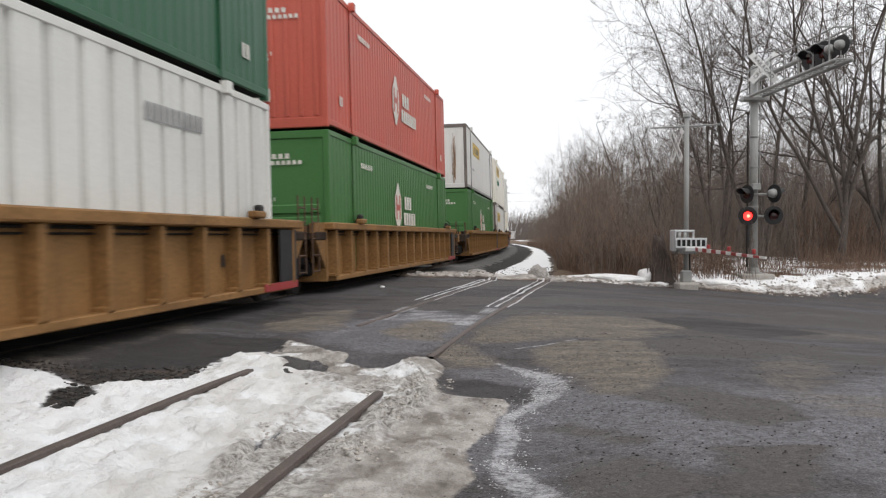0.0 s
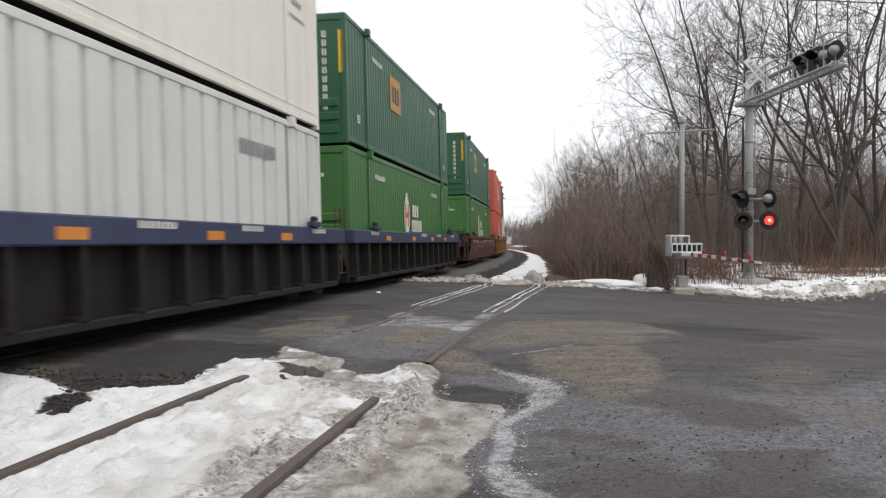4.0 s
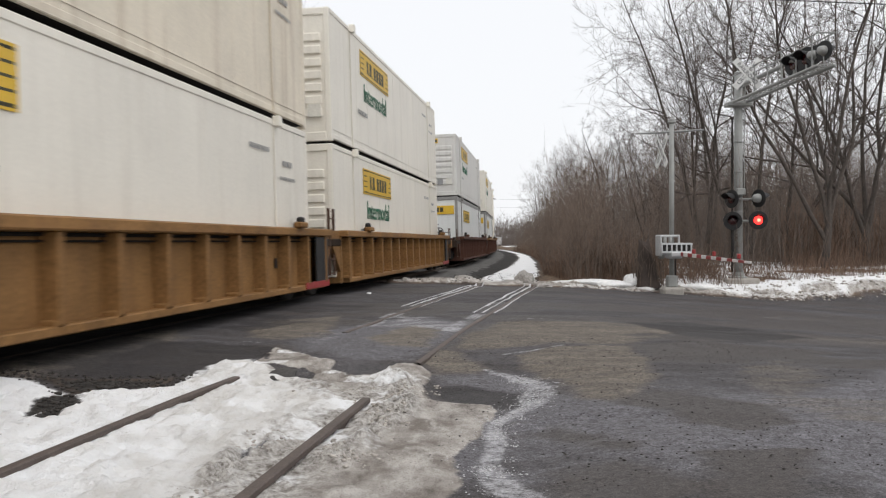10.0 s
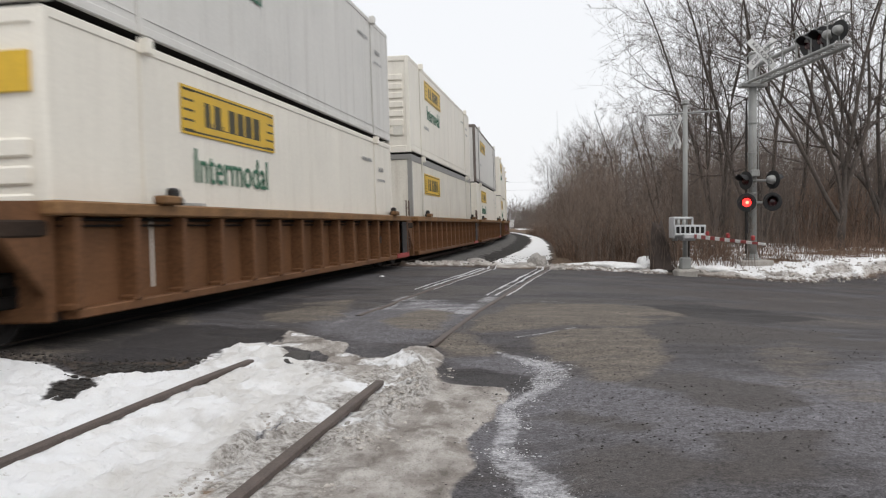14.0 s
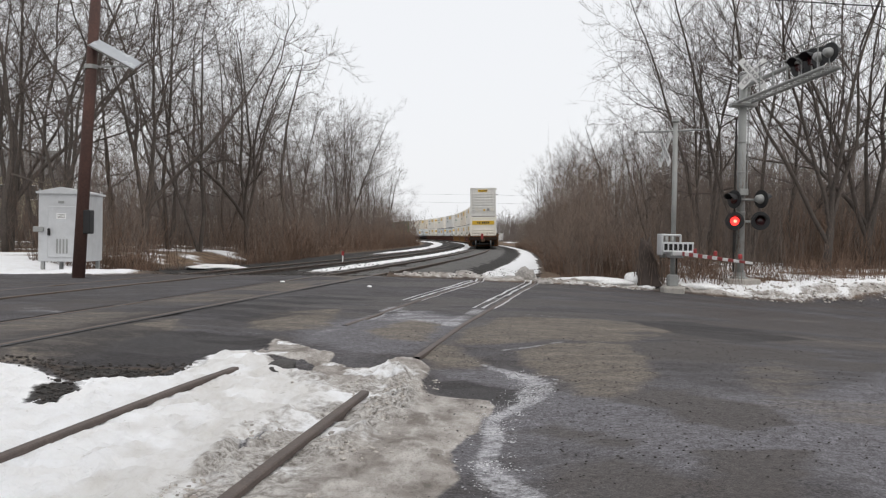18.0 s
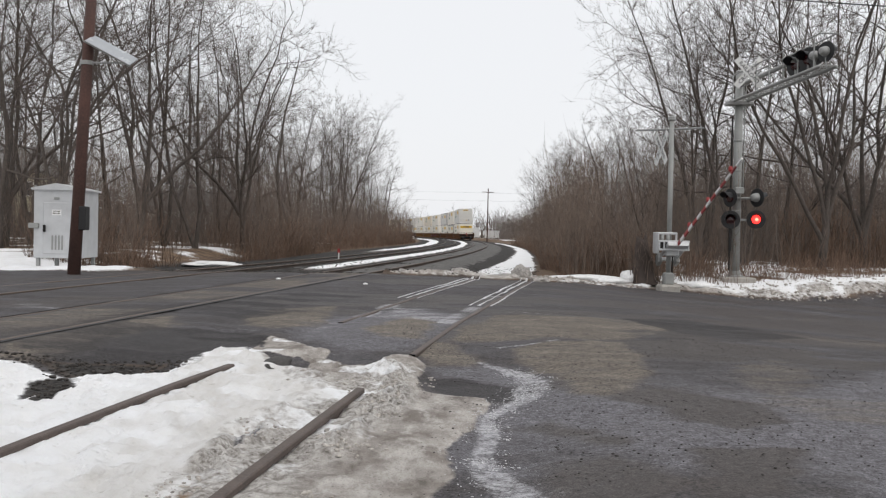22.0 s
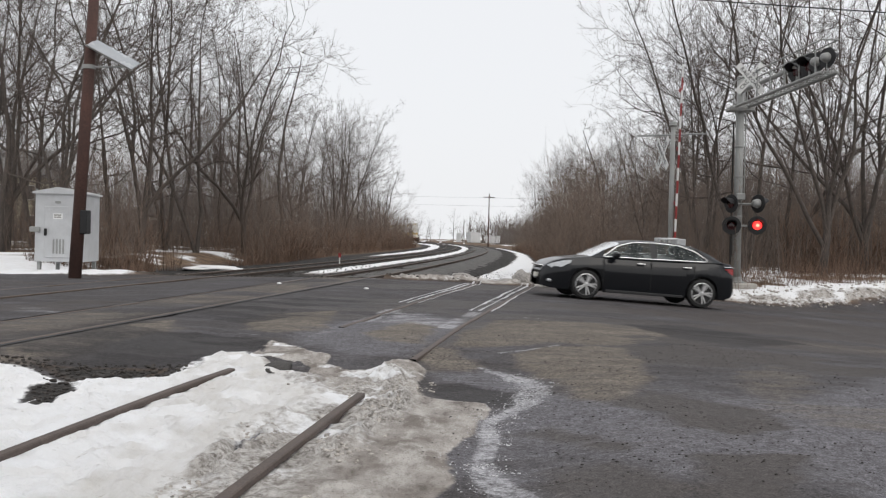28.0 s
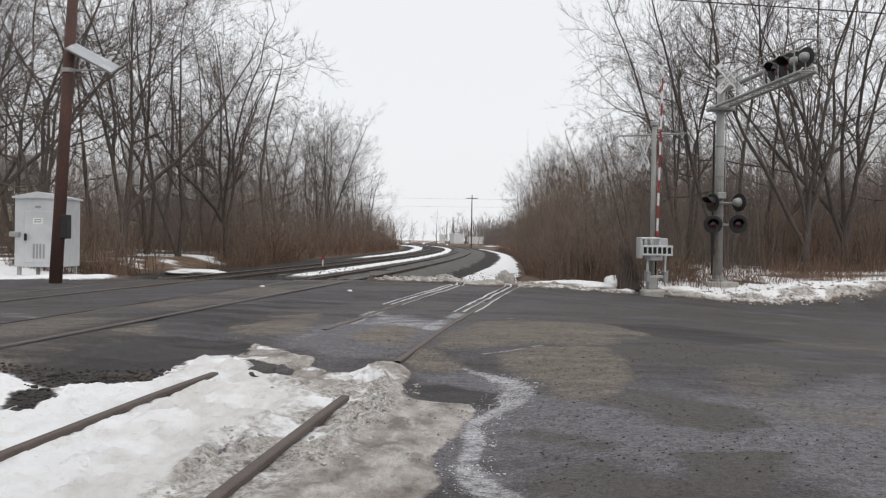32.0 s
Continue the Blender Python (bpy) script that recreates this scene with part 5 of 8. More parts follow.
        if kind == "ribbed":
            part("side_sign", Geo().box(-hx + 3.3, -hx + 4.3, *ys, 1.55, 2.2, 0.003), PALE_INK, c)
            part("sign_lettering", Geo().box(-hx + 3.5, -hx + 4.1, ys[0] + sg * 0.003, ys[1] + sg * 0.003, 1.7, 2.05, 0.003), TAN, c)
            g = Geo(); bars(g, hx - 4.4, hx - 2.7, 2.1, 2.32, 10, plane); part("side_number", g, GREY_INK, c)
    return c


def truck(parent, x):
    """A two-axle bogie under a wagon."""
    t = part("bogie", Geo().box(-0.2, 0.2, -0.75, 0.75, 0.45, 0.72, 0.04), UNDER, parent, "dark cast bogie with four wheels", at=Matrix.Translation((x, 0, 0)))
    for y in (-1.0, 1.0):
        g = Geo()
        g.box(-0.32, 0.32, y - 0.09, y + 0.09, 0.3, 0.72, 0.05)
        g.box(-1.15, 1.15, y - 0.08, y + 0.08, 0.56, 0.70, 0.03)
        for ax in (-0.89, 0.89):
            g.box(ax - 0.17, ax + 0.17, y - 0.12, y + 0.12, 0.34, 0.60, 0.04)
        g.box(-0.85, -0.25, y - 0.06, y + 0.06, 0.36, 0.48, 0.02)
        g.box(0.25, 0.85, y - 0.06, y + 0.06, 0.36, 0.48, 0.02)
        part("side_frame", g, UNDER, t)
        part("spring_group", Geo().tube([(-0.12, y * 1.02, 0.33), (-0.12, y * 1.02, 0.56)], [0.07, 0.07], 8).tube([(0.12, y * 1.02, 0.33), (0.12, y * 1.02, 0.56)], [0.07, 0.07], 8), RUST, t)
    for ax in (-0.89, 0.89):
        part("axle", Geo().tube([(ax, -0.9, 0.457), (ax, 0.9, 0.457)], [0.08, 0.08], 10), WHEEL, t)
        for y in (-1, 1):
            prof = [(0.10, y * 0.79), (0.30, y * 0.76), (0.36, y * 0.80), (0.457, y * 0.80), (0.457, y * 0.70), (0.485, y * 0.685), (0.485, y * 0.66), (0.3, y * 0.68), (0.1, y * 0.67)]
            part("wheel", Geo().lathe(prof, 20, 'y', (ax, 0, 0.457)), WHEEL, t, "worn steel wheel")
            part("tread", Geo().lathe([(0.448, y * 0.803), (0.459, y * 0.803), (0.460, y * 0.70)], 20, 'y', (ax, 0, 0.457), False), TREAD, t, "polished wheel rim", True)
    return t


def rib_mesh(m):
    """An upright side rib with a flared foot."""
    g = Geo().box(-0.058, 0.058, -0.12, 0.11, 0.32, 1.22, 0.015)
    g.box(-0.08, 0.08, -0.10, 0.116, 0.30, 0.38, 0.02)
    return g.mesh("rib", m)


RIBS = {m.name: rib_mesh(m) for m in (TAN, TANO, BROWN, DARKW)}


def well_wagon(kind, front_coupled, rear_coupled):
    """A well wagon: deep side sills with ribs, end platforms and bogies; x forward, origin on the rail at its middle."""
    spec = {
        "tan": (TAN, TAN, "tan yellow well wagon with ribbed sides and dark end panels"),
        "orange": (TANO, CHORD, "orange tan well wagon with ribbed sides"),
        "pink": (TANO, CHORD, "orange tan well wagon with pink graffiti on its side"),
        "brown": (BROWN, CHORD, "rusty brown well wagon with a tan top sill"),
        "graffiti": (BROWN, CHORD, "rusty brown well wagon with pale graffiti"),
        "dark_brown": (BROWN, BROWN, "dark red-brown well wagon with ribbed sides"),
        "maroon": (MAROON, MAROON, "smooth-sided maroon well wagon"),
        "blue": (DARKW, BLUE, "sooty well wagon with a faded blue top sill"),
    }[kind]
    body, chord, label = spec
    w = thing("well_wagon", label, "railway wagon", "wagons of the freight train")
    HL, Y, ZB, ZT = 8.75, 1.52, 0.22, 1.36
    for sg in (-1, 1):
        if kind == "maroon":
            rows = [[(x, sg * yy, z) for x in (-HL, HL)] for yy, z in ((Y - 0.17, ZB), (Y - 0.15, ZB + 0.10), (Y - 0.02, ZB + 0.60), (Y, ZB + 0.66), (Y, ZT - 0.12))]
            g = Geo().sheet(rows)
            g.box(-HL, HL, sg * Y - 0.05, sg * Y + 0.05, ZB + 0.66, ZT - 0.1, 0.02, Matrix.Translation((0, -sg * 0.09, 0)))
            part("side_sill", g, body, w)
        else:
            part("side_sill", Geo().box(-HL, HL, sg * (Y - 0.22) - 0.015, sg * (Y - 0.22) + 0.015, ZB + 0.08, ZT - 0.1, 0.004), body, w)
        g = Geo().box(-HL - 0.1, HL + 0.1, sg * (Y - 0.07) - 0.12, sg * (Y - 0.07) + 0.12, ZT - (0.14 if kind != "blue" else 0.30), ZT, 0.02)
        part("top_chord", g, chord, w)
        yb = Y - (0.27 if kind == "maroon" else 0.12)
        part("bottom_chord", Geo().box(-HL + 0.3, HL - 0.3, sg * yb - 0.1, sg * yb + 0.1, ZB, ZB + 0.1, 0.015), body, w)
        if kind != "maroon":
            for i in range(15):
                x = -HL + 0.3 + i * (2 * HL - 0.6) / 14
                part("rib", RIBS[body.name], None, w, at=Matrix.Translation((x, sg * (Y - 0.11), 0)))
            for zz, rr in ((ZT - 0.17, 0.022), (ZT - 0.235, 0.014)):
                part("air_pipe", Geo().tube([(-HL + 0.2, sg * (Y - 0.155), zz), (HL - 0.2, sg * (Y - 0.155), zz)], [rr] * 2, 6), UNDER, w, "dark brake pipe")
        # notch and bearing pads on the top sill, latches for the upper box
        for x in (-6.6, 6.6):
            part("guide", Geo().box(x - 0.22, x + 0.22, sg * Y - 0.13, sg * Y + 0.02, ZT, ZT + 0.1, 0.02), chord, w)
            part("latch", Geo().box(x + 0.24, x + 0.62, sg * (Y - 0.08) - 0.07, sg * (Y - 0.08) + 0.07, ZT, ZT + 0.11, 0.03).box(x + 0.36, x + 0.54, sg * (Y - 0.08) - 0.06, sg * (Y - 0.08) + 0.06, ZT + 0.08, ZT + 0.21, 0.03), BLACK_STEEL, w, "dark container latch")
        if kind in ("tan", "orange", "pink"):
            for x in (HL - 0.55,):
                part("end_panel", Geo().box(x - 0.42, x + 0.42, sg * Y - 0.02, sg * Y + 0.012, ZB + 0.14, ZT - 0.16, 0.004, Matrix.Translation((0, -sg * 0.02, 0))), BLACK, w, "black marking panel")
                g = Geo()
                for r in range(4):
                    zz = ZB + 0.25 + r * 0.17
                    bars(g, x - 0.33, x + 0.15 + 0.1 * (r % 2), zz, zz + 0.07, 6, lambda a, z: (a, sg * (Y - 0.004), z))
                part("panel_lettering", g, GREY_INK, w)
            g = Geo(); bars(g, HL - 3.0, HL - 2.2, ZB + 0.45, ZB + 0.62, 4, lambda a, z: (a, sg * (Y - 0.182), z)); part("side_number", g, BLACK, w)
            part("stripe", Geo().box(HL - 1.7, HL - 0.1, sg * Y - 0.012, sg * Y + 0.012, ZB + 0.02, ZB + 0.14, 0.003, Matrix.Translation((0, -sg * 0.01, 0))), RED_PAINT, w, "red and pale stripe")
        if kind in ("maroon", "blue"):
            for x in (-5.2, -1.5, 2.0, 5.0):
                g = Geo().box(x - 0.28, x + 0.28, sg * (Y + (0.018 if kind == "maroon" else 0.045)) - 0.01, sg * (Y + (0.018 if kind == "maroon" else 0.045)) + 0.015, ZT - (0.33 if kind == "maroon" else 0.24), ZT - (0.2 if kind == "maroon" else 0.12))
                part("reflector", g, ORANGE, w, "orange reflector strip")
            yy = (Y + 0.02) if kind == "maroon" else (Y + 0.056)
            zt = ZT - 0.2 if kind == "maroon" else ZT - 0.03
            for x, ln, drop, hh in ((-7.6, 0.5, 0.28, 0.07), (-6.8, 0.9, 0.0, 0.08), (-5.9, 0.35, 0.33, 0.16), (-4.2, 0.6, 0.26, 0.06), (-3.3, 0.9, 0.02, 0.08), (-2.2, 0.5, 0.3, 0.07), (0.3, 1.0, 0.0, 0.08),
                                 (1.2, 0.4, 0.3, 0.16), (3.4, 0.9, 0.0, 0.08), (4.1, 0.5, 0.3, 0.07), (6.3, 0.4, 0.3, 0.16), (6.9, 0.9, 0.0, 0.08), (7.9, 0.5, 0.28, 0.07)):
                if kind == "blue" and drop:
                    continue
                g = Geo()
                bars(g, x - ln / 2, x + ln / 2, zt - drop - hh, zt - drop, max(3, int(ln * 8)), lambda a, z: (a, sg * yy, z))
                part("side_lettering", g, GREY_INK if drop else PALE_INK, w)
        if kind in ("pink", "graffiti"):
            rr = random.Random(5 if kind == "pink" else 9)
            n_l = 11 if kind == "pink" else 7
            for k in range(n_l):
                x = (-4.6 if kind == "pink" else 0.2) + k * 0.86
                for layer, (sc, mt) in enumerate(((1.0, PINK if kind == "pink" else GRAFF), (0.66, GRAFF if k % 3 == 0 and kind == "pink" else PURPLE if kind == "pink" else body))):
                    g = Geo()
                    cz, rx, rz = ZB + 0.55, (0.56 if kind == "pink" else 0.46) * sc, 0.46 * sc * (1.0 if layer == 0 else 0.85)
                    yq = Y - 0.2 + 0.004 * layer + 0.001 * (k % 2)
                    pts = [(x + rx * math.cos(a) * rr.uniform(0.55, 1.2), sg * yq, cz + rz * math.sin(a) * rr.uniform(0.75, 1.05)) for a in np.linspace(0, 2 * math.pi, 15)[:-1]]
                    g.add(pts, [tuple(range(14))])
                    part("graffiti", g, mt, w, "spray-painted letter shape")
            for i in range(15):
                x = -HL + 0.3 + i * (2 * HL - 0.6) / 14
                if kind == "pink" and -5.0 < x < 4.6:
                    g = Geo().box(x - 0.072, x + 0.072, sg * (Y + 0.001) - 0.002, sg * (Y + 0.001) + 0.002, ZB + rr.uniform(0.2, 0.3), ZB + rr.uniform(0.72, 0.9))
                    part("graffiti", g, (PINK if i % 2 else PURPLE) if kind == "pink" else (GRAFF if i % 2 else BLACK), w, "spray paint over a rib")
    if kind == "maroon":
        for sg in (-1, 1):
            g = Geo().box(-HL - 0.1, -HL + 2.4, sg * (Y - 0.3) - 0.28, sg * (Y - 0.3) + 0.28, ZT + 0.002, ZT + 0.05, 0.015)
            g.box(-HL - 0.1, -HL + 0.7, sg * (Y - 0.25) - 0.25, sg * (Y - 0.25) + 0.27, ZT + 0.05, ZT + 0.14, 0.04)
            part("guide_plate", g, BLACK_STEEL, w, "dark folded guide plate")
    part("well_floor", Geo().box(-HL + 0.2, HL - 0.2, -1.3, 1.3, ZB - 0.02, ZB + 0.07, 0.01), UNDER, w)
    for sx, cp in ((1, front_coupled), (-1, rear_coupled)):
        L = 11.25 if cp else 9.85
        # bulkhead and sloping end sheets, then the platform over the bogie
        part("bulkhead", Geo().box(sx * HL - 0.06, sx * HL + 0.06, -1.4, 1.4, ZB, ZT - 0.06, 0.015), body, w)
        g = Geo()
        top = ZT - 0.24
        xa, xb = sorted((sx * HL, sx * (L - (0.75 if cp else 0.35))))
        g.box(xa, xb, -0.45, 0.45, 0.78, top, 0.03)
        part("centre_sill", g, DARKW, w)
        g = Geo()
        for y in (-1.28, 1.28):
            g.box(xa, xb, y - 0.12, y + 0.12, top - 0.1, top + 0.06, 0.02)
        g.box(xa, xb, -1.3, 1.3, top, top + 0.05, 0.01)
        part("end_platform", g, GRIME, w, "grimy end platform")
        for y in (-1.24, 1.24):
            part("platform_sill", Geo().box(xa + 0.1, xb - 0.1, y - 0.05, y + 0.05, top + 0.06, top + 0.2, 0.02), GRIME, w)
        for y in (-1.33, 1.33):
            gs = Geo()
            x1, x2 = sx * HL, sx * (HL + 0.75)
            gs.add([(x1, y - 0.05, ZB + 0.2), (x1, y + 0.05, ZB + 0.2), (x1, y + 0.05, ZT), (x1, y - 0.05, ZT), (x2, y - 0.05, top - 0.05), (x2, y + 0.05, top - 0.05), (x2, y + 0.05, ZT - 0.02), (x2, y - 0.05, ZT - 0.02)],
                   [(0, 1, 2, 3), (4, 7, 6, 5), (0, 4, 5, 1), (3, 2, 6, 7), (0, 3, 7, 4), (1, 5, 6, 2)])
            part("end_gusset", gs, body, w)
            xl = sx * (L - (1.0 if cp else 0.42))
            g = Geo()
            for dx in (-0.2, 0.2):
                g.tube([(xl + dx, y * 1.03, 0.42), (xl + dx, y * 1.03, ZT + (0.45 if not cp else 0.32))], [0.016, 0.016], 6)
            for z in (0.45, 0.75, 1.05, 1.35, 1.6):
                g.tube([(xl - 0.2, y * 1.03, z), (xl + 0.2, y * 1.03, z)], [0.014, 0.014], 6)
            part("ladder", g, RUST, w, "rusty ladder")
        if cp:
            g = Geo().box(min(sx * (L - 0.9), sx * L), max(sx * (L - 0.9), sx * L), -0.11, 0.11, 0.72, 0.95, 0.03)
            g.box(min(sx * (L - 0.18), sx * (L + 0.12)), max(sx * (L - 0.18), sx * (L + 0.12)), -0.17, 0.19, 0.68, 1.0, 0.05)
            part("coupler", g, RUST, w, "rusty knuckle coupler")
            part("hose", Geo().tube([(sx * (L - 0.4), 0.35, 0.8), (sx * (L - 0.1), 0.36, 0.45), (sx * (L + 0.1), 0.3, 0.42)], [0.025] * 3, 6), BLACK, w)
            part("end_beam", Geo().box(sx * (L - 0.6) - 0.09, sx * (L - 0.6) + 0.09, -1.42, 1.42, top - 0.26, top + 0.06, 0.02), GRIME if sx < 0 else chord, w)
            for ya, yb in ((-1.1, -0.4), (0.4, 1.1)):
                xx = sx * (L - 0.8)
                part("handrail", Geo().tube([(xx, ya, top), (xx, ya, top + 0.42), (xx, yb, top + 0.42), (xx, yb, top)], [0.018] * 4, 6), DARKW, w)
            wheel_pts = [(sx * (L - 1.1), -0.95 + 0.19 * math.cos(a), top + 0.4 + 0.19 * math.sin(a)) for a in np.linspace(0, 2 * math.pi, 17)]
            g = Geo().tube(wheel_pts, [0.018] * 17, 5)
            g.tube([(sx * (L - 1.1), -1.14, top + 0.4), (sx * (L - 1.1), -0.76, top + 0.4)], [0.014] * 2, 5).tube([(sx * (L - 1.1), -0.95, top), (sx * (L - 1.1), -0.95, top + 0.59)], [0.02] * 2, 5)
            if sx > 0:
                part("brake_wheel", g, MAROON if kind in ("brown", "graffiti") else DARKW, w, "hand brake wheel on the end platform")
        if cp or sx < 0:
            truck(w, sx * (9.55 if cp else 9.8))
    return w


# places along the train at the start, from the front: middle, wagon, coupled ends, lower box, upper box
TRAIN_SPEED = 21.612
CONSIST = [
    (91.0, "maroon", True, True, "cream", "ribbed"), (69.2, "tan", True, False, "framed", "cream"), (50.3, "tan", False, True, "green", "framed"),
    (26.8, "tan", True, False, "green", "red"), (7.15, "tan", False, False, "ribbed", "dark_green"), (-12.4, "tan", False, True, "red", "red"),
    (-34.9, "maroon", True, True, "green", "dark_green"), (-57.7, "blue", True, False, "green", "dark_green"), (-76.1, "blue", False, False, "ribbed", "cream"),
    (-95.6, "blue", False, True, "door", "cream_dirty"), (-118.6, "graffiti", True, True, "cream_sign", "cream_sign"), (-141.7, "brown", True, True, "plate", "cream"),
    (-164.2, "dark_brown", True, True, "plate", "grey"), (-187.9, "tan", True, False, "cream", "cream"), (-206.0, "tan", False, False, "cream", "cream_dirty"),
    (-224.6, "pink", False, True, "cream", "cream"), (-247.2, "orange", True, False, "cream", "framed"), (-266.5, "orange", False, False, "framed_rib", "cream"),
    (-285.6, "orange", False, True, "cream_sign", "grey"),
]
SHIFT = {-187.9: 0.8, -164.2: 0.5, -285.6: 0.45, -141.7: 0.3}
_boxes, _wagons = {}, {}
TRAIN = []
for s0, wk, fc, rc, low, top in CONSIST:
    key = (wk, fc, rc)
    if key in _wagons:
        wg = copy_thing(_wagons[key], on_line(s0))
    else:
        wg = _wagons[key] = well_wagon(*key)
    TRAIN.append((wg, s0 + SHIFT.get(s0, 0.0), 0.0))
    for kd, lift in ((low, 0.36), (top, 0.36 + CH + 0.055)):
        if kd in _boxes:
            bx = copy_thing(_boxes[kd], on_line(s0))
        else:
            bx = _boxes[kd] = container(kd)
        TRAIN.append((bx, s0, lift))
# red marker at the rear of the last wagon
last_wagon = TRAIN[-3][0]
part("rear_marker", Geo().box(-11.36, -11.28, -0.02, 0.22, 0.93, 1.5, 0.03), RED_PAINT, last_wagon, "red end-of-train marker")

# ---- crossing signals, hut, poles ----
LENS = mat("dark_red_lens", (0.035, 0.004, 0.005), 0.15, 0, 0.2, 8, 60, 0, spec=0.6)
LIT = glow("lit_red_lamp", (1.0, 0.035, 0.03), 2.6)
LIT_CORE = glow("lit_lamp_core", (1.0, 0.16, 0.10), 5.0)
GLOWS = []


def flasher(parent, at, lit_side=None, back=GALV):
    """A crossing lamp: round black background, hood, housing and red lens; it faces -y."""
    lamp = part("flashing_lamp", Geo().lathe([(0.06, 0.24), (0.12, 0.2), (0.155, 0.06), (0.155, 0.0)], 20, 'y'), back, parent, "flashing red lamp with round black background", True, at)
    part("background", Geo().lathe([(0.16, 0.03), (0.295, 0.03), (0.305, 0.02), (0.305, 0.005), (0.295, 0.0), (0.16, 0.0)], 28, 'y'), BLACK, lamp, "round black background plate")
    rows = []
    for y, k in ((0.0, 1.0), (-0.16, 1.03), (-0.30, 1.05)):
        a0 = 0.25 if y > -0.2 else 0.55
        rows.append([(0.185 * k * math.cos(a), y, 0.185 * k * math.sin(a)) for a in np.linspace(math.pi * (-0.12 + a0 * 0.5), math.pi * (1.12 - a0 * 0.5), 15)])
    inner = [[(x * 0.96, y, z * 0.96) for x, y, z in r] for r in rows]
    g = Geo().sheet(rows).sheet([r[::-1] for r in inner])
    part("hood", g, BLACK, lamp, "black visor over the lens", True)
    part("lens", Geo().lathe([(0.155, 0.0), (0.15, -0.02), (0.10, -0.04), (0.03, -0.048)], 24, 'y'), LENS, lamp, "dark red glass lens", True)
    if lit_side is not None:
        gl = part("lamp_glow", Geo().lathe([(0.148, 0.0), (0.145, -0.028), (0.10, -0.05), (0.03, -0.058)], 24, 'y').lathe([(0.06, -0.05), (0.05, -0.062)], 16, 'y', (0.015, 0, 0.0)), LIT, lamp, "glowing red light", True)
        gl.data.materials.append(LIT_CORE)
        n = len(gl.data.polygons)
        for i, p in enumerate(gl.data.polygons):
            p.material_index = 1 if i >= n - 18 else 0
        GLOWS.append((gl, lit_side))
    return lamp


def crossbuck(parent, at, words=True):
    """A white X of two boards with black words."""
    cb = part("crossbuck", Geo().box(-0.02, 0.02, -0.012, 0.012, -0.1, 0.1, 0.004), GALV, parent, "white crossbuck sign", at=at)
    for sg, txt in ((-1, "CROSSING"), (1, "RAILROAD")):
        m = Matrix.Translation((0, -0.012 * (1 if sg < 0 else 2.2), 0)) @ Matrix.Rotation(radians(49 * sg), 4, 'Y')
        bd = part("board", Geo().box(-0.61, 0.61, -0.006, 0.004, -0.115, 0.115, 0.003), WHITE, cb, "white board with black words", at=m)
        if words:
            me = lettering(txt, 0.19, BLACK, parent, None, "board_lettering").data
            for o in [o for o in parent.children if o.data is me]:
                bpy.data.objects.remove(o)
            me.transform(m @ Matrix.Translation((0, -0.009, 0)) @ Matrix.Rotation(radians(90), 4, 'X'))
            part("board_lettering", me, None, cb)
    return cb


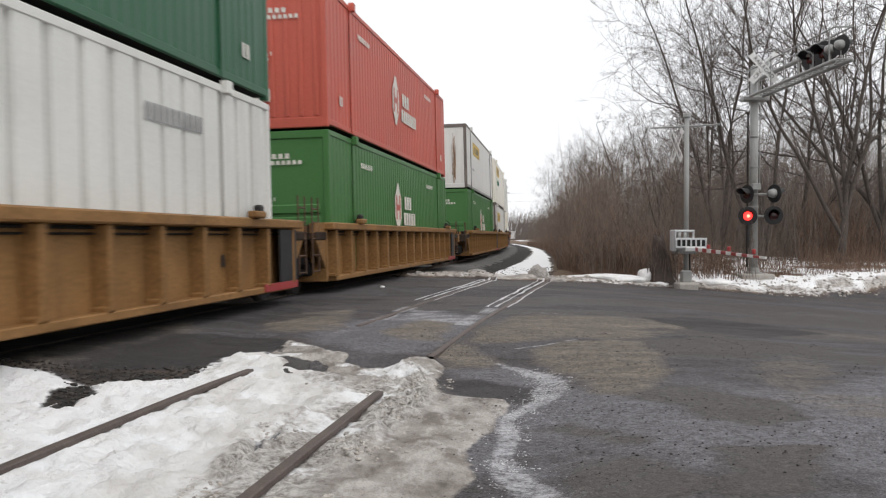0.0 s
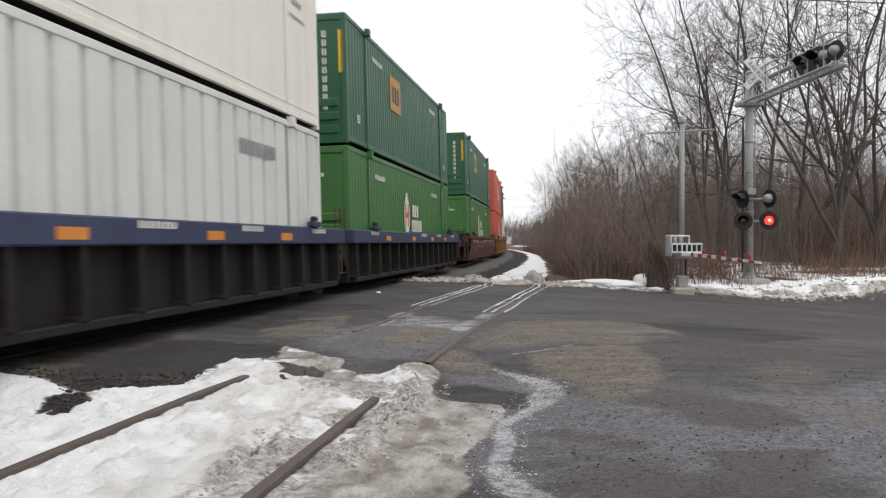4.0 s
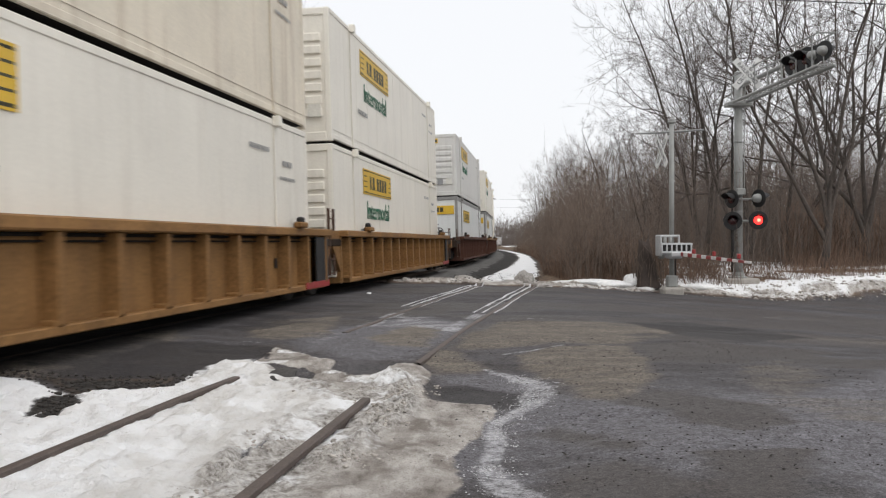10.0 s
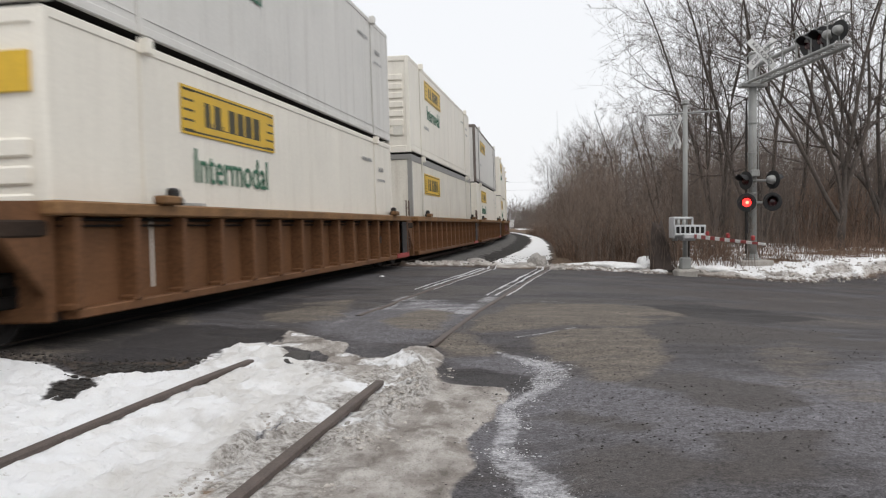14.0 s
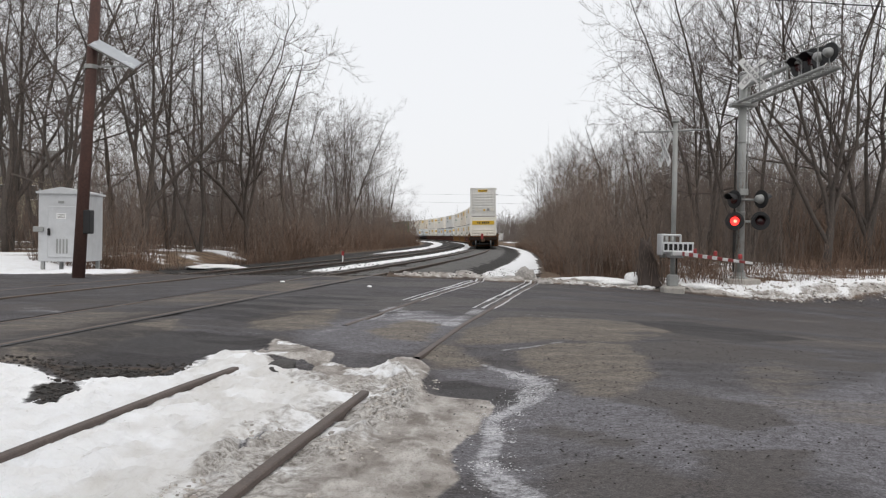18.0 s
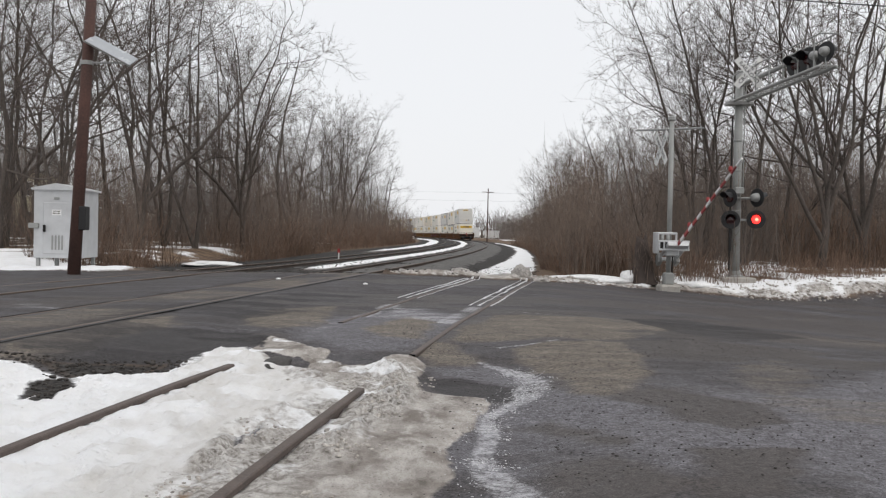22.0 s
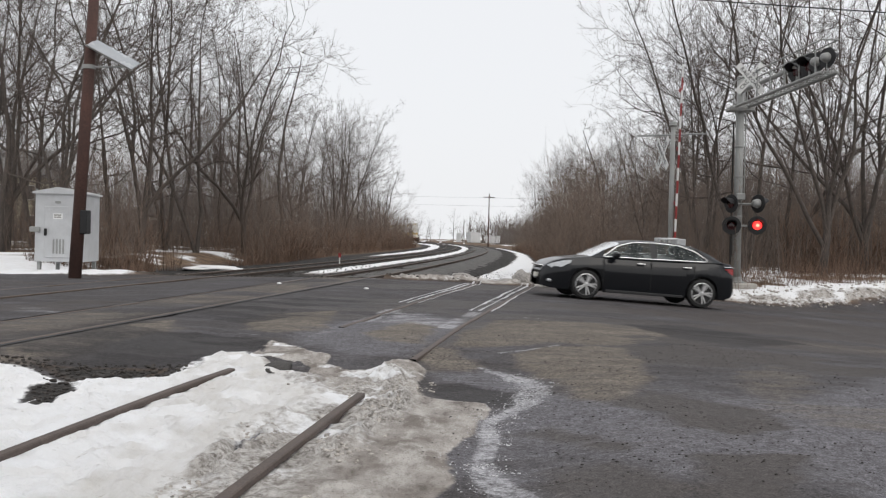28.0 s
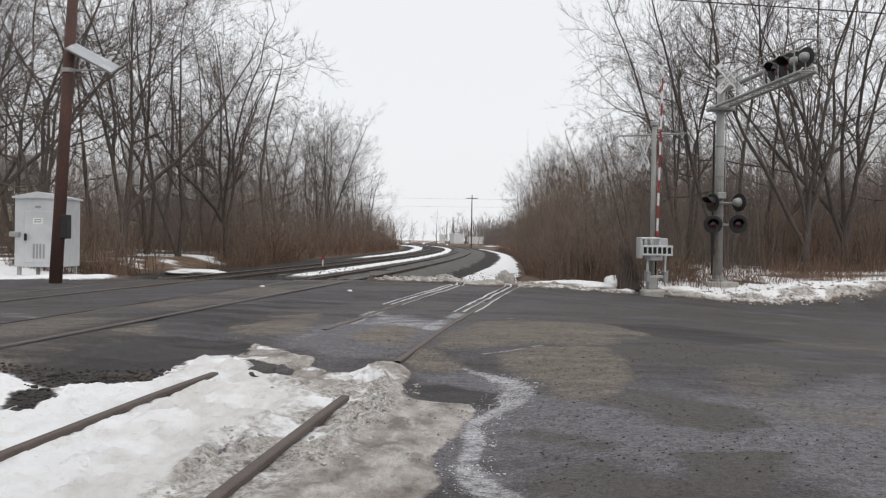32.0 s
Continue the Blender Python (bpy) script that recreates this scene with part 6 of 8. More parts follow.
def cantilever():
    s = thing("cantilever_signal", "grey steel cantilever crossing signal with flashing lamps", "crossing signal", at=Matrix.Translation((8.74, 28.0, 0.02)))
    part("foundation", Geo().box(-0.5, 0.5, -0.5, 0.5, -0.3, 0.12, 0.04), CONCRETE, s, "concrete foundation")
    part("base_flange", Geo().lathe([(0.26, 0.12), (0.26, 0.16), (0.17, 0.18), (0.17, 0.3)], 16, 'z'), GALV, s)
    part("mast", Geo().tube([(0, 0, 0.12), (0, 0, 6.25)], [0.135, 0.115], 20), GALV, s, "tall grey steel mast", True)
    part("mast_cap", Geo().lathe([(0.125, 6.24), (0.125, 6.28), (0.05, 6.33)], 16, 'z'), GALV, s)
    for z in (2.1, 3.3, 4.2):
        part("mast_band", Geo().lathe([(0.135, z - 0.03), (0.145, z - 0.02), (0.145, z + 0.02), (0.135, z + 0.03)], 16, 'z'), GALV, s)
    # arm towards the road
    ux, uy = 0.04, -1.0
    L = 5.9

    def ap(d, side, z):
        return (d * ux + side, d * uy, z)
    for sd in (-0.2, 0.2):
        part("lower_chord", Geo().tube([ap(-0.3, sd, 5.38), ap(L, sd, 5.38)], [0.045, 0.045], 10), GALV, s, "", True)
        part("upper_rail", Geo().tube([ap(-0.2, sd, 6.16), ap(L, sd, 6.16)], [0.022, 0.022], 8), GALV, s, "", True)
        for d in np.arange(0.0, L + 0.1, 0.93):
            part("rail_post", Geo().tube([ap(d, sd, 5.38), ap(d, sd, 6.16)], [0.018, 0.018], 6), GALV, s)
    part("arm_tube", Geo().tube([ap(0, 0, 5.86), ap(L * 0.75, 0, 5.86)], [0.07, 0.06], 12), GALV, s, "", True)
    for d in np.arange(-0.2, L + 0.05, 0.29):
        part("walkway_bar", Geo().box(d * ux - 0.2, d * ux + 0.2, d * uy - 0.02, d * uy + 0.02, 5.39, 5.42, 0.004), GALV, s)
    part("bracket", Geo().box(-0.38, 0.38, -0.22, 0.22, 5.26, 5.38, 0.02), GALV, s)
    part("cross_rail", Geo().tube([ap(L, -0.2, 6.16), ap(L, 0.2, 6.16)], [0.022] * 2, 8), GALV, s)
    # lamps on the arm: two face away along the road, two face the other way
    for d, turn, bk in ((4.0, -62, BLACK), (4.75, -62, BLACK), (5.2, 118, GALV), (5.75, 118, GALV)):
        flasher(s, Matrix.Translation(ap(d, 0.02, 5.76)) @ Matrix.Rotation(radians(turn), 4, 'Z') @ Matrix.Scale(1.0 if bk is BLACK else 0.8, 4), None, bk)
        part("lamp_bracket", Geo().tube([ap(d, 0.02, 5.40), ap(d, 0.02, 5.76)], [0.03, 0.03], 8), GALV, s)
    crossbuck(s, Matrix.Translation((-0.28, -1.7, 5.95)) @ Matrix.Rotation(radians(-10), 4, 'Z') @ Matrix.Scale(0.85, 4))
    # lamps on the mast
    for k, (x, z, turn, lit) in enumerate(((-0.26, 1.83, -15, 0), (0.50, 1.85, -15, 1), (-0.30, 2.48, -62, None), (0.52, 2.50, 118, None))):
        flasher(s, Matrix.Translation((x, -0.3, z)) @ Matrix.Rotation(radians(turn), 4, 'Z') @ Matrix.Scale(0.9, 4), lit, GALV if k == 3 else BLACK)
    for z in (1.83, 2.48):
        part("cross_arm", Geo().tube([(-0.34, -0.16, z), (0.48, -0.16, z)], [0.035, 0.035], 8), GALV, s, "", True)
    part("junction_box", Geo().box(-0.13, 0.13, -0.3, -0.13, 2.6, 2.8, 0.02), GALV, s, "grey junction box")
    part("conduit", Geo().tube([(-0.2, -0.05, 0.3), (-0.2, -0.05, 4.9)], [0.025, 0.025], 8), BLACK_STEEL, s)
    part("ladder_chain", Geo().tube([(-0.24, -0.22, 0.9), (-0.24, -0.22, 1.6)], [0.045, 0.045], 8), BLACK_STEEL, s)
    for sd in (-0.13, 0.13):
        part("ladder_rail", Geo().tube([(0.22 + sd * 0.3, 0.14 + sd, 2.8), (0.22 + sd * 0.3, 0.14 + sd, 5.7)], [0.015, 0.015], 6), GALV, s)
    for z in np.arange(2.9, 5.6, 0.3):
        part("ladder_rung", Geo().tube([(0.18, 0.01, z), (0.26, 0.27, z)], [0.01, 0.01], 5), GALV, s)
    return s


cantilever()

GATE_AT = (6.26, 26.0)


def gate_signal():
    s = thing("crossbuck_post", "grey steel crossing post with crossbuck and gate motor", "crossing post", at=Matrix.Translation((*GATE_AT, -0.03)) @ Matrix.Scale(1.1, 4))
    part("foundation", Geo().box(-0.26, 0.26, -0.26, 0.26, -0.3, 0.0, 0.05), CONCRETE, s, "concrete foundation")
    part("base", Geo().box(-0.13, 0.13, -0.13, 0.13, -0.02, 0.3, 0.04), GALV, s)
    part("post", Geo().tube([(0, 0, 0.2), (0, 0, 4.15)], [0.065, 0.06], 14), GALV, s, "slim grey post", True)
    part("bell", Geo().lathe([(0.02, 4.28), (0.09, 4.25), (0.11, 4.17), (0.05, 4.12)], 14, 'z'), GALV, s, "crossing bell")
    part("cross_arm", Geo().tube([(-0.85, 0.35, 3.93), (0.0, 0.0, 3.93), (0.74, -0.3, 3.95)], [0.022, 0.03, 0.022], 8), GALV, s, "thin cross arm")
    crossbuck(s, Matrix.Translation((-0.24, 0.02, 3.45)) @ Matrix.Rotation(radians(-78), 4, 'Z') @ Matrix.Scale(0.82, 4))
    part("motor_box", Geo().box(-0.12, 0.22, -0.2, 0.25, 0.72, 1.0, 0.03), ALU, s, "grey gate motor box")
    fr = part("front_guard", Geo().box(-0.34, 0.44, -0.34, -0.31, 1.07, 1.12, 0.006).box(-0.34, 0.44, -0.34, -0.31, 0.86, 0.91, 0.006), ALU, s, "pale guard frame")
    for k in range(7):
        xg = -0.32 + k * 0.122
        part("guard_bar", Geo().box(xg - 0.018, xg + 0.018, -0.345, -0.315, 0.9, 1.08, 0.004), ALU, fr)
    part("guard_back", Geo().box(-0.32, 0.42, -0.30, -0.28, 0.88, 1.1, 0.004), BLACK_STEEL, s)
    part("motor_shaft", Geo().tube([(-0.3, -0.05, 0.98), (0.34, -0.05, 0.98)], [0.04, 0.04], 10), GALV, s)
    part("conduit", Geo().tube([(0.12, 0.1, 0.1), (0.12, 0.1, 0.75)], [0.02, 0.02], 6), BLACK_STEEL, s)
    part("mechanism_frame", Geo().box(-0.36, -0.30, -0.25, 0.25, 0.78, 1.32, 0.02).box(-0.36, 0.14, -0.25, -0.20, 1.26, 1.32, 0.015).box(0.10, 0.15, -0.25, -0.2, 1.0, 1.32, 0.015), ALU, s, "pale mechanism frame")
    for xk in (-0.22, -0.08):
        part("mechanism_drum", Geo().tube([(xk, -0.2, 1.0), (xk, -0.2, 1.28)], [0.05, 0.05], 10), GALV, s, "steel drum", True)
    return s


gate_post = gate_signal()

gate_arm = thing("crossing_gate", "red and white striped crossing gate with counterweights", "crossing gate", at=Matrix.Translation((GATE_AT[0] + 0.1, GATE_AT[1] - 0.05, 0.90)))
ARM_L = 5.3
n_str = 14
for i in range(n_str):
    a, b = 0.35 + i * (ARM_L - 0.35) / n_str, 0.35 + (i + 1) * (ARM_L - 0.35) / n_str
    hw = 0.055 - 0.03 * i / n_str
    part("stripe", Geo().box(a, b, -0.018, 0.018, -hw, hw, 0.004), RED_PAINT if i % 2 == 0 else WHITE, gate_arm)
for a in (1.5, 3.0, 4.6):
    part("arm_lamp", Geo().box(a - 0.05, a + 0.05, -0.04, 0.04, 0.05, 0.17, 0.02), RED_PAINT, gate_arm, "small red arm lamp")
for sd in (-0.24, 0.26):
    part("support_arm", Geo().box(-0.62, 0.45, sd - 0.025, sd + 0.025, -0.05, 0.05, 0.01), ALU, gate_arm, "grey counterweight arm")
    part("counterweight", Geo().box(-0.72, -0.42, sd - 0.06, sd + 0.06, -0.16, 0.14, 0.02), GALV, gate_arm, "steel counterweight")
part("arm_bracket", Geo().box(0.28, 0.5, -0.28, 0.3, -0.06, 0.06, 0.01), ALU, gate_arm)
part("arm_tie", Geo().box(-0.62, -0.54, -0.28, 0.3, -0.05, 0.05, 0.01), ALU, gate_arm)

def stump():
    """A dead stump wrapped in dry vines beside the gate."""
    r = random.Random(41)
    s = thing("tree_stump", "dark rotten tree stump wrapped in dry vines", "stump", at=Matrix.Translation((5.80, 26.75, -0.1)) @ Matrix.Rotation(radians(-7), 4, 'Y'))
    n = 22
    rows = []
    for i in range(9):
        z = i * 0.17
        rows.append([])
        for k in range(n + 1):
            a = 2 * math.pi * (k % n) / n
            rad = (0.29 - 0.15 * (i / 8) ** 2 + 0.12 * math.exp(-i * 0.9)) * (1 + 0.4 * noise.noise(Vector((math.cos(a) * 1.6, math.sin(a) * 1.6, z * 1.1))) + 0.10 * noise.noise(Vector((math.cos(a) * 6, math.sin(a) * 6, z * 1.5 + 4))))
            rows[-1].append((rad * math.cos(a), rad * math.sin(a), z + (0.25 * noise.noise(Vector((math.cos(a) * 2, math.sin(a) * 2, 9))) if i == 8 else 0)))
    rows.append([(0, 0, 1.2)] * (n + 1))
    part("trunk", Geo().sheet(rows), TIE, s, "broken dark bark", True)
    for k in range(46):
        a, rad = r.uniform(0, 6.28), r.uniform(0.24, 0.46)
        pts = [(rad * math.cos(a + 0.25 * j * r.uniform(-0.4, 1)), rad * math.sin(a), 0.02 + j * r.uniform(0.22, 0.34)) for j in range(5)]
        part("vine", Geo().tube(pts, [0.011, 0.010, 0.009, 0.007, 0.004], 4), BRUSH, s)
    return s


stump()

# signal hut
HUT_AT = Matrix.Translation((-10.95, 26.9, 0.12)) @ Matrix.Rotation(radians(3), 4, 'Z')


def hut():
    s = thing("signal_hut", "silver metal railway signal hut with a closed door", "signal hut", at=HUT_AT)
    W, D, H = 0.63, 0.82, 2.18
    part("wall_panel", Geo().box(-W, W, -D, -D + 0.05, 0.22, H, 0.012), ALU, s)
    part("wall_panel", Geo().box(-W, W, D - 0.05, D, 0.22, H, 0.012), ALU, s)
    part("wall_panel", Geo().box(-W, -W + 0.05, -D + 0.05, D - 0.05, 0.22, H, 0.012), ALU, s)
    part("wall_panel", Geo().box(W - 0.05, W, -D + 0.05, D - 0.05, 0.22, H, 0.012), ALU, s)
    g = Geo()
    g.add([(-W - 0.06, -D - 0.07, H), (W + 0.06, -D - 0.07, H), (W + 0.06, D + 0.07, H), (-W - 0.06, D + 0.07, H), (0, -D - 0.07, H + 0.14), (0, D + 0.07, H + 0.14),
           (-W - 0.06, -D - 0.07, H - 0.05), (W + 0.06, -D - 0.07, H - 0.05), (W + 0.06, D + 0.07, H - 0.05), (-W - 0.06, D + 0.07, H - 0.05)],
          [(0, 4, 5, 3), (1, 2, 5, 4), (6, 7, 1, 4, 0), (8, 9, 3, 5, 2), (7, 8, 2, 1), (9, 6, 0, 3), (9, 8, 7, 6)])
    part("roof", g, ALU, s, "low pitched metal roof")
    dr = part("door", Geo().box(-0.36, 0.42, -D - 0.035, -D - 0.002, 0.34, 1.78, 0.012), ALU, s, "closed metal door")
    part("door_handle", Geo().box(-0.35, -0.28, -D - 0.10, -D - 0.04, 0.95, 1.15, 0.015), BLACK_STEEL, dr)
    for z in (0.6, 1.1, 1.6):
        part("hinge", Geo().box(0.42, 0.47, -D - 0.05, -D, z - 0.06, z + 0.06, 0.008), GALV, dr)
    for i in range(4):
        part("louvre", Geo().box(-0.12 + i * 0.09, -0.07 + i * 0.09, -D - 0.05, -D - 0.03, 0.45, 0.86, 0.008), GALV, dr)
    part("notice", Geo().box(-0.12, 0.14, -D - 0.045, -D - 0.036, 1.42, 1.58, 0.003), WHITE, dr, "white notice")
    g = Geo()
    for z in (1.46, 1.52):
        bars(g, -0.09, 0.11, z, z + 0.03, 6, lambda x, zz: (x, -D - 0.048, zz))
    part("notice_writing", g, SIGN_INK, dr)
    part("vent", Geo().box(-0.08, 0.08, -D - 0.03, -D, 1.86, 1.93, 0.008), GALV, s)
    part("meter_box", Geo().box(-W - 0.12, -W + 0.16, -D - 0.1, -D - 0.002, 1.05, 1.2, 0.02), GALV, s)
    for x in (-W + 0.1, W - 0.1):
        for y in (-D + 0.1, D - 0.1):
            part("leg", Geo().box(x - 0.05, x + 0.05, y - 0.05, y + 0.05, -0.1, 0.22, 0.01), GALV, s)
    for x in (-W, W):
        for y in (-D, D):
            part("lifting_eye", Geo().lathe([(0.035, H), (0.035, H + 0.08)], 8, 'z', (x * 0.96, y * 0.96, 0)), GALV, s)
    return s


hut()


def utility_pole():
    p = thing("utility_pole", "leaning brown wooden utility pole with a solar panel", "utility pole", at=Matrix.Translation((-9.35, 23.4, 0.0)))
    part("shaft", Geo().tube([(0, 0, -0.3), (0.19, 0, 3.6), (0.46, 0, 9.0)], [0.16, 0.145, 0.12], 14), WOOD, p, "creosoted wooden shaft", True)
    part("black_box", Geo().box(0.16, 0.34, -0.14, 0.16, 1.15, 1.75, 0.02), BLACK, p, "black metal box")
    ax_, bx_ = Vector((0.87, 0.05, -0.45)).normalized(), Vector((0.35, 0.8, 0.40))
    bx_ = (bx_ - ax_ * bx_.dot(ax_)).normalized()
    cx_ = ax_.cross(bx_)
    cab = Matrix.Translation((0.92, -0.1, 5.66)) @ Matrix((ax_, bx_, cx_)).transposed().to_4x4()
    PANEL = mat("pale_solar_glass", (0.36, 0.38, 0.40), 0.25, 0, 0.1, 3, 40, 0)
    part("solar_panel", Geo().box(-0.62, 0.62, -0.22, 0.22, -0.02, 0.02, 0.008, cab), PANEL, p, "pale tilted solar panel")
    part("panel_frame", Geo().box(-0.64, 0.64, -0.24, -0.22, -0.025, 0.025, 0.004, cab), GALV, p)
    part("panel_arm", Geo().tube([(0.25, 0, 5.35), (1.2, -0.1, 5.36)], [0.025] * 2, 8), GALV, p)
    part("panel_strut", Geo().tube([(0.28, 0, 5.9), (0.6, -0.05, 5.8)], [0.02] * 2, 8), GALV, p)
    part("strap", Geo().lathe([(0.165, 5.3), (0.165, 5.4)], 12, 'z', (0.26, 0, 0)), GALV, p)
    return p


utility_pole()

# overhead wires above the road
def wire(name, a, b, sag, rad=0.012):
    a, b = Vector(a), Vector(b)
    pts = [a.lerp(b, i / 20) - Vector((0, 0, sag * 4 * (i / 20) * (1 - i / 20))) for i in range(21)]
    return solid(name, Geo().tube(pts, [rad] * 21, 5), BLACK, "thin black overhead wire above the road", "wire")


wire("overhead_wire", (-30, 23.4, 9.04), (40, 23.4, 5.88), 0.02, 0.016)
wire("overhead_wire", (-60, 190, 10.3), (70, 192, 10.6), 0.6, 0.011)
wire("overhead_wire", (-60, 190, 8.6), (70, 192, 9.0), 0.6, 0.011)

# far pole, white sheds and a house behind the trees
fp = thing("utility_pole", "distant dark wooden utility pole", "utility pole", at=Matrix.Translation((8.6, 190, -0.5)))
part("shaft", Geo().tube([(0, 0, -0.5), (0, 0, 11.2)], [0.14, 0.09], 8), WOOD, fp)
part("crossarm", Geo().box(-1.2, 1.2, -0.06, 0.06, 10.4, 10.55, 0.02), WOOD, fp)
PALE_BOARD = mat("pale_board_paint", (0.68, 0.68, 0.68), 0.6, 0, 0.12, 1.0, 20, 0.05, 0.15)
ROOF = mat("grey_shingle", (0.22, 0.215, 0.21), 0.9, 0, 0.25, 2, 20, 0.3)
YWALL = mat("pale_yellow_siding", (0.50, 0.46, 0.33), 0.8, 0, 0.15, 1.0, 14, 0.15)
DARK_GLASS = mat("dark_window_glass", (0.03, 0.035, 0.04), 0.12, 0, 0.2, 2, 20, 0)


def shed(x, y, z, w, d, hgt, turn, label):
    s = thing("shed", label, "shed", at=Matrix.Translation((x, y, z)) @ Matrix.Rotation(radians(turn), 4, 'Z'))
    part("wall", Geo().box(-w / 2, w / 2, -d / 2, d / 2, 0, hgt, 0.03), PALE_BOARD, s)
    part("roof", Geo().box(-w / 2 - 0.1, w / 2 + 0.1, -d / 2 - 0.1, d / 2 + 0.1, hgt, hgt + 0.12, 0.03), PALE_BOARD, s)
    part("door", Geo().box(-w * 0.2, w * 0.2, -d / 2 - 0.04, -d / 2, 0.1, hgt * 0.8, 0.02), PALE_BOARD, s)
    return s


shed(6.4, 215, 0.6, 2.4, 3.0, 2.2, 14, "small white box-shaped shed in the distance")
shed(10.3, 205, 0.6, 3.0, 2.4, 1.5, -8, "low white shed in the distance")
shed(2.95, 218, 0.6, 1.1, 1.6, 1.9, 0, "narrow white cabinet shed in the distance")


def house(x, y, w, d, hgt, turn, wallm, label):
    s = thing("house", label, "house", at=Matrix.Translation((x, y, float(ground_z(x, y)) - 0.1)) @ Matrix.Rotation(radians(turn), 4, 'Z'))
    part("wall", Geo().box(-w / 2, w / 2, -d / 2, d / 2, 0, hgt, 0.03), wallm, s)
    g = Geo().add([(-w / 2 - 0.3, -d / 2 - 0.4, hgt - 0.1), (w / 2 + 0.3, -d / 2 - 0.4, hgt - 0.1), (w / 2 + 0.3, d / 2 + 0.4, hgt - 0.1), (-w / 2 - 0.3, d / 2 + 0.4, hgt - 0.1), (-w / 2 - 0.3, 0, hgt + d * 0.32), (w / 2 + 0.3, 0, hgt + d * 0.32)],
                  [(0, 1, 5, 4), (2, 3, 4, 5), (0, 4, 3), (1, 2, 5), (3, 2, 1, 0)])
    part("roof", g, ROOF, s)
    for st in range(2 if hgt > 4 else 1):
        for i in range(4):
            xx = -w / 2 + w * (i + 0.5) / 4
            wn_ = part("window", Geo().box(xx - 0.5, xx + 0.5, -d / 2 - 0.05, -d / 2, 0.9 + st * 2.6, 2.2 + st * 2.6, 0.01), WHITE, s, "white framed window")
            part("pane", Geo().box(xx - 0.42, xx + 0.42, -d / 2 - 0.06, -d / 2 - 0.045, 0.98 + st * 2.6, 2.12 + st * 2.6, 0.004), DARK_GLASS, wn_)
    return s


house(-40.5, 84, 9, 8, 5.6, 12, YWALL, "pale yellow two-storey house behind the trees")
house(-27, 100, 9, 7, 2.8, 8, PALE_BOARD, "low white house behind the bare wood")
house(-20.5, 104, 6, 6, 2.8, 4, PALE_BOARD, "small pale house behind the bare wood")

# marker post by the line, plowed snow lumps and chunks
mp_ = thing("marker_post", "small white marker post with a red top", "marker post", at=Matrix.Translation((-4.9, 43.0, 0.0)) @ Matrix.Scale(0.55, 4))
part("post", Geo().box(-0.05, 0.05, -0.05, 0.05, -0.2, 0.5, 0.01), WHITE, mp_)
part("red_top", Geo().box(-0.11, 0.11, -0.03, 0.03, 0.5, 0.85, 0.01), RED_PAINT, mp_)
LUMP = mat("dirty_frozen_snow", (0.34, 0.32, 0.30), 0.85, 0, 0.5, 4, 20, 0.6)


def lump(x, y, w, d, hgt, seed, label, m=LUMP, boxy=0.0):
    bm = bmesh.new()
    bmesh.ops.create_icosphere(bm, subdivisions=3, radius=1)
    for v in bm.verts:
        n_ = noise.noise(v.co * 1.7 + Vector((seed, 0, 0))) * 0.35 + noise.noise(v.co * 4.5 + Vector((seed, 3, 0))) * 0.14
        c_ = v.co * (1 + n_)
        if boxy:
            mx_ = max(abs(v.co.x), abs(v.co.y), abs(v.co.z))
            c_ = c_.lerp(v.co / mx_ * 0.85, boxy)
        v.co = Vector((c_.x * w / 2, c_.y * d / 2, c_.z * hgt / 2 + hgt * 0.35))
    me = bpy.data.meshes.new("snow_lump")
    bm.to_mesh(me); bm.free()
    me.materials.append(m)
    me.shade_smooth()
    ob = new("snow_lump", me)
    ob.matrix_basis = Matrix.Translation((x, y, float(ground_z(x, y)) - 0.02))
    return tagged(ob, label, "snow lump", "plowed lumps by the road")


ASPHALT_SLAB = mat("broken_asphalt", (0.05, 0.046, 0.043), 0.9, 0, 0.5, 9, 50, 0.6)
lump(-1.58, 8.85, 0.26, 0.75, 0.10, 21, "dark broken slab of asphalt in the slush", ASPHALT_SLAB)
CLEAN = mat("old_snow", (0.72, 0.72, 0.72), 0.8, 0, 0.2, 4, 20, 0.5)
lump(0.46, 26.6, 0.62, 0.5, 0.34, 1, "pale block of frozen snow by the road", LUMP, 0.65)
lump(0.62, 26.5, 0.8, 0.6, 0.2, 8, "grey heap of dirty snow by the road")
lump(-1.19, 26.4, 0.26, 0.25, 0.2, 2, "small grey lump of frozen snow")
lump(-0.85, 26.5, 0.28, 0.25, 0.16, 3, "small grey lump of frozen snow")
lump(2.12, 25.9, 0.50, 0.5, 0.50, 4, "pointed grey heap of dirty snow")
lump(1.8, 25.8, 0.7, 0.5, 0.22, 5, "low grey heap of dirty snow")
lump(2.6, 25.6, 0.6, 0.4, 0.14, 6, "low grey heap of dirty snow")
lump(4.1, 26.6, 2.2, 0.8, 0.30, 7, "long bank of white plowed snow", CLEAN)
lump(5.5, 26.9, 0.9, 0.5, 0.52, 9, "slanting slab of white plowed snow", CLEAN)
lump(5.6, 26.4, 0.5, 0.4, 0.18, 10, "small white snow lump", CLEAN)
lump(7.3, 27.0, 1.2, 0.6, 0.26, 11, "heap of white plowed snow by the road", CLEAN)
lump(-1.75, 20.7, 0.11, 0.10, 0.07, 14, "small white chunk of ice on the road", CLEAN)
lump(-4.0, 22.4, 0.12, 0.08, 0.06, 15, "small white chunk of ice on the road", CLEAN)
lump(-8.7, 35.0, 2.2, 2.6, 0.24, 16, "low bank of white snow by the track", CLEAN)


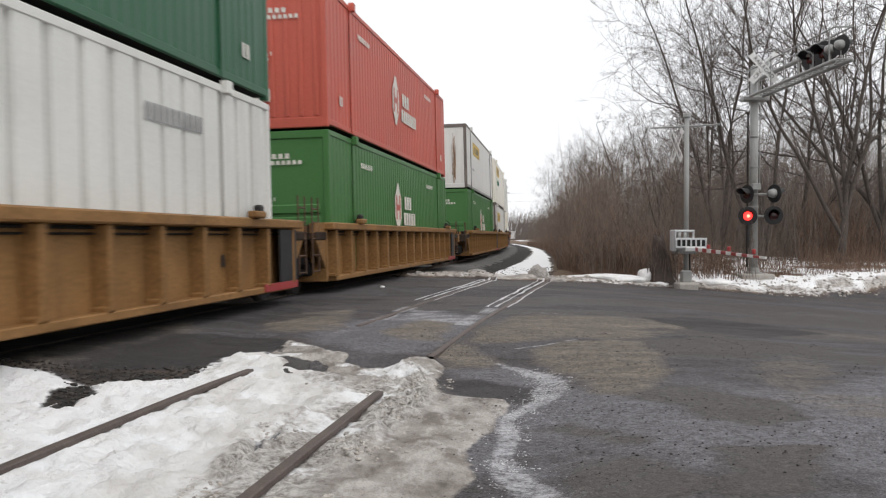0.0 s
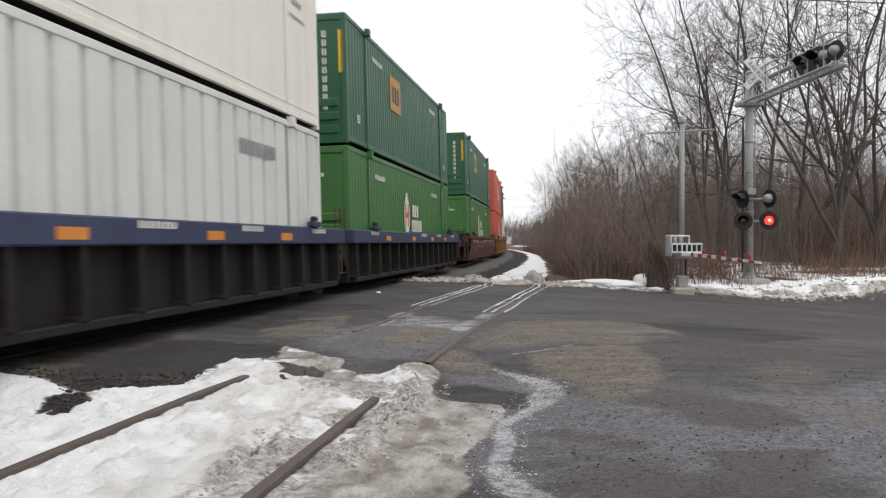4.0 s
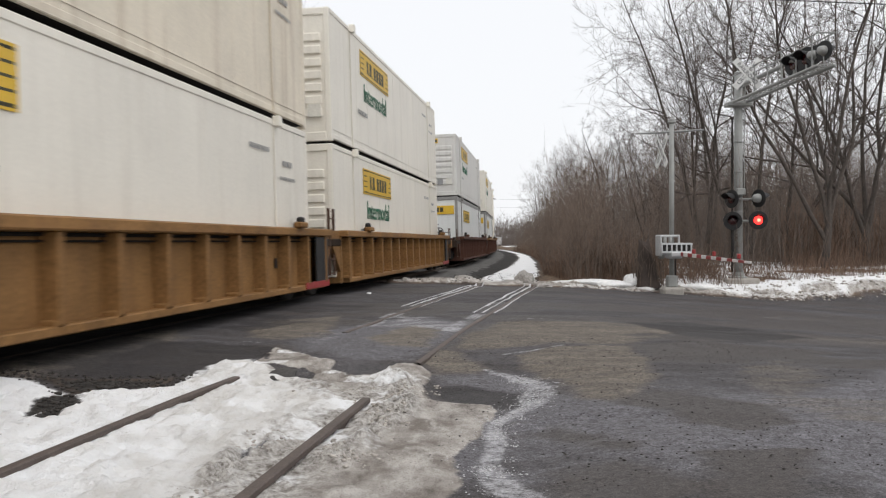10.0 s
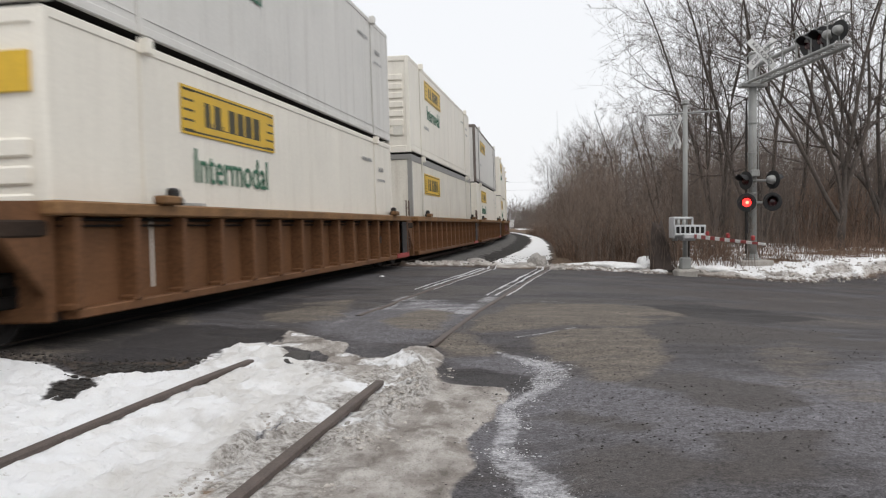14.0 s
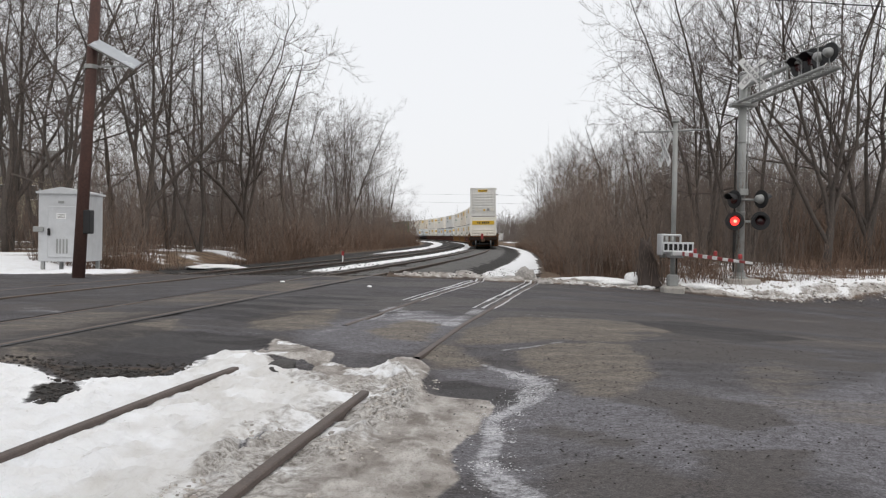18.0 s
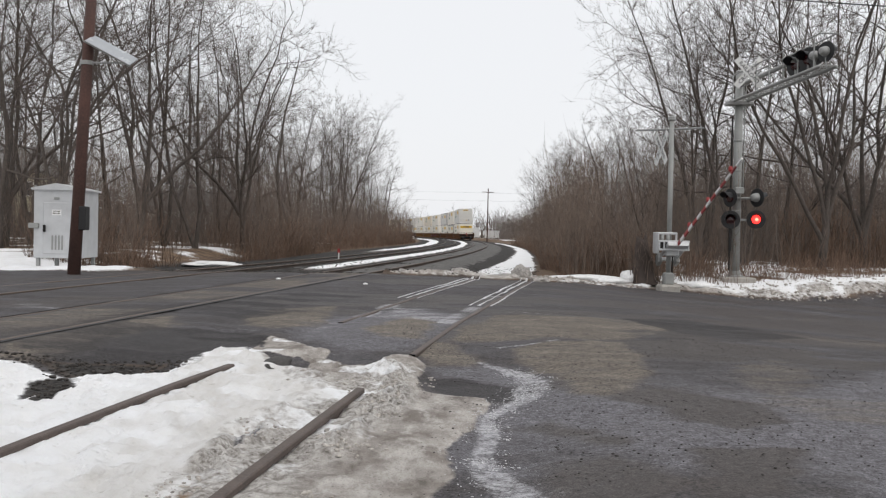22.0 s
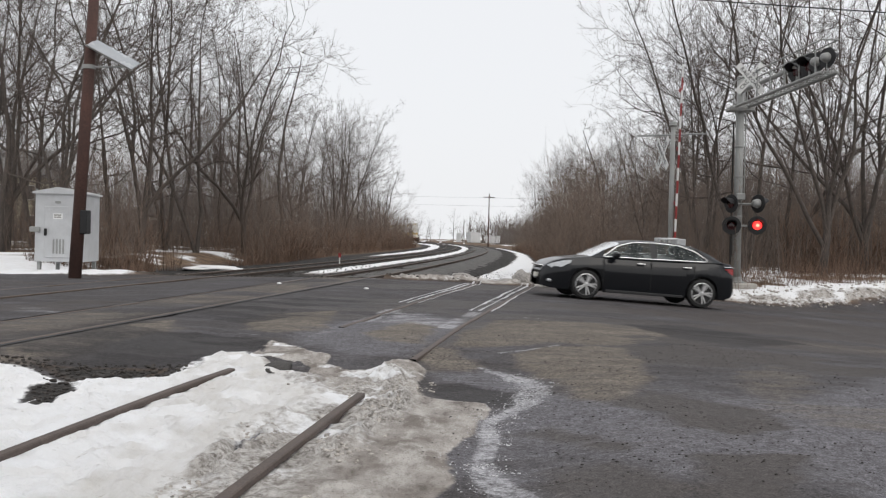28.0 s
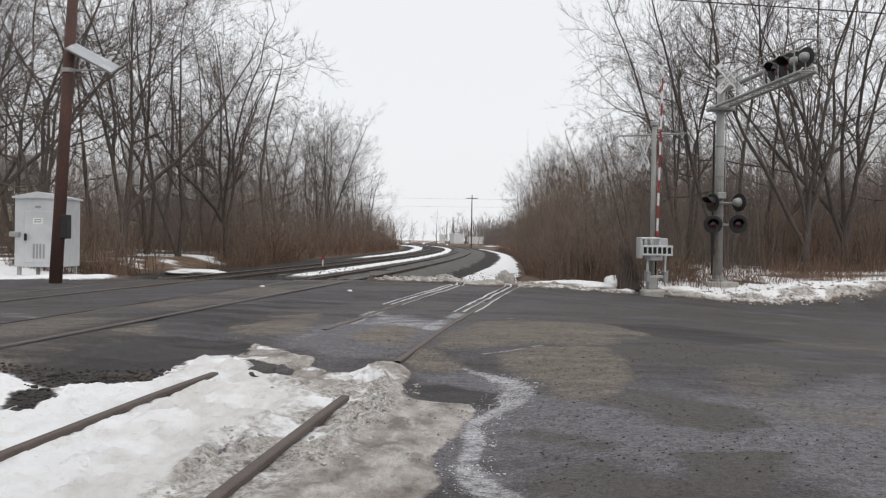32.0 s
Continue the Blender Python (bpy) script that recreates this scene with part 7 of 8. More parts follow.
# ---- the car ----
CAR_PAINT = bpy.data.materials.new("dark_grey_car_paint")
CAR_PAINT.use_nodes = True
_b = CAR_PAINT.node_tree.nodes["Principled BSDF"]
_b.inputs["Base Color"].default_value = (0.0055, 0.0065, 0.0085, 1)
_b.inputs["Metallic"].default_value = 0.0
_b.inputs["Roughness"].default_value = 0.30
_b.inputs["Specular IOR Level"].default_value = 0.15
_b.inputs["Coat Weight"].default_value = 0.6
_b.inputs["Coat Roughness"].default_value = 0.03
CHROME = mat("chrome_trim", (0.75, 0.75, 0.75), 0.2, 0.9, 0.05, 4, 40, 0)
TYRE = mat("black_tyre", (0.018, 0.018, 0.018), 0.85, 0, 0.2, 5, 50)
RIM = mat("silver_alloy", (0.55, 0.55, 0.55), 0.35, 0.7, 0.1, 5, 50, 0)
CAR_GLASS = bpy.data.materials.new("tinted_car_glass")
CAR_GLASS.use_nodes = True
_b = CAR_GLASS.node_tree.nodes["Principled BSDF"]
_b.inputs["Base Color"].default_value = (0.50, 0.56, 0.56, 1)
_b.inputs["Roughness"].default_value = 0.02
_b.inputs["IOR"].default_value = 1.15
_b.inputs["Transmission Weight"].default_value = 0.92
SEAT = mat("dark_seat_cloth", (0.03, 0.03, 0.032), 0.9, 0, 0.2, 6, 40)
HEAD = mat("clear_headlamp", (0.62, 0.64, 0.66), 0.12, 0.2, 0.2, 8, 40, 0)
TAIL = mat("red_tail_lamp", (0.28, 0.012, 0.014), 0.2, 0, 0.1, 8, 40, 0)
WB, TRK, RW = 1.3425, 0.775, 0.327


def car_top(x):
    return float(np.interp(x, [-2.18, -2.14, -2.05, -1.72, -1.2, 0.0, 1.0, 1.3, 1.85, 2.12, 2.24, 2.31], [0.55, 0.92, 1.03, 1.04, 1.01, 0.97, 0.96, 0.945, 0.86, 0.77, 0.68, 0.55]))


def car_half(x):
    return float(np.interp(x, [-2.18, -2.09, -1.8, -1.3, 0, 1.3, 1.8, 2.1, 2.25, 2.31], [0.62, 0.76, 0.86, 0.895, 0.90, 0.895, 0.85, 0.76, 0.63, 0.48]))


def build_car():
    c = thing("car", "dark grey four-door sedan with chrome window trim", "car")
    xs = np.unique(np.round(np.concatenate([np.linspace(-2.18, 2.31, 60), WB + 0.385 * np.cos(np.linspace(0, math.pi, 17)), -WB + 0.385 * np.cos(np.linspace(0, math.pi, 17))]), 4))
    for sg in (-1, 1):
        rows = []
        for x in xs:
            lo = float(np.interp(x, [-2.18, -2.05, -1.7, 1.7, 2.2, 2.31], [0.38, 0.26, 0.2, 0.18, 0.2, 0.26]))
            for xw in (-WB, WB):
                if abs(x - xw) < 0.384:
                    lo = max(lo, RW + math.sqrt(max(0.0, 0.385 ** 2 - (x - xw) ** 2)))
            w, tp = car_half(x), car_top(x)
            row = []
            for u in (0, 0.18, 0.36, 0.52, 0.66, 0.78, 0.88, 0.95, 1.0):
                z = lo + (tp - lo) * u
                v = (z - 0.2) / max(0.3, tp - 0.2)
                yy = w * (0.955 + 0.05 * math.sin(math.pi * min(1, max(0, v)) * 0.85)) - 0.055 * max(0, v - 0.75) / 0.25
                if abs(v - 0.70) < 0.06:
                    yy += 0.006
                row.append((x, sg * yy, z))
            for k in (0.8, 0.5, 0.0):
                row.append((x, sg * w * 0.94 * k, tp + 0.035 * (1 - k * k) * (1 if -2.04 < x < 2.1 else 0.3)))
            rows.append(row)
        g = Geo().sheet(rows if sg > 0 else [r[::-1] for r in rows])
        part("body_side", g, CAR_PAINT, c, "", True)
    part("underbody", Geo().box(-2.02, 2.15, -0.72, 0.72, 0.2, 0.78, 0.05), BLACK, c)
    for x, y in ((0.25, 0.36), (0.25, -0.36), (-0.75, 0.38), (-0.75, -0.38)):
        st = part("seat", Geo().box(x - 0.28, x - 0.10, y - 0.24, y + 0.24, 0.55, 1.08, 0.06), SEAT, c, "dark cloth seat")
        part("headrest", Geo().box(x - 0.28, x - 0.18, y - 0.12, y + 0.12, 1.11, 1.26, 0.04), SEAT, st)
    part("dashboard", Geo().box(0.72, 1.15, -0.72, 0.72, 0.78, 0.98, 0.05), SEAT, c)
    # cabin
    sect = [(-1.86, 0.0, 0.70), (-1.52, 0.20, 0.68), (-1.15, 0.345, 0.655), (-0.7, 0.40, 0.63), (-0.2, 0.425, 0.62), (0.25, 0.41, 0.62), (0.6, 0.35, 0.64), (0.95, 0.185, 0.68), (1.28, 0.0, 0.74)]
    rows_r = []
    for x, hh, wt in sect:
        bz = car_top(x) + 0.0
        wb_ = 0.83
        r = []
        for k in np.linspace(-1, 1, 13):
            a = abs(k)
            if a > 0.62:
                f = (a - 0.62) / 0.38
                yy = wt + (wb_ - wt) * f
                zz = bz + hh * (1 - f ** 1.15)
            else:
                yy = wt * a / 0.62
                zz = bz + hh + 0.03 * (1 - (a / 0.62) ** 2) * min(1, hh * 3)
            r.append((x, math.copysign(yy, k), zz))
        rows_r.append(r)
    part("roof", Geo().sheet([r[2:11] for r in rows_r[2:7]]), CAR_PAINT, c, "", True)
    part("windscreen", Geo().sheet([r[2:11] for r in rows_r[6:9]]), CAR_GLASS, c, "sloping windscreen", True)
    part("rear_window", Geo().sheet([r[3:10] for r in rows_r[0:3]]), CAR_GLASS, c, "sloping rear window", True)
    for a, b in ((0, 4), (9, 13)):
        part("rear_pillar", Geo().sheet([r[a:b] for r in rows_r[0:3]]), CAR_PAINT, c, "", True)
    for a, b in ((0, 3), (10, 13)):
        part("front_pillar", Geo().sheet([r[a:b] for r in rows_r[7:9]]), CAR_PAINT, c, "", True)
    for sg in (-1, 1):
        def sp(x, f):
            hh, wt = np.interp(x, [s_[0] for s_ in sect], [s_[1] for s_ in sect]), np.interp(x, [s_[0] for s_ in sect], [s_[2] for s_ in sect])
            return (x, sg * (wt + (0.83 - wt) * f + 0.012), car_top(x) + hh * (1 - f ** 1.15) + 0.004)
        xw = np.linspace(-1.42, 0.98, 25)
        top_f = lambda x: float(np.interp(x, [-1.42, -1.2, -0.8, 0.3, 0.7, 0.98], [0.80, 0.42, 0.16, 0.14, 0.3, 0.86]))
        for nm, a, b in (("side_window", 0, 12), ("side_window", 13, 24)):
            seg = xw[a:b + 1]
            rows = [[sp(x, top_f(x) + (0.92 - top_f(x)) * u) for x in seg] for u in (0, 0.5, 1)]
            part(nm, Geo().sheet(rows), CAR_GLASS, c, "dark tinted side window", True)
        loop = [sp(x, top_f(x) - 0.03) for x in xw] + [sp(x, 0.955) for x in xw[::-1]]
        loop = [(p[0], p[1] + sg * 0.008, p[2]) for p in loop]
        part("window_trim", Geo().tube(loop + loop[:1], [0.017] * (len(loop) + 1), 6), CHROME, c, "bright chrome window trim", True)
        part("pillar", Geo().sheet([[(p[0], p[1] + sg * 0.006, p[2]) for p in (sp(x, top_f(x)), sp(x, 0.5), sp(x, 0.93))] for x in (xw[12] - 0.03, xw[13] + 0.01)]), BLACK, c)
        mir = part("mirror", Geo().box(0.66, 0.83, -0.1, 0.1, 0.97, 1.10, 0.04, Matrix.Translation((0, sg * 0.98, 0))), CAR_PAINT, c, "door mirror")
        part("mirror_stalk", Geo().box(0.7, 0.78, min(sg * 0.84, sg * 0.9), max(sg * 0.84, sg * 0.9), 0.98, 1.03, 0.01), BLACK, mir)
        for x in (-0.95, 0.12):
            part("door_handle", Geo().box(x - 0.1, x + 0.1, min(sg * 0.895, sg * 0.935), max(sg * 0.895, sg * 0.935), 0.86, 0.89, 0.01), CHROME, c, "chrome door handle")
        for x in (-1.12, -0.12, 0.98):
            part("door_seam", Geo().box(x - 0.004, x + 0.004, min(sg * 0.88, sg * 0.908), max(sg * 0.88, sg * 0.908), 0.32, 0.94, 0), BLACK, c)
        part("sill_trim", Geo().box(-0.9, 0.9, min(sg * 0.86, sg * 0.90), max(sg * 0.86, sg * 0.90), 0.19, 0.25, 0.01), BLACK, c)
        hl = Geo().sheet([[(x, sg * (car_half(x) * k + 0.012), z) for x, k, z in row] for row in
                          [((1.70, 0.985, 0.845), (1.9, 0.98, 0.815), (2.1, 0.96, 0.755), (2.20, 0.9, 0.69)), ((1.74, 0.99, 0.78), (1.9, 0.99, 0.68), (2.12, 0.97, 0.615), (2.24, 0.9, 0.585))]])
        part("headlamp", hl, HEAD, c, "clear swept headlamp", True)
        part("fog_lamp", Geo().box(2.08, 2.2, min(sg * 0.62, sg * 0.74), max(sg * 0.62, sg * 0.74), 0.33, 0.39, 0.02), HEAD, c)
        tl = Geo().sheet([[(x, sg * (car_half(x) * k + 0.014), z) for x, k, z in row] for row in
                          [((-2.15, 0.93, 0.93), (-2.05, 0.97, 0.935), (-1.86, 0.985, 0.92)), ((-2.175, 0.95, 0.78), (-2.07, 0.985, 0.79), (-1.94, 0.99, 0.86))]])
        part("tail_lamp", tl, TAIL, c, "red tail lamp", True)
        part("tail_trim", Geo().tube([(-2.15, sg * 0.69, 0.955), (-2.03, sg * 0.79, 0.965), (-1.84, sg * 0.845, 0.955)], [0.012] * 3, 6), CHROME, c)
    part("grille", Geo().box(2.18, 2.285, -0.32, 0.32, 0.42, 0.66, 0.03), BLACK, c, "dark grille")
    part("grille_trim", Geo().box(2.22, 2.30, -0.36, 0.36, 0.655, 0.685, 0.01), CHROME, c)
    part("number_plate", Geo().box(2.28, 2.33, -0.16, 0.16, 0.40, 0.50, 0.005), PALE_INK, c)
    part("number_plate", Geo().box(-2.205, -2.16, -0.15, 0.15, 0.70, 0.80, 0.005), GREY_INK, c)
    wheels = []
    for x in (WB, -WB):
        for sg in (-1, 1):
            wh = part("wheel", Geo().lathe([(0.20, sg * 0.09), (0.29, sg * 0.105), (0.318, sg * 0.09), (RW, sg * 0.05), (RW, -sg * 0.07), (0.31, -sg * 0.10), (0.2, -sg * 0.10)], 32, 'y'), TYRE, c, "black tyre on a silver alloy wheel", True, Matrix.Translation((x, sg * TRK, RW)))
            part("rim", Geo().lathe([(0.228, sg * 0.112), (0.245, sg * 0.108), (0.245, sg * 0.06), (0.228, sg * 0.05)], 32, 'y', (0, 0, 0), False), RIM, wh, "", True)
            part("rim_well", Geo().lathe([(0.02, sg * 0.045), (0.23, sg * 0.05)], 24, 'y'), BLACK, wh)
            part("hub", Geo().lathe([(0.06, sg * 0.06), (0.055, sg * 0.105), (0.03, sg * 0.115)], 16, 'y'), RIM, wh)
            for k in range(10):
                a = 2 * math.pi * (k // 2) / 5 + (0.16 if k % 2 else -0.16)
                part("spoke", Geo().box(0.04, 0.235, -0.014, 0.014, -0.018, 0.018, 0.005, Matrix.Translation((0, sg * 0.095, 0)) @ Matrix.Rotation(a, 4, 'Y')), RIM, wh)
            wheels.append((wh, x, sg * TRK))
    return c, wheels


CAR, CAR_WHEELS = build_car()

# ---- trees and brush ----
def bare_tree(seed, height, spread=0.5, lean=0.0, low=0.25, twigs=True):
    """Trunk, limbs and twigs of a leafless tree, as three meshes."""
    r = random.Random(seed)
    trunk, limbs, fine = Geo(), Geo(), Geo()

    def grow(g, p, d, length, rad, segs, sides, bend, up):
        pts, dirs = [p], [d]
        for _ in range(segs):
            d = (d + Vector((r.gauss(0, bend), r.gauss(0, bend), r.gauss(0, bend) + up))).normalized()
            p = p + d * (length / segs)
            pts.append(p); dirs.append(d)
        radii = [max(0.004, rad * (1 - 0.85 * i / segs)) for i in range(segs + 1)]
        g.tube(pts, radii, sides, cap=False)
        return pts, dirs, radii

    def side(d, ang):
        a = d.orthogonal().normalized()
        a.rotate(Matrix.Rotation(r.uniform(0, 2 * math.pi), 3, d))
        return (d * math.cos(ang) + a * math.sin(ang)).normalized()

    def twig(p, d, ln, rad):
        a = d.orthogonal().normalized() * rad
        b = d.cross(a)
        tip = p + d * ln + Vector((r.gauss(0, 0.05), r.gauss(0, 0.05), 0.12)) * ln
        fine.add([tuple(p + a), tuple(p - a * 0.5 + b * 0.87), tuple(p - a * 0.5 - b * 0.87), tuple(tip)], [(0, 1, 3), (1, 2, 3), (2, 0, 3)])

    def spike(p, d, ln, rad):
        a = d.orthogonal().normalized() * rad
        b = d.cross(a)
        mid = p + d * ln * 0.5 + Vector((r.gauss(0, 0.06), r.gauss(0, 0.06), r.gauss(0, 0.06))) * ln
        tip = p + d * ln + Vector((0, 0, 0.12 * ln))
        fine.add([tuple(p + a), tuple(p - a * 0.5 + b * 0.87), tuple(p - a * 0.5 - b * 0.87), tuple(mid + a * 0.6), tuple(mid - a * 0.3 + b * 0.5), tuple(mid - a * 0.3 - b * 0.5), tuple(tip)],
                 [(0, 1, 4, 3), (1, 2, 5, 4), (2, 0, 3, 5), (3, 4, 6), (4, 5, 6), (5, 3, 6)])

    rad0 = height * 0.0105
    stems = r.choice((1, 1, 2, 2))
    for st in range(stems):
        az = 2 * math.pi * (st + r.random() * 0.4) / stems
        tilt = 0.0 if stems == 1 else r.uniform(0.08, 0.26)
        d0 = Vector((lean + r.gauss(0, 0.05) + math.cos(az) * tilt, r.gauss(0, 0.06) + math.sin(az) * tilt, 1)).normalized()
        pts, dirs, radii = grow(trunk, Vector((0, 0, -0.15)), d0, height * r.uniform(0.78, 0.95), rad0 * (1.0 if stems == 1 else 0.72), 12, 8, 0.075, 0.03)
        n1 = r.randint(10, 14) if stems < 3 else r.randint(8, 10)
        for i in range(n1):
            u = low + (1 - low) * (i + r.random()) / n1
            k = min(int(u * 12), 11)
            f = u * 12 - k
            p = pts[k].lerp(pts[k + 1], f)
            ln = height * r.uniform(0.24, 0.46) * (1.15 - 0.75 * u)
            a1, b1, c1 = grow(limbs, p, side(dirs[k], r.uniform(0.55, 1.15) * (0.7 + spread)), ln, max(0.017, radii[k] * 0.45), 6, 5, 0.19, 0.07)
            for j in range(r.randint(6, 8)):
                q = min(1 + int(r.random() * 5.99), 6)
                a2, b2, c2 = grow(limbs, a1[q], side(b1[q], r.uniform(0.4, 0.95)), ln * r.uniform(0.28, 0.5), max(0.010, c1[q] * 0.55), 4, 4, 0.20, 0.06)
                for m in range(r.randint(3, 5)):
                    q2 = r.randint(1, 4)
                    dd = side(b2[q2], r.uniform(0.3, 0.95))
                    l3 = ln * r.uniform(0.13, 0.27)
                    spike(a2[q2], dd, l3, 0.0062)
                    if twigs:
                        for w in range(3):
                            twig(a2[q2] + dd * l3 * r.uniform(0.2, 0.9), side(dd, r.uniform(0.4, 0.9)), l3 * r.uniform(0.4, 0.8), 0.0048)
    return trunk.mesh("trunk", BARK, True), limbs.mesh("bough", BARK, True), fine.mesh("crown", TWIG)


def forked_tree(seed, height):
    """An old leafless tree that forks low into several long crooked leaders."""
    r = random.Random(seed)
    trunk, limbs, fine = Geo(), Geo(), Geo()

    def grow(g, p, d, length, rad, segs, sides, bend, up, end=0.15):
        pts, dirs = [p], [d]
        for _ in range(segs):
            d = (d + Vector((r.gauss(0, bend), r.gauss(0, bend), r.gauss(0, bend) + up))).normalized()
            p = p + d * (length / segs)
            pts.append(p); dirs.append(d)
        radii = [max(0.005, rad * (1 - (1 - end) * i / segs)) for i in range(segs + 1)]
        g.tube(pts, radii, sides, cap=False)
        return pts, dirs, radii

    def side(d, ang):
        a = d.orthogonal().normalized()
        a.rotate(Matrix.Rotation(r.uniform(0, 2 * math.pi), 3, d))
        return (d * math.cos(ang) + a * math.sin(ang)).normalized()

    def twig(p, d, ln, rad):
        a = d.orthogonal().normalized() * rad
        b = d.cross(a)
        tip = p + d * ln + Vector((0, 0, 0.15)) * ln
        fine.add([tuple(p + a), tuple(p - a * 0.5 + b * 0.87), tuple(p - a * 0.5 - b * 0.87), tuple(tip)], [(0, 1, 3), (1, 2, 3), (2, 0, 3)])
    base, bd, br = grow(trunk, Vector((0, 0, -0.2)), Vector((r.gauss(0, 0.1), 0, 1)).normalized(), height * 0.13, height * 0.0115, 3, 10, 0.03, 0.0, 0.8)
    n0 = 5
    for i in range(n0):
        az = (i + r.uniform(-0.25, 0.25)) * 2 * math.pi / n0
        tilt = r.uniform(0.14, 0.55)
        d = Vector((math.cos(az) * math.sin(tilt), 0.6 * math.sin(az) * math.sin(tilt), math.cos(tilt))).normalized()
        p1, d1, r1 = grow(trunk, base[-1 - (i % 2)], d, height * r.uniform(0.65, 0.9), height * 0.0066, 9, 7, 0.13, 0.06)
        for j in range(9):
            k = min(8, 2 + int(j * 0.75))
            ln = height * r.uniform(0.16, 0.36)
            p2, d2, r2 = grow(limbs, p1[k].lerp(p1[k + 1], r.random()), side(d1[k], r.uniform(0.5, 1.0)), ln, max(0.016, r1[k] * 0.5), 5, 5, 0.16, 0.06)
            for m in range(5):
                q = r.randint(1, 5)
                p3, d3, r3 = grow(limbs, p2[q], side(d2[q], r.uniform(0.4, 1.0)), ln * r.uniform(0.3, 0.5), max(0.009, r2[q] * 0.55), 3, 4, 0.2, 0.05)
                for w in range(7):
                    q3 = r.randint(0, 3)
                    dd = side(d3[q3], r.uniform(0.3, 1.0))
                    l3 = ln * r.uniform(0.12, 0.28)
                    twig(p3[q3], dd, l3, 0.008)
                    twig(p3[q3] + dd * l3 * 0.5, side(dd, 0.7), l3 * 0.6, 0.006)
    t = thing("tree", "old leafless tree forked low into crooked dark limbs", "tree", "bare trees along the railway")
    for nm, me in zip(("trunk", "bough", "crown"), (trunk.mesh("trunk", BARK, True), limbs.mesh("bough", BARK, True), fine.mesh("crown", TWIG))):
        part(nm, me, None, t)
    return t


def tree_kind(seed, height, spread, lean, low, twigs, label):
    t = thing("tree", label, "tree", "bare trees along the railway")
    for nm, me in zip(("trunk", "bough", "crown"), bare_tree(seed, height, spread, lean, low, twigs)):
        part(nm, me, None, t)
    return t


TREE_KINDS = [tree_kind(11, 15, 0.5, 0.03, 0.30, True, "tall leafless grey-brown tree in winter"),
              tree_kind(12, 13, 0.7, -0.05, 0.22, True, "leafless tree with spreading limbs and fine twigs"),
              tree_kind(13, 16, 0.4, 0.02, 0.35, True, "slim tall leafless tree with upright limbs"),
              tree_kind(14, 12.5, 0.9, 0.42, 0.12, True, "leaning leafless tree with low crooked limbs"),
              tree_kind(15, 14, 0.6, 0.0, 0.25, True, "leafless grey tree with a dense crown of twigs")]
TREE_KINDS.append(forked_tree(31, 13.5))
TREE_KINDS.append(forked_tree(32, 15.0))
FAR_KINDS = [tree_kind(21, 14, 0.5, 0.0, 0.2, False, "distant leafless tree in a thin wood"),
             tree_kind(22, 12, 0.7, 0.03, 0.15, False, "distant leafless tree with a round crown")]
_used = set()


def plant(k, x, y, size=1.0, turn=None, far=False):
    kinds = FAR_KINDS if far else TREE_KINDS
    k %= len(kinds)
    z = float(ground_z(x, y)) - 0.02
    m = Matrix.Translation((x, y, z)) @ Matrix.Rotation(random.uniform(0, 6.28) if turn is None else turn, 4, 'Z')
    if (far, k) not in _used:
        _used.add((far, k))
        t = kinds[k]
        t.matrix_basis = m @ Matrix.Diagonal((size, size, size, 1))
    else:
        t = copy_thing(kinds[k], m)
        t.scale = (size,) * 3
    return t


rt = random.Random(77)
# right wood: from beside the gate back along the line
RIGHT_TREES = [(9.8, 35.5, 2, 0.6, 0.3), (11.2, 34.6, 0, 0.85, 2.2), (10.4, 37.5, 0, 0.9, 1.0), (13.2, 32.6, 5, 1.0, 0.2), (15.6, 34.6, 6, 0.95, 2.4), (17.5, 33.6, 3, 1.0, 0.1),
               (11.6, 42.5, 2, 0.75, 0.9), (10.2, 46.0, 0, 0.5, 2.2), (20.5, 38.0, 4, 1.0, 0.7), (12.0, 37.0, 4, 0.95, 1.7), (14.6, 40.0, 1, 1.0, 2.6), (17.8, 43.0, 0, 1.0, 0.2)]
for x, y, k, sz, tn in RIGHT_TREES:
    plant(k, x, y, sz, tn)
for i in range(30):
    y = 45 + 115 * (i / 30) + rt.uniform(-2, 2)
    out = rt.expovariate(1 / 5.0)
    edge_x = float(np.interp(y, _y, _x)) + 5.6
    plant(rt.randrange(5), edge_x + out, y, min(1.0, max(0.3, (3.5 + 0.035 * y + 1.0 * out) / 14 * rt.uniform(0.8, 1.1))))
for i in range(7):
    y = rt.uniform(46, 80)
    plant(rt.randrange(2), 16 + rt.uniform(0, 30) + (y - 38) * 0.3, y, rt.uniform(0.8, 1.1), far=True)
# left wood
LEFT_TREES = [(-15.2, 36.5, 5, 1.0), (-13.0, 39.5, 6, 1.0), (-18.5, 39.0, 6, 1.1), (-21.5, 41.0, 2, 1.0), (-10.4, 48.0, 6, 0.95), (-23.0, 36.5, 5, 1.0), (-18.0, 50.0, 1, 1.1),
              (-16.6, 42.0, 4, 1.1), (-11.8, 44.0, 1, 1.05), (-20.0, 45.0, 0, 1.1), (-25.5, 43.0, 4, 1.15), (-14.2, 47.0, 2, 1.0), (-23.5, 48.0, 1, 1.2), (-27.0, 39.5, 0, 1.05), (-17.2, 36.0, 4, 0.9)]
for x, y, k, sz in LEFT_TREES:
    plant(k, x, y, sz)
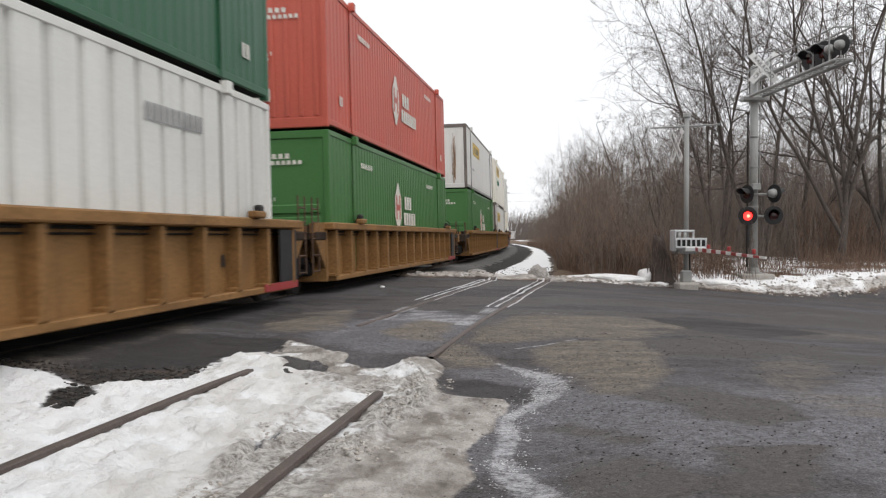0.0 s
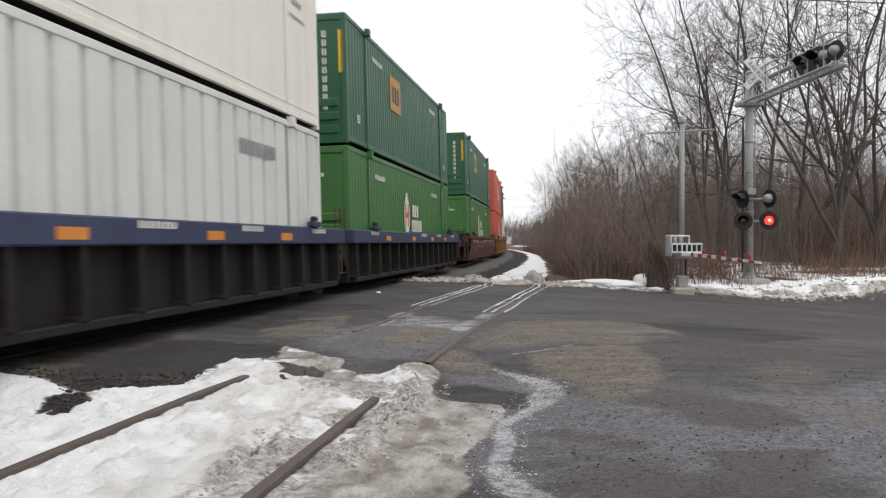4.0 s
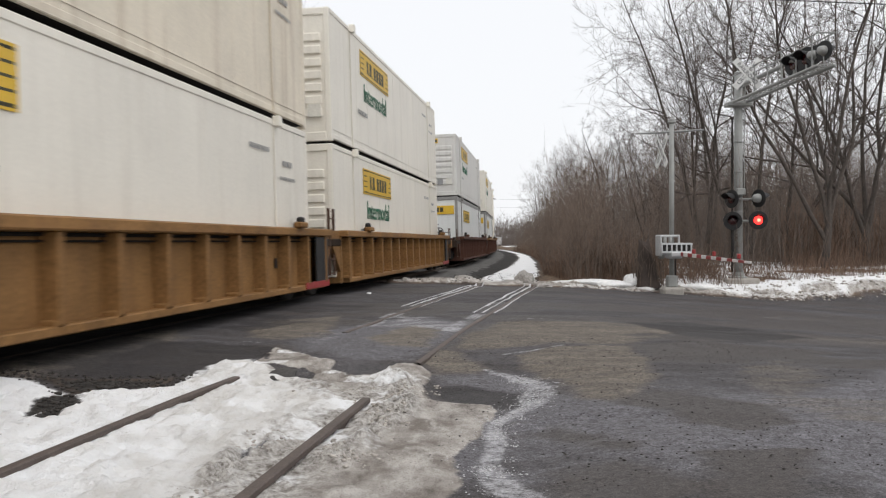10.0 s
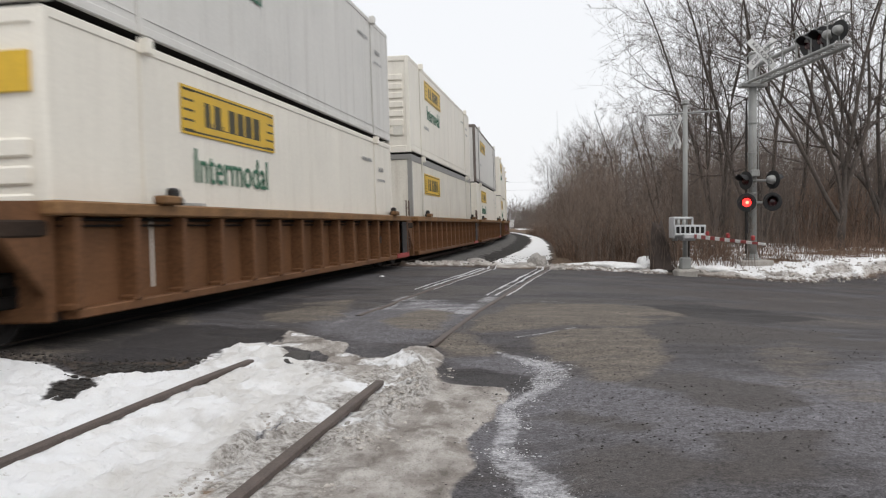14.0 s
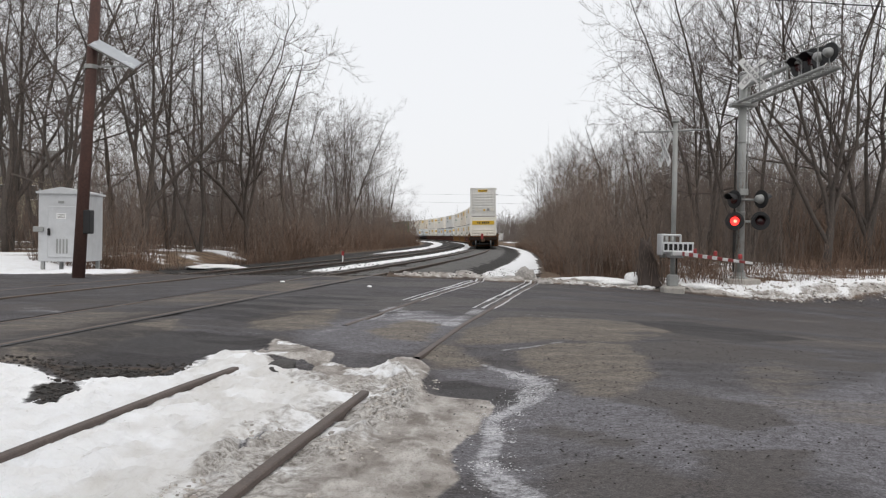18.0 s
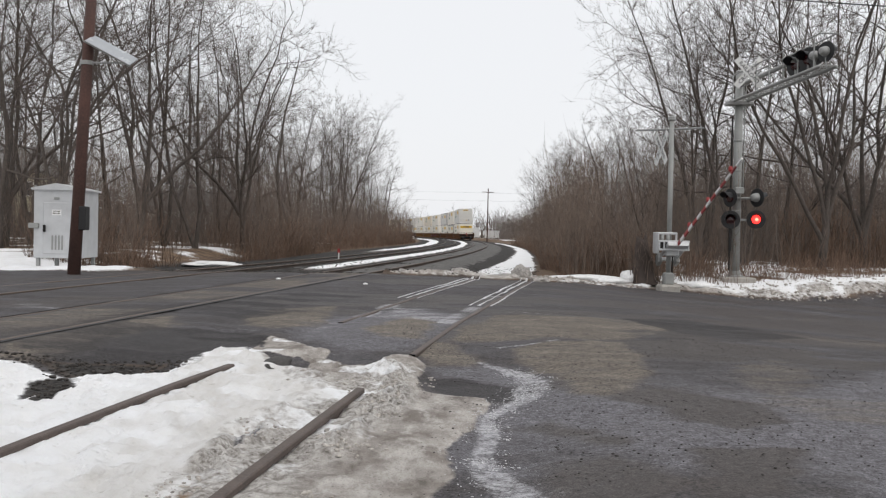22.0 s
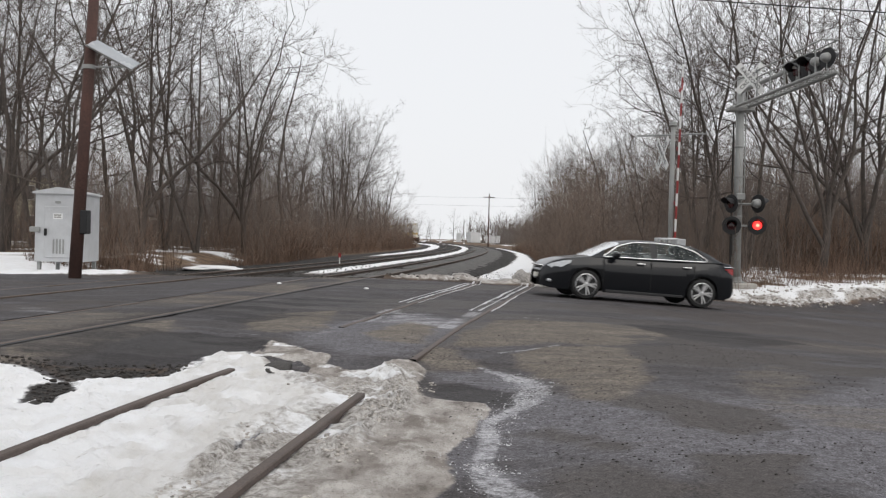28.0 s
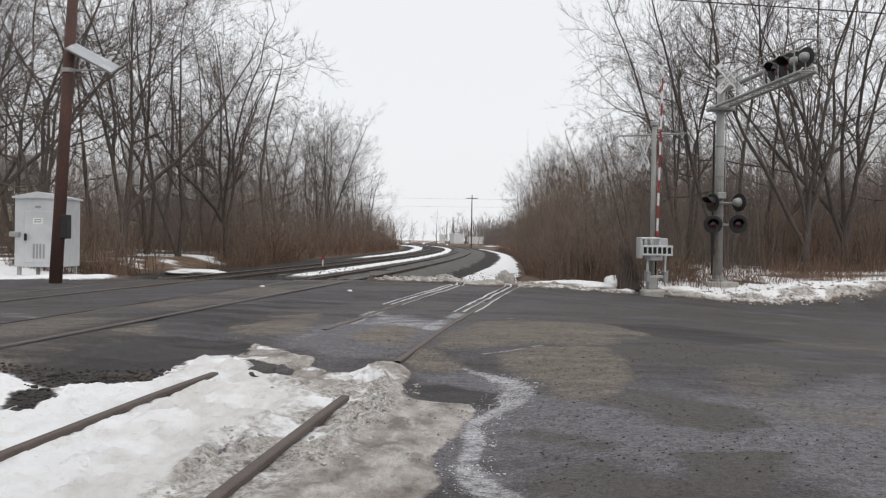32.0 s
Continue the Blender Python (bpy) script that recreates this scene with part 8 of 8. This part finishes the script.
for i in range(40):
    y = 48 + 120 * (i / 40) + rt.uniform(-2, 2)
    cx = float(np.interp(y, _y, _x)) - 5.2
    plant(rt.randrange(5), cx - 7.0 - 2.4 * min(1.0, max(0.0, (y - 50) / 20)) - (y - 46) * 0.012 - rt.expovariate(1 / 6.0), y, rt.uniform(0.9, 1.2))
for i in range(11):
    y = rt.uniform(55, 95)
    plant(rt.randrange(2), -22 - rt.uniform(0, 34) - (y - 45) * 0.2, y, rt.uniform(0.9, 1.25), far=True)
# far end of the valley
for fx, fy, fs in ((2.2, 290, 0.95), (8.2, 300, 0.85), (-4.5, 280, 0.6), (14.0, 310, 0.6), (-9.0, 300, 0.7)):
    plant(1, fx, fy, fs, far=True)
for i in range(40):
    plant(rt.randrange(2), rt.uniform(-60, 75), rt.uniform(300, 420), rt.uniform(0.6, 1.0), far=True)


def stems(name, spots, material, label, category, hmin, hmax, wid, lean=0.25, seed=3):
    """Many thin upright stems as one mesh: three-sided tapering blades with a side twig."""
    r = np.random.default_rng(seed)
    n = len(spots)
    p = np.array(spots, float)
    hgt = r.uniform(hmin, hmax, n) * (0.35 + 1.2 * step(0.3, 0.7, fbm(p[:, 0], p[:, 1], 0.55, 93, 3)))
    d = np.stack([r.normal(0, lean, n), r.normal(0, lean, n), np.ones(n)], 1)
    d /= np.linalg.norm(d, axis=1, keepdims=True)
    ang = r.uniform(0, 6.28, n)
    a = np.stack([np.cos(ang), np.sin(ang), 0 * ang], 1) * wid * r.uniform(0.6, 1.4, (n, 1))
    b = np.stack([-np.sin(ang), np.cos(ang), 0 * ang], 1) * wid
    mid = p + d * hgt[:, None] * 0.55 + r.normal(0, 0.04, (n, 3)) * hgt[:, None]
    tip = p + d * hgt[:, None] + r.normal(0, 0.08, (n, 3)) * hgt[:, None]
    tw = mid + np.stack([r.normal(0, 0.35, n), r.normal(0, 0.35, n), r.uniform(0.2, 0.6, n)], 1) * hgt[:, None] * 0.5
    V = np.stack([p + a, p - a + b, p - a - b, mid + a * 0.6, mid - a * 0.6 + b * 0.6, mid - a * 0.6 - b * 0.6, tip, tw], 1).reshape(-1, 3)
    F = np.array([(0, 1, 4), (0, 4, 3), (1, 2, 5), (1, 5, 4), (2, 0, 3), (2, 3, 5), (3, 4, 6), (4, 5, 6), (5, 3, 6), (3, 5, 7), (4, 3, 7)])
    F = (F[None] + np.arange(n)[:, None, None] * 8).reshape(-1, 3)
    me = bpy.data.meshes.new(name)
    me.vertices.add(len(V)); me.loops.add(F.size); me.polygons.add(len(F))
    me.vertices.foreach_set("co", V.astype(np.float32).ravel())
    me.loops.foreach_set("vertex_index", F.astype(np.int32).ravel())
    me.polygons.foreach_set("loop_start", np.arange(0, F.size, 3, dtype=np.int32))
    me.update(calc_edges=True)
    me.materials.append(material)
    return tagged(new(name, me), label, category, kind="stuff")


def scatter(n, region, seed):
    """Spots on the ground inside a region given by a test of arrays."""
    r = np.random.default_rng(seed)
    out = []
    while len(out) < n:
        x, y, ok = region(r, 4000)
        x, y = x[ok], y[ok]
        out += list(zip(x, y, ground_z(x, y)))
    return out[:n]


def right_edge(r, n):
    y = 27 + 110 * r.random(n) ** 1.8
    x = np.interp(y, _y, _x) + 3.9 - 0.012 * np.clip(y - 30, 0, 50) + r.exponential(2.2, n) + 0.3
    return x, y, (x > 3.6 + (y - 29) * 0.03) & (x < 60) & (inside(x, y, ROAD) < -1.2)


def right_wood(r, n):
    y = 26 + 60 * r.random(n) ** 1.3
    x = 7.5 + 0.1 * (y - 26) + 30 * r.random(n) ** 1.1
    return x, y, (inside(x, y, ROAD) < -4.0)


def left_edge(r, n):
    y = 30 + 110 * r.random(n) ** 1.5
    x = np.interp(y, _y, _x) - 5.2 - 3.6 - 1.6 * np.clip((y - 45) / 20, 0, 1) - r.exponential(2.5, n)
    return x, y, ((x < -9.0) | (y > 37)) & ((y > 46) | (fbm(x, y, 0.25, 92, 3) > 0.52))


def left_wood(r, n):
    y = 36 + 50 * r.random(n) ** 1.3
    x = np.interp(y, _y, _x) - 12 - 34 * r.random(n)
    return x, y, y > 33


def right_field(r, n):
    y = 33 + 30 * r.random(n)
    x = y * (0.36 + 0.30 * r.random(n))
    return x, y, x > 12


def road_verge(r, n):
    x, y = 4 + 14 * r.random(n), 26 + 9 * r.random(n)
    d = inside(x, y, ROAD)
    return x, y, (d < -0.9) & (d > -5) & (fbm(x, y, 0.7, 91, 3) > 0.46)


def saplings(name, spots, material, label, category, hmin, hmax, wid, twigs=22, seed=4, lean=0.10):
    """A thicket as one mesh: thin stems, each with many upright side twigs."""
    r = np.random.default_rng(seed)
    p = np.array(spots, float)
    n = len(p)
    hgt = r.uniform(hmin, hmax, n)
    d = np.stack([r.normal(0, lean, n), r.normal(0, lean, n), np.ones(n)], 1)
    d /= np.linalg.norm(d, axis=1, keepdims=True)
    mid = p + d * hgt[:, None] * 0.5 + r.normal(0, 0.02, (n, 3)) * hgt[:, None]
    tip = p + d * hgt[:, None] + r.normal(0, 0.05, (n, 3)) * hgt[:, None]
    A, B, W = [p, mid], [mid + (mid - p) * 0.04, tip], [np.full(n, wid), np.full(n, wid * 0.6)]
    for k in range(twigs):
        u = r.uniform(0.12, 0.95, n)[:, None]
        base = np.where(u < 0.5, p + (mid - p) * u * 2, mid + (tip - mid) * (u * 2 - 1))
        ang = r.uniform(0, 6.28, n)
        out = np.stack([np.cos(ang), np.sin(ang), r.uniform(0.4, 1.6, n)], 1)
        A.append(base)
        B.append(base + out * (hgt * r.uniform(0.07, 0.2, n))[:, None])
        W.append(np.full(n, wid * 0.38))
    A, B, W = np.concatenate(A), np.concatenate(B), np.concatenate(W)
    m = len(A)
    ang = r.uniform(0, 6.28, m)
    V = [A + np.stack([np.cos(ang + q), np.sin(ang + q), 0 * ang], 1) * W[:, None] for q in (0, 2.09, 4.19)] + [B]
    V = np.stack(V, 1).reshape(-1, 3)
    F = (np.array([(0, 1, 3), (1, 2, 3), (2, 0, 3)])[None] + np.arange(m)[:, None, None] * 4).reshape(-1, 3)
    me = bpy.data.meshes.new(name)
    me.vertices.add(len(V)); me.loops.add(F.size); me.polygons.add(len(F))
    me.vertices.foreach_set("co", V.astype(np.float32).ravel())
    me.loops.foreach_set("vertex_index", F.astype(np.int32).ravel())
    me.polygons.foreach_set("loop_start", np.arange(0, F.size, 3, dtype=np.int32))
    me.update(calc_edges=True)
    me.materials.append(material)
    return tagged(new(name, me), label, category, kind="stuff")


def right_deep(r, n):
    y = 40 + 75 * r.random(n)
    x = 10 + 0.06 * (y - 40) + 55 * r.random(n)
    return x, y, x > 0


def right_fill(r, n):
    y = 42 + 45 * r.random(n)
    x = 0.17 * y + 2.5 + 0.36 * y * r.random(n)
    return x, y, x > 0


def left_fill(r, n):
    y = 58 + 50 * r.random(n)
    x = np.interp(y, _y, _x) - 17 - 40 * r.random(n)
    return x, y, x < -14


def left_deep(r, n):
    y = 55 + 70 * r.random(n)
    x = np.interp(y, _y, _x) - 15 - 55 * r.random(n)
    return x, y, x < 0


def valley_end(r, n):
    y = 235 + 60 * r.random(n)
    x = r.uniform(-110, 120, n)
    return x, y, np.abs(x - np.interp(y, _y, _x)) > 9


def right_line(r, n):
    y = 60 + 160 * r.random(n)
    x = np.interp(y, _y, _x) + 6.5 + 10 * r.random(n)
    return x, y, y > 0


def left_line(r, n):
    y = 60 + 170 * r.random(n)
    x = np.interp(y, _y, _x) - 16.5 - 10 * r.random(n)
    return x, y, y > 0


stems("reeds", scatter(9000, right_edge, 5), REED, "dry reddish brown reeds along the line", "reeds", 0.4, 1.4, 0.006, 0.4)
stems("brush", scatter(7000, right_wood, 6), BRUSH, "tangled bare brush under the trees", "brush", 0.6, 2.6, 0.007, 0.4)
stems("reeds", scatter(9000, left_edge, 7), REED, "reddish brown brush on the far bank", "reeds", 0.6, 2.2, 0.008, 0.45)
stems("brush", scatter(6000, left_wood, 8), BRUSH, "grey-brown bare undergrowth in the wood", "brush", 0.8, 3.2, 0.008, 0.35)
stems("dry_grass", scatter(3000, road_verge, 11), REED, "dry brown grass in the snow beside the road", "grass", 0.25, 0.8, 0.006, 0.3)
stems("reeds", scatter(8000, right_field, 10), REED, "field of dry reddish reeds behind the trees", "reeds", 1.0, 2.3, 0.014, 0.2)
saplings("thicket", scatter(1300, right_edge, 12), BRUSH, "bare thicket of shrubs beside the siding", "thicket", 1.2, 4.6, 0.013, 26)
saplings("thicket", scatter(1500, right_wood, 13), TWIG, "dense bare saplings under the trees", "thicket", 2.0, 7.0, 0.016, 26)
saplings("thicket", scatter(800, left_edge, 14), BRUSH, "bare shrubs on the far bank", "thicket", 1.5, 5.0, 0.014, 26)
saplings("thicket", scatter(800, left_wood, 15), TWIG, "dense bare saplings in the wood", "thicket", 2.0, 7.0, 0.016, 26)
saplings("far_wood", scatter(1500, right_deep, 16), TWIG, "depth of the bare wood behind the signal", "wood", 4, 9, 0.03, 24)
saplings("far_wood", scatter(1400, right_fill, 21), BRUSH, "low bare thicket deep in the wood", "wood", 2.5, 7.0, 0.033, 24)
saplings("far_wood", scatter(900, left_fill, 22), TWIG, "low bare thicket in the wood across the tracks", "wood", 3.0, 7.5, 0.03, 22)
saplings("far_wood", scatter(650, left_deep, 17), TWIG, "depth of the bare wood across the tracks", "wood", 5, 11, 0.03, 24)
saplings("far_wood", scatter(900, right_line, 19), TWIG, "bare wood lining the curve of the railway", "wood", 2.5, 6.5, 0.035, 22)
saplings("far_wood", scatter(900, left_line, 20), TWIG, "bare wood on the inside of the curve", "wood", 4, 9.5, 0.03, 22)
saplings("far_wood", scatter(2400, valley_end, 18), TWIG, "hazy bare wood at the end of the valley", "wood", 3.5, 8, 0.16, 10)

# ---- what moves ----
FLASH_HALF, FLASH_FROM, FLASH_END = 0.5945, 0.24, 28.15
CAR_ROWS = ((0, 15.9, 22.5, -97), (24.6, 15.9, 22.5, -97), (25.4, 15.0, 22.4, -97), (26.3, 11.9, 22.0, -97), (27.0, 9.1, 21.6, -98), (27.5, 6.25, 21.16, -99), (28.0, 3.10, 20.75, -97),
            (28.6, -1.24, 20.6, -93), (29.2, -6.1, 20.4, -93), (29.5, -8.75, 20.25, -93), (29.9, -12.25, 20.05, -93), (30.5, -17.9, 19.75, -93), (32, -34.0, 19.0, -93))
GATE_ROWS = ((0, -1.4), (19.6, -1.4), (20.0, 4.5), (20.5, 10.5), (21, 14), (21.5, 18.5), (22, 24.5), (22.5, 30), (23, 34.5), (23.5, 40.5), (24, 47.5), (24.5, 54), (25, 60), (25.5, 67), (26.5, 77), (27.5, 84), (28, 86), (32, 86.5))


def road_z(x):
    return 0.066 - 0.0642 * 0.8 * math.log1p(math.exp((x - 1.91) / 0.8))


def car_pose(x, y, az):
    a = radians(az)
    hx, hy = math.sin(a), math.cos(a)
    lx, ly = -hy, hx
    cx, cy = x - hx * WB - lx * TRK, y - hy * WB - ly * TRK
    zf, zr = road_z(cx + hx * WB), road_z(cx - hx * WB)
    return Matrix.Translation((cx, cy, (zf + zr) / 2)) @ Matrix.Rotation(math.pi / 2 - a, 4, 'Z') @ Matrix.Rotation(-math.atan2(zf - zr, 2 * WB), 4, 'Y')


def motions():
    times = [i * 1.0 for i in range(33)]
    for ob, s0, lift in TRAIN:
        walk(ob, [(t, on_line(s0 + TRAIN_SPEED * t) @ Matrix.Translation((0, 0, lift))) for t in times])
    # the gate arm rises
    gx_, gy_ = GATE_AT[0] + 0.1, GATE_AT[1] - 0.05
    walk(gate_arm, [(t, Matrix.Translation((gx_, gy_, 0.90)) @ Matrix.Rotation(radians(-86), 4, 'Z') @ Matrix.Rotation(radians(-a), 4, 'Y')) for t, a in GATE_ROWS])
    # the two lamps flash in turn until the gate is up
    on, off = Matrix.Identity(4), Matrix.Translation((0, 0.1, 0))
    for gl, sidex in GLOWS:
        rows, k = [], 0
        lit = (sidex == 0)
        rows.append((0, on if lit else off))
        t = FLASH_FROM
        while t < FLASH_END:
            rows += [(t - 0.034, on if lit else off), (t, off if lit else on)]
            lit = not lit
            t += FLASH_HALF
        if lit:
            rows += [(FLASH_END - 0.034, on), (FLASH_END, off)]
        rows.append((32, off))
        walk(gl, rows)
    walk(CAR, [(t, car_pose(x, y, az)) for t, x, y, az in CAR_ROWS])
    # wheels turn with the way covered
    ts = [r[0] for r in CAR_ROWS]
    dist = [0.0]
    for a, b in zip(CAR_ROWS, CAR_ROWS[1:]):
        dist.append(dist[-1] + math.hypot(b[1] - a[1], b[2] - a[2]))
    fine = [0, 24.4] + [24.4 + 0.05 * i for i in range(1, 153)]
    for wh, wx, wy in CAR_WHEELS:
        walk(wh, [(t, Matrix.Translation((wx, wy, RW)) @ Matrix.Rotation(float(np.interp(t, ts, dist)) / RW, 4, 'Y')) for t in fine])


motions()
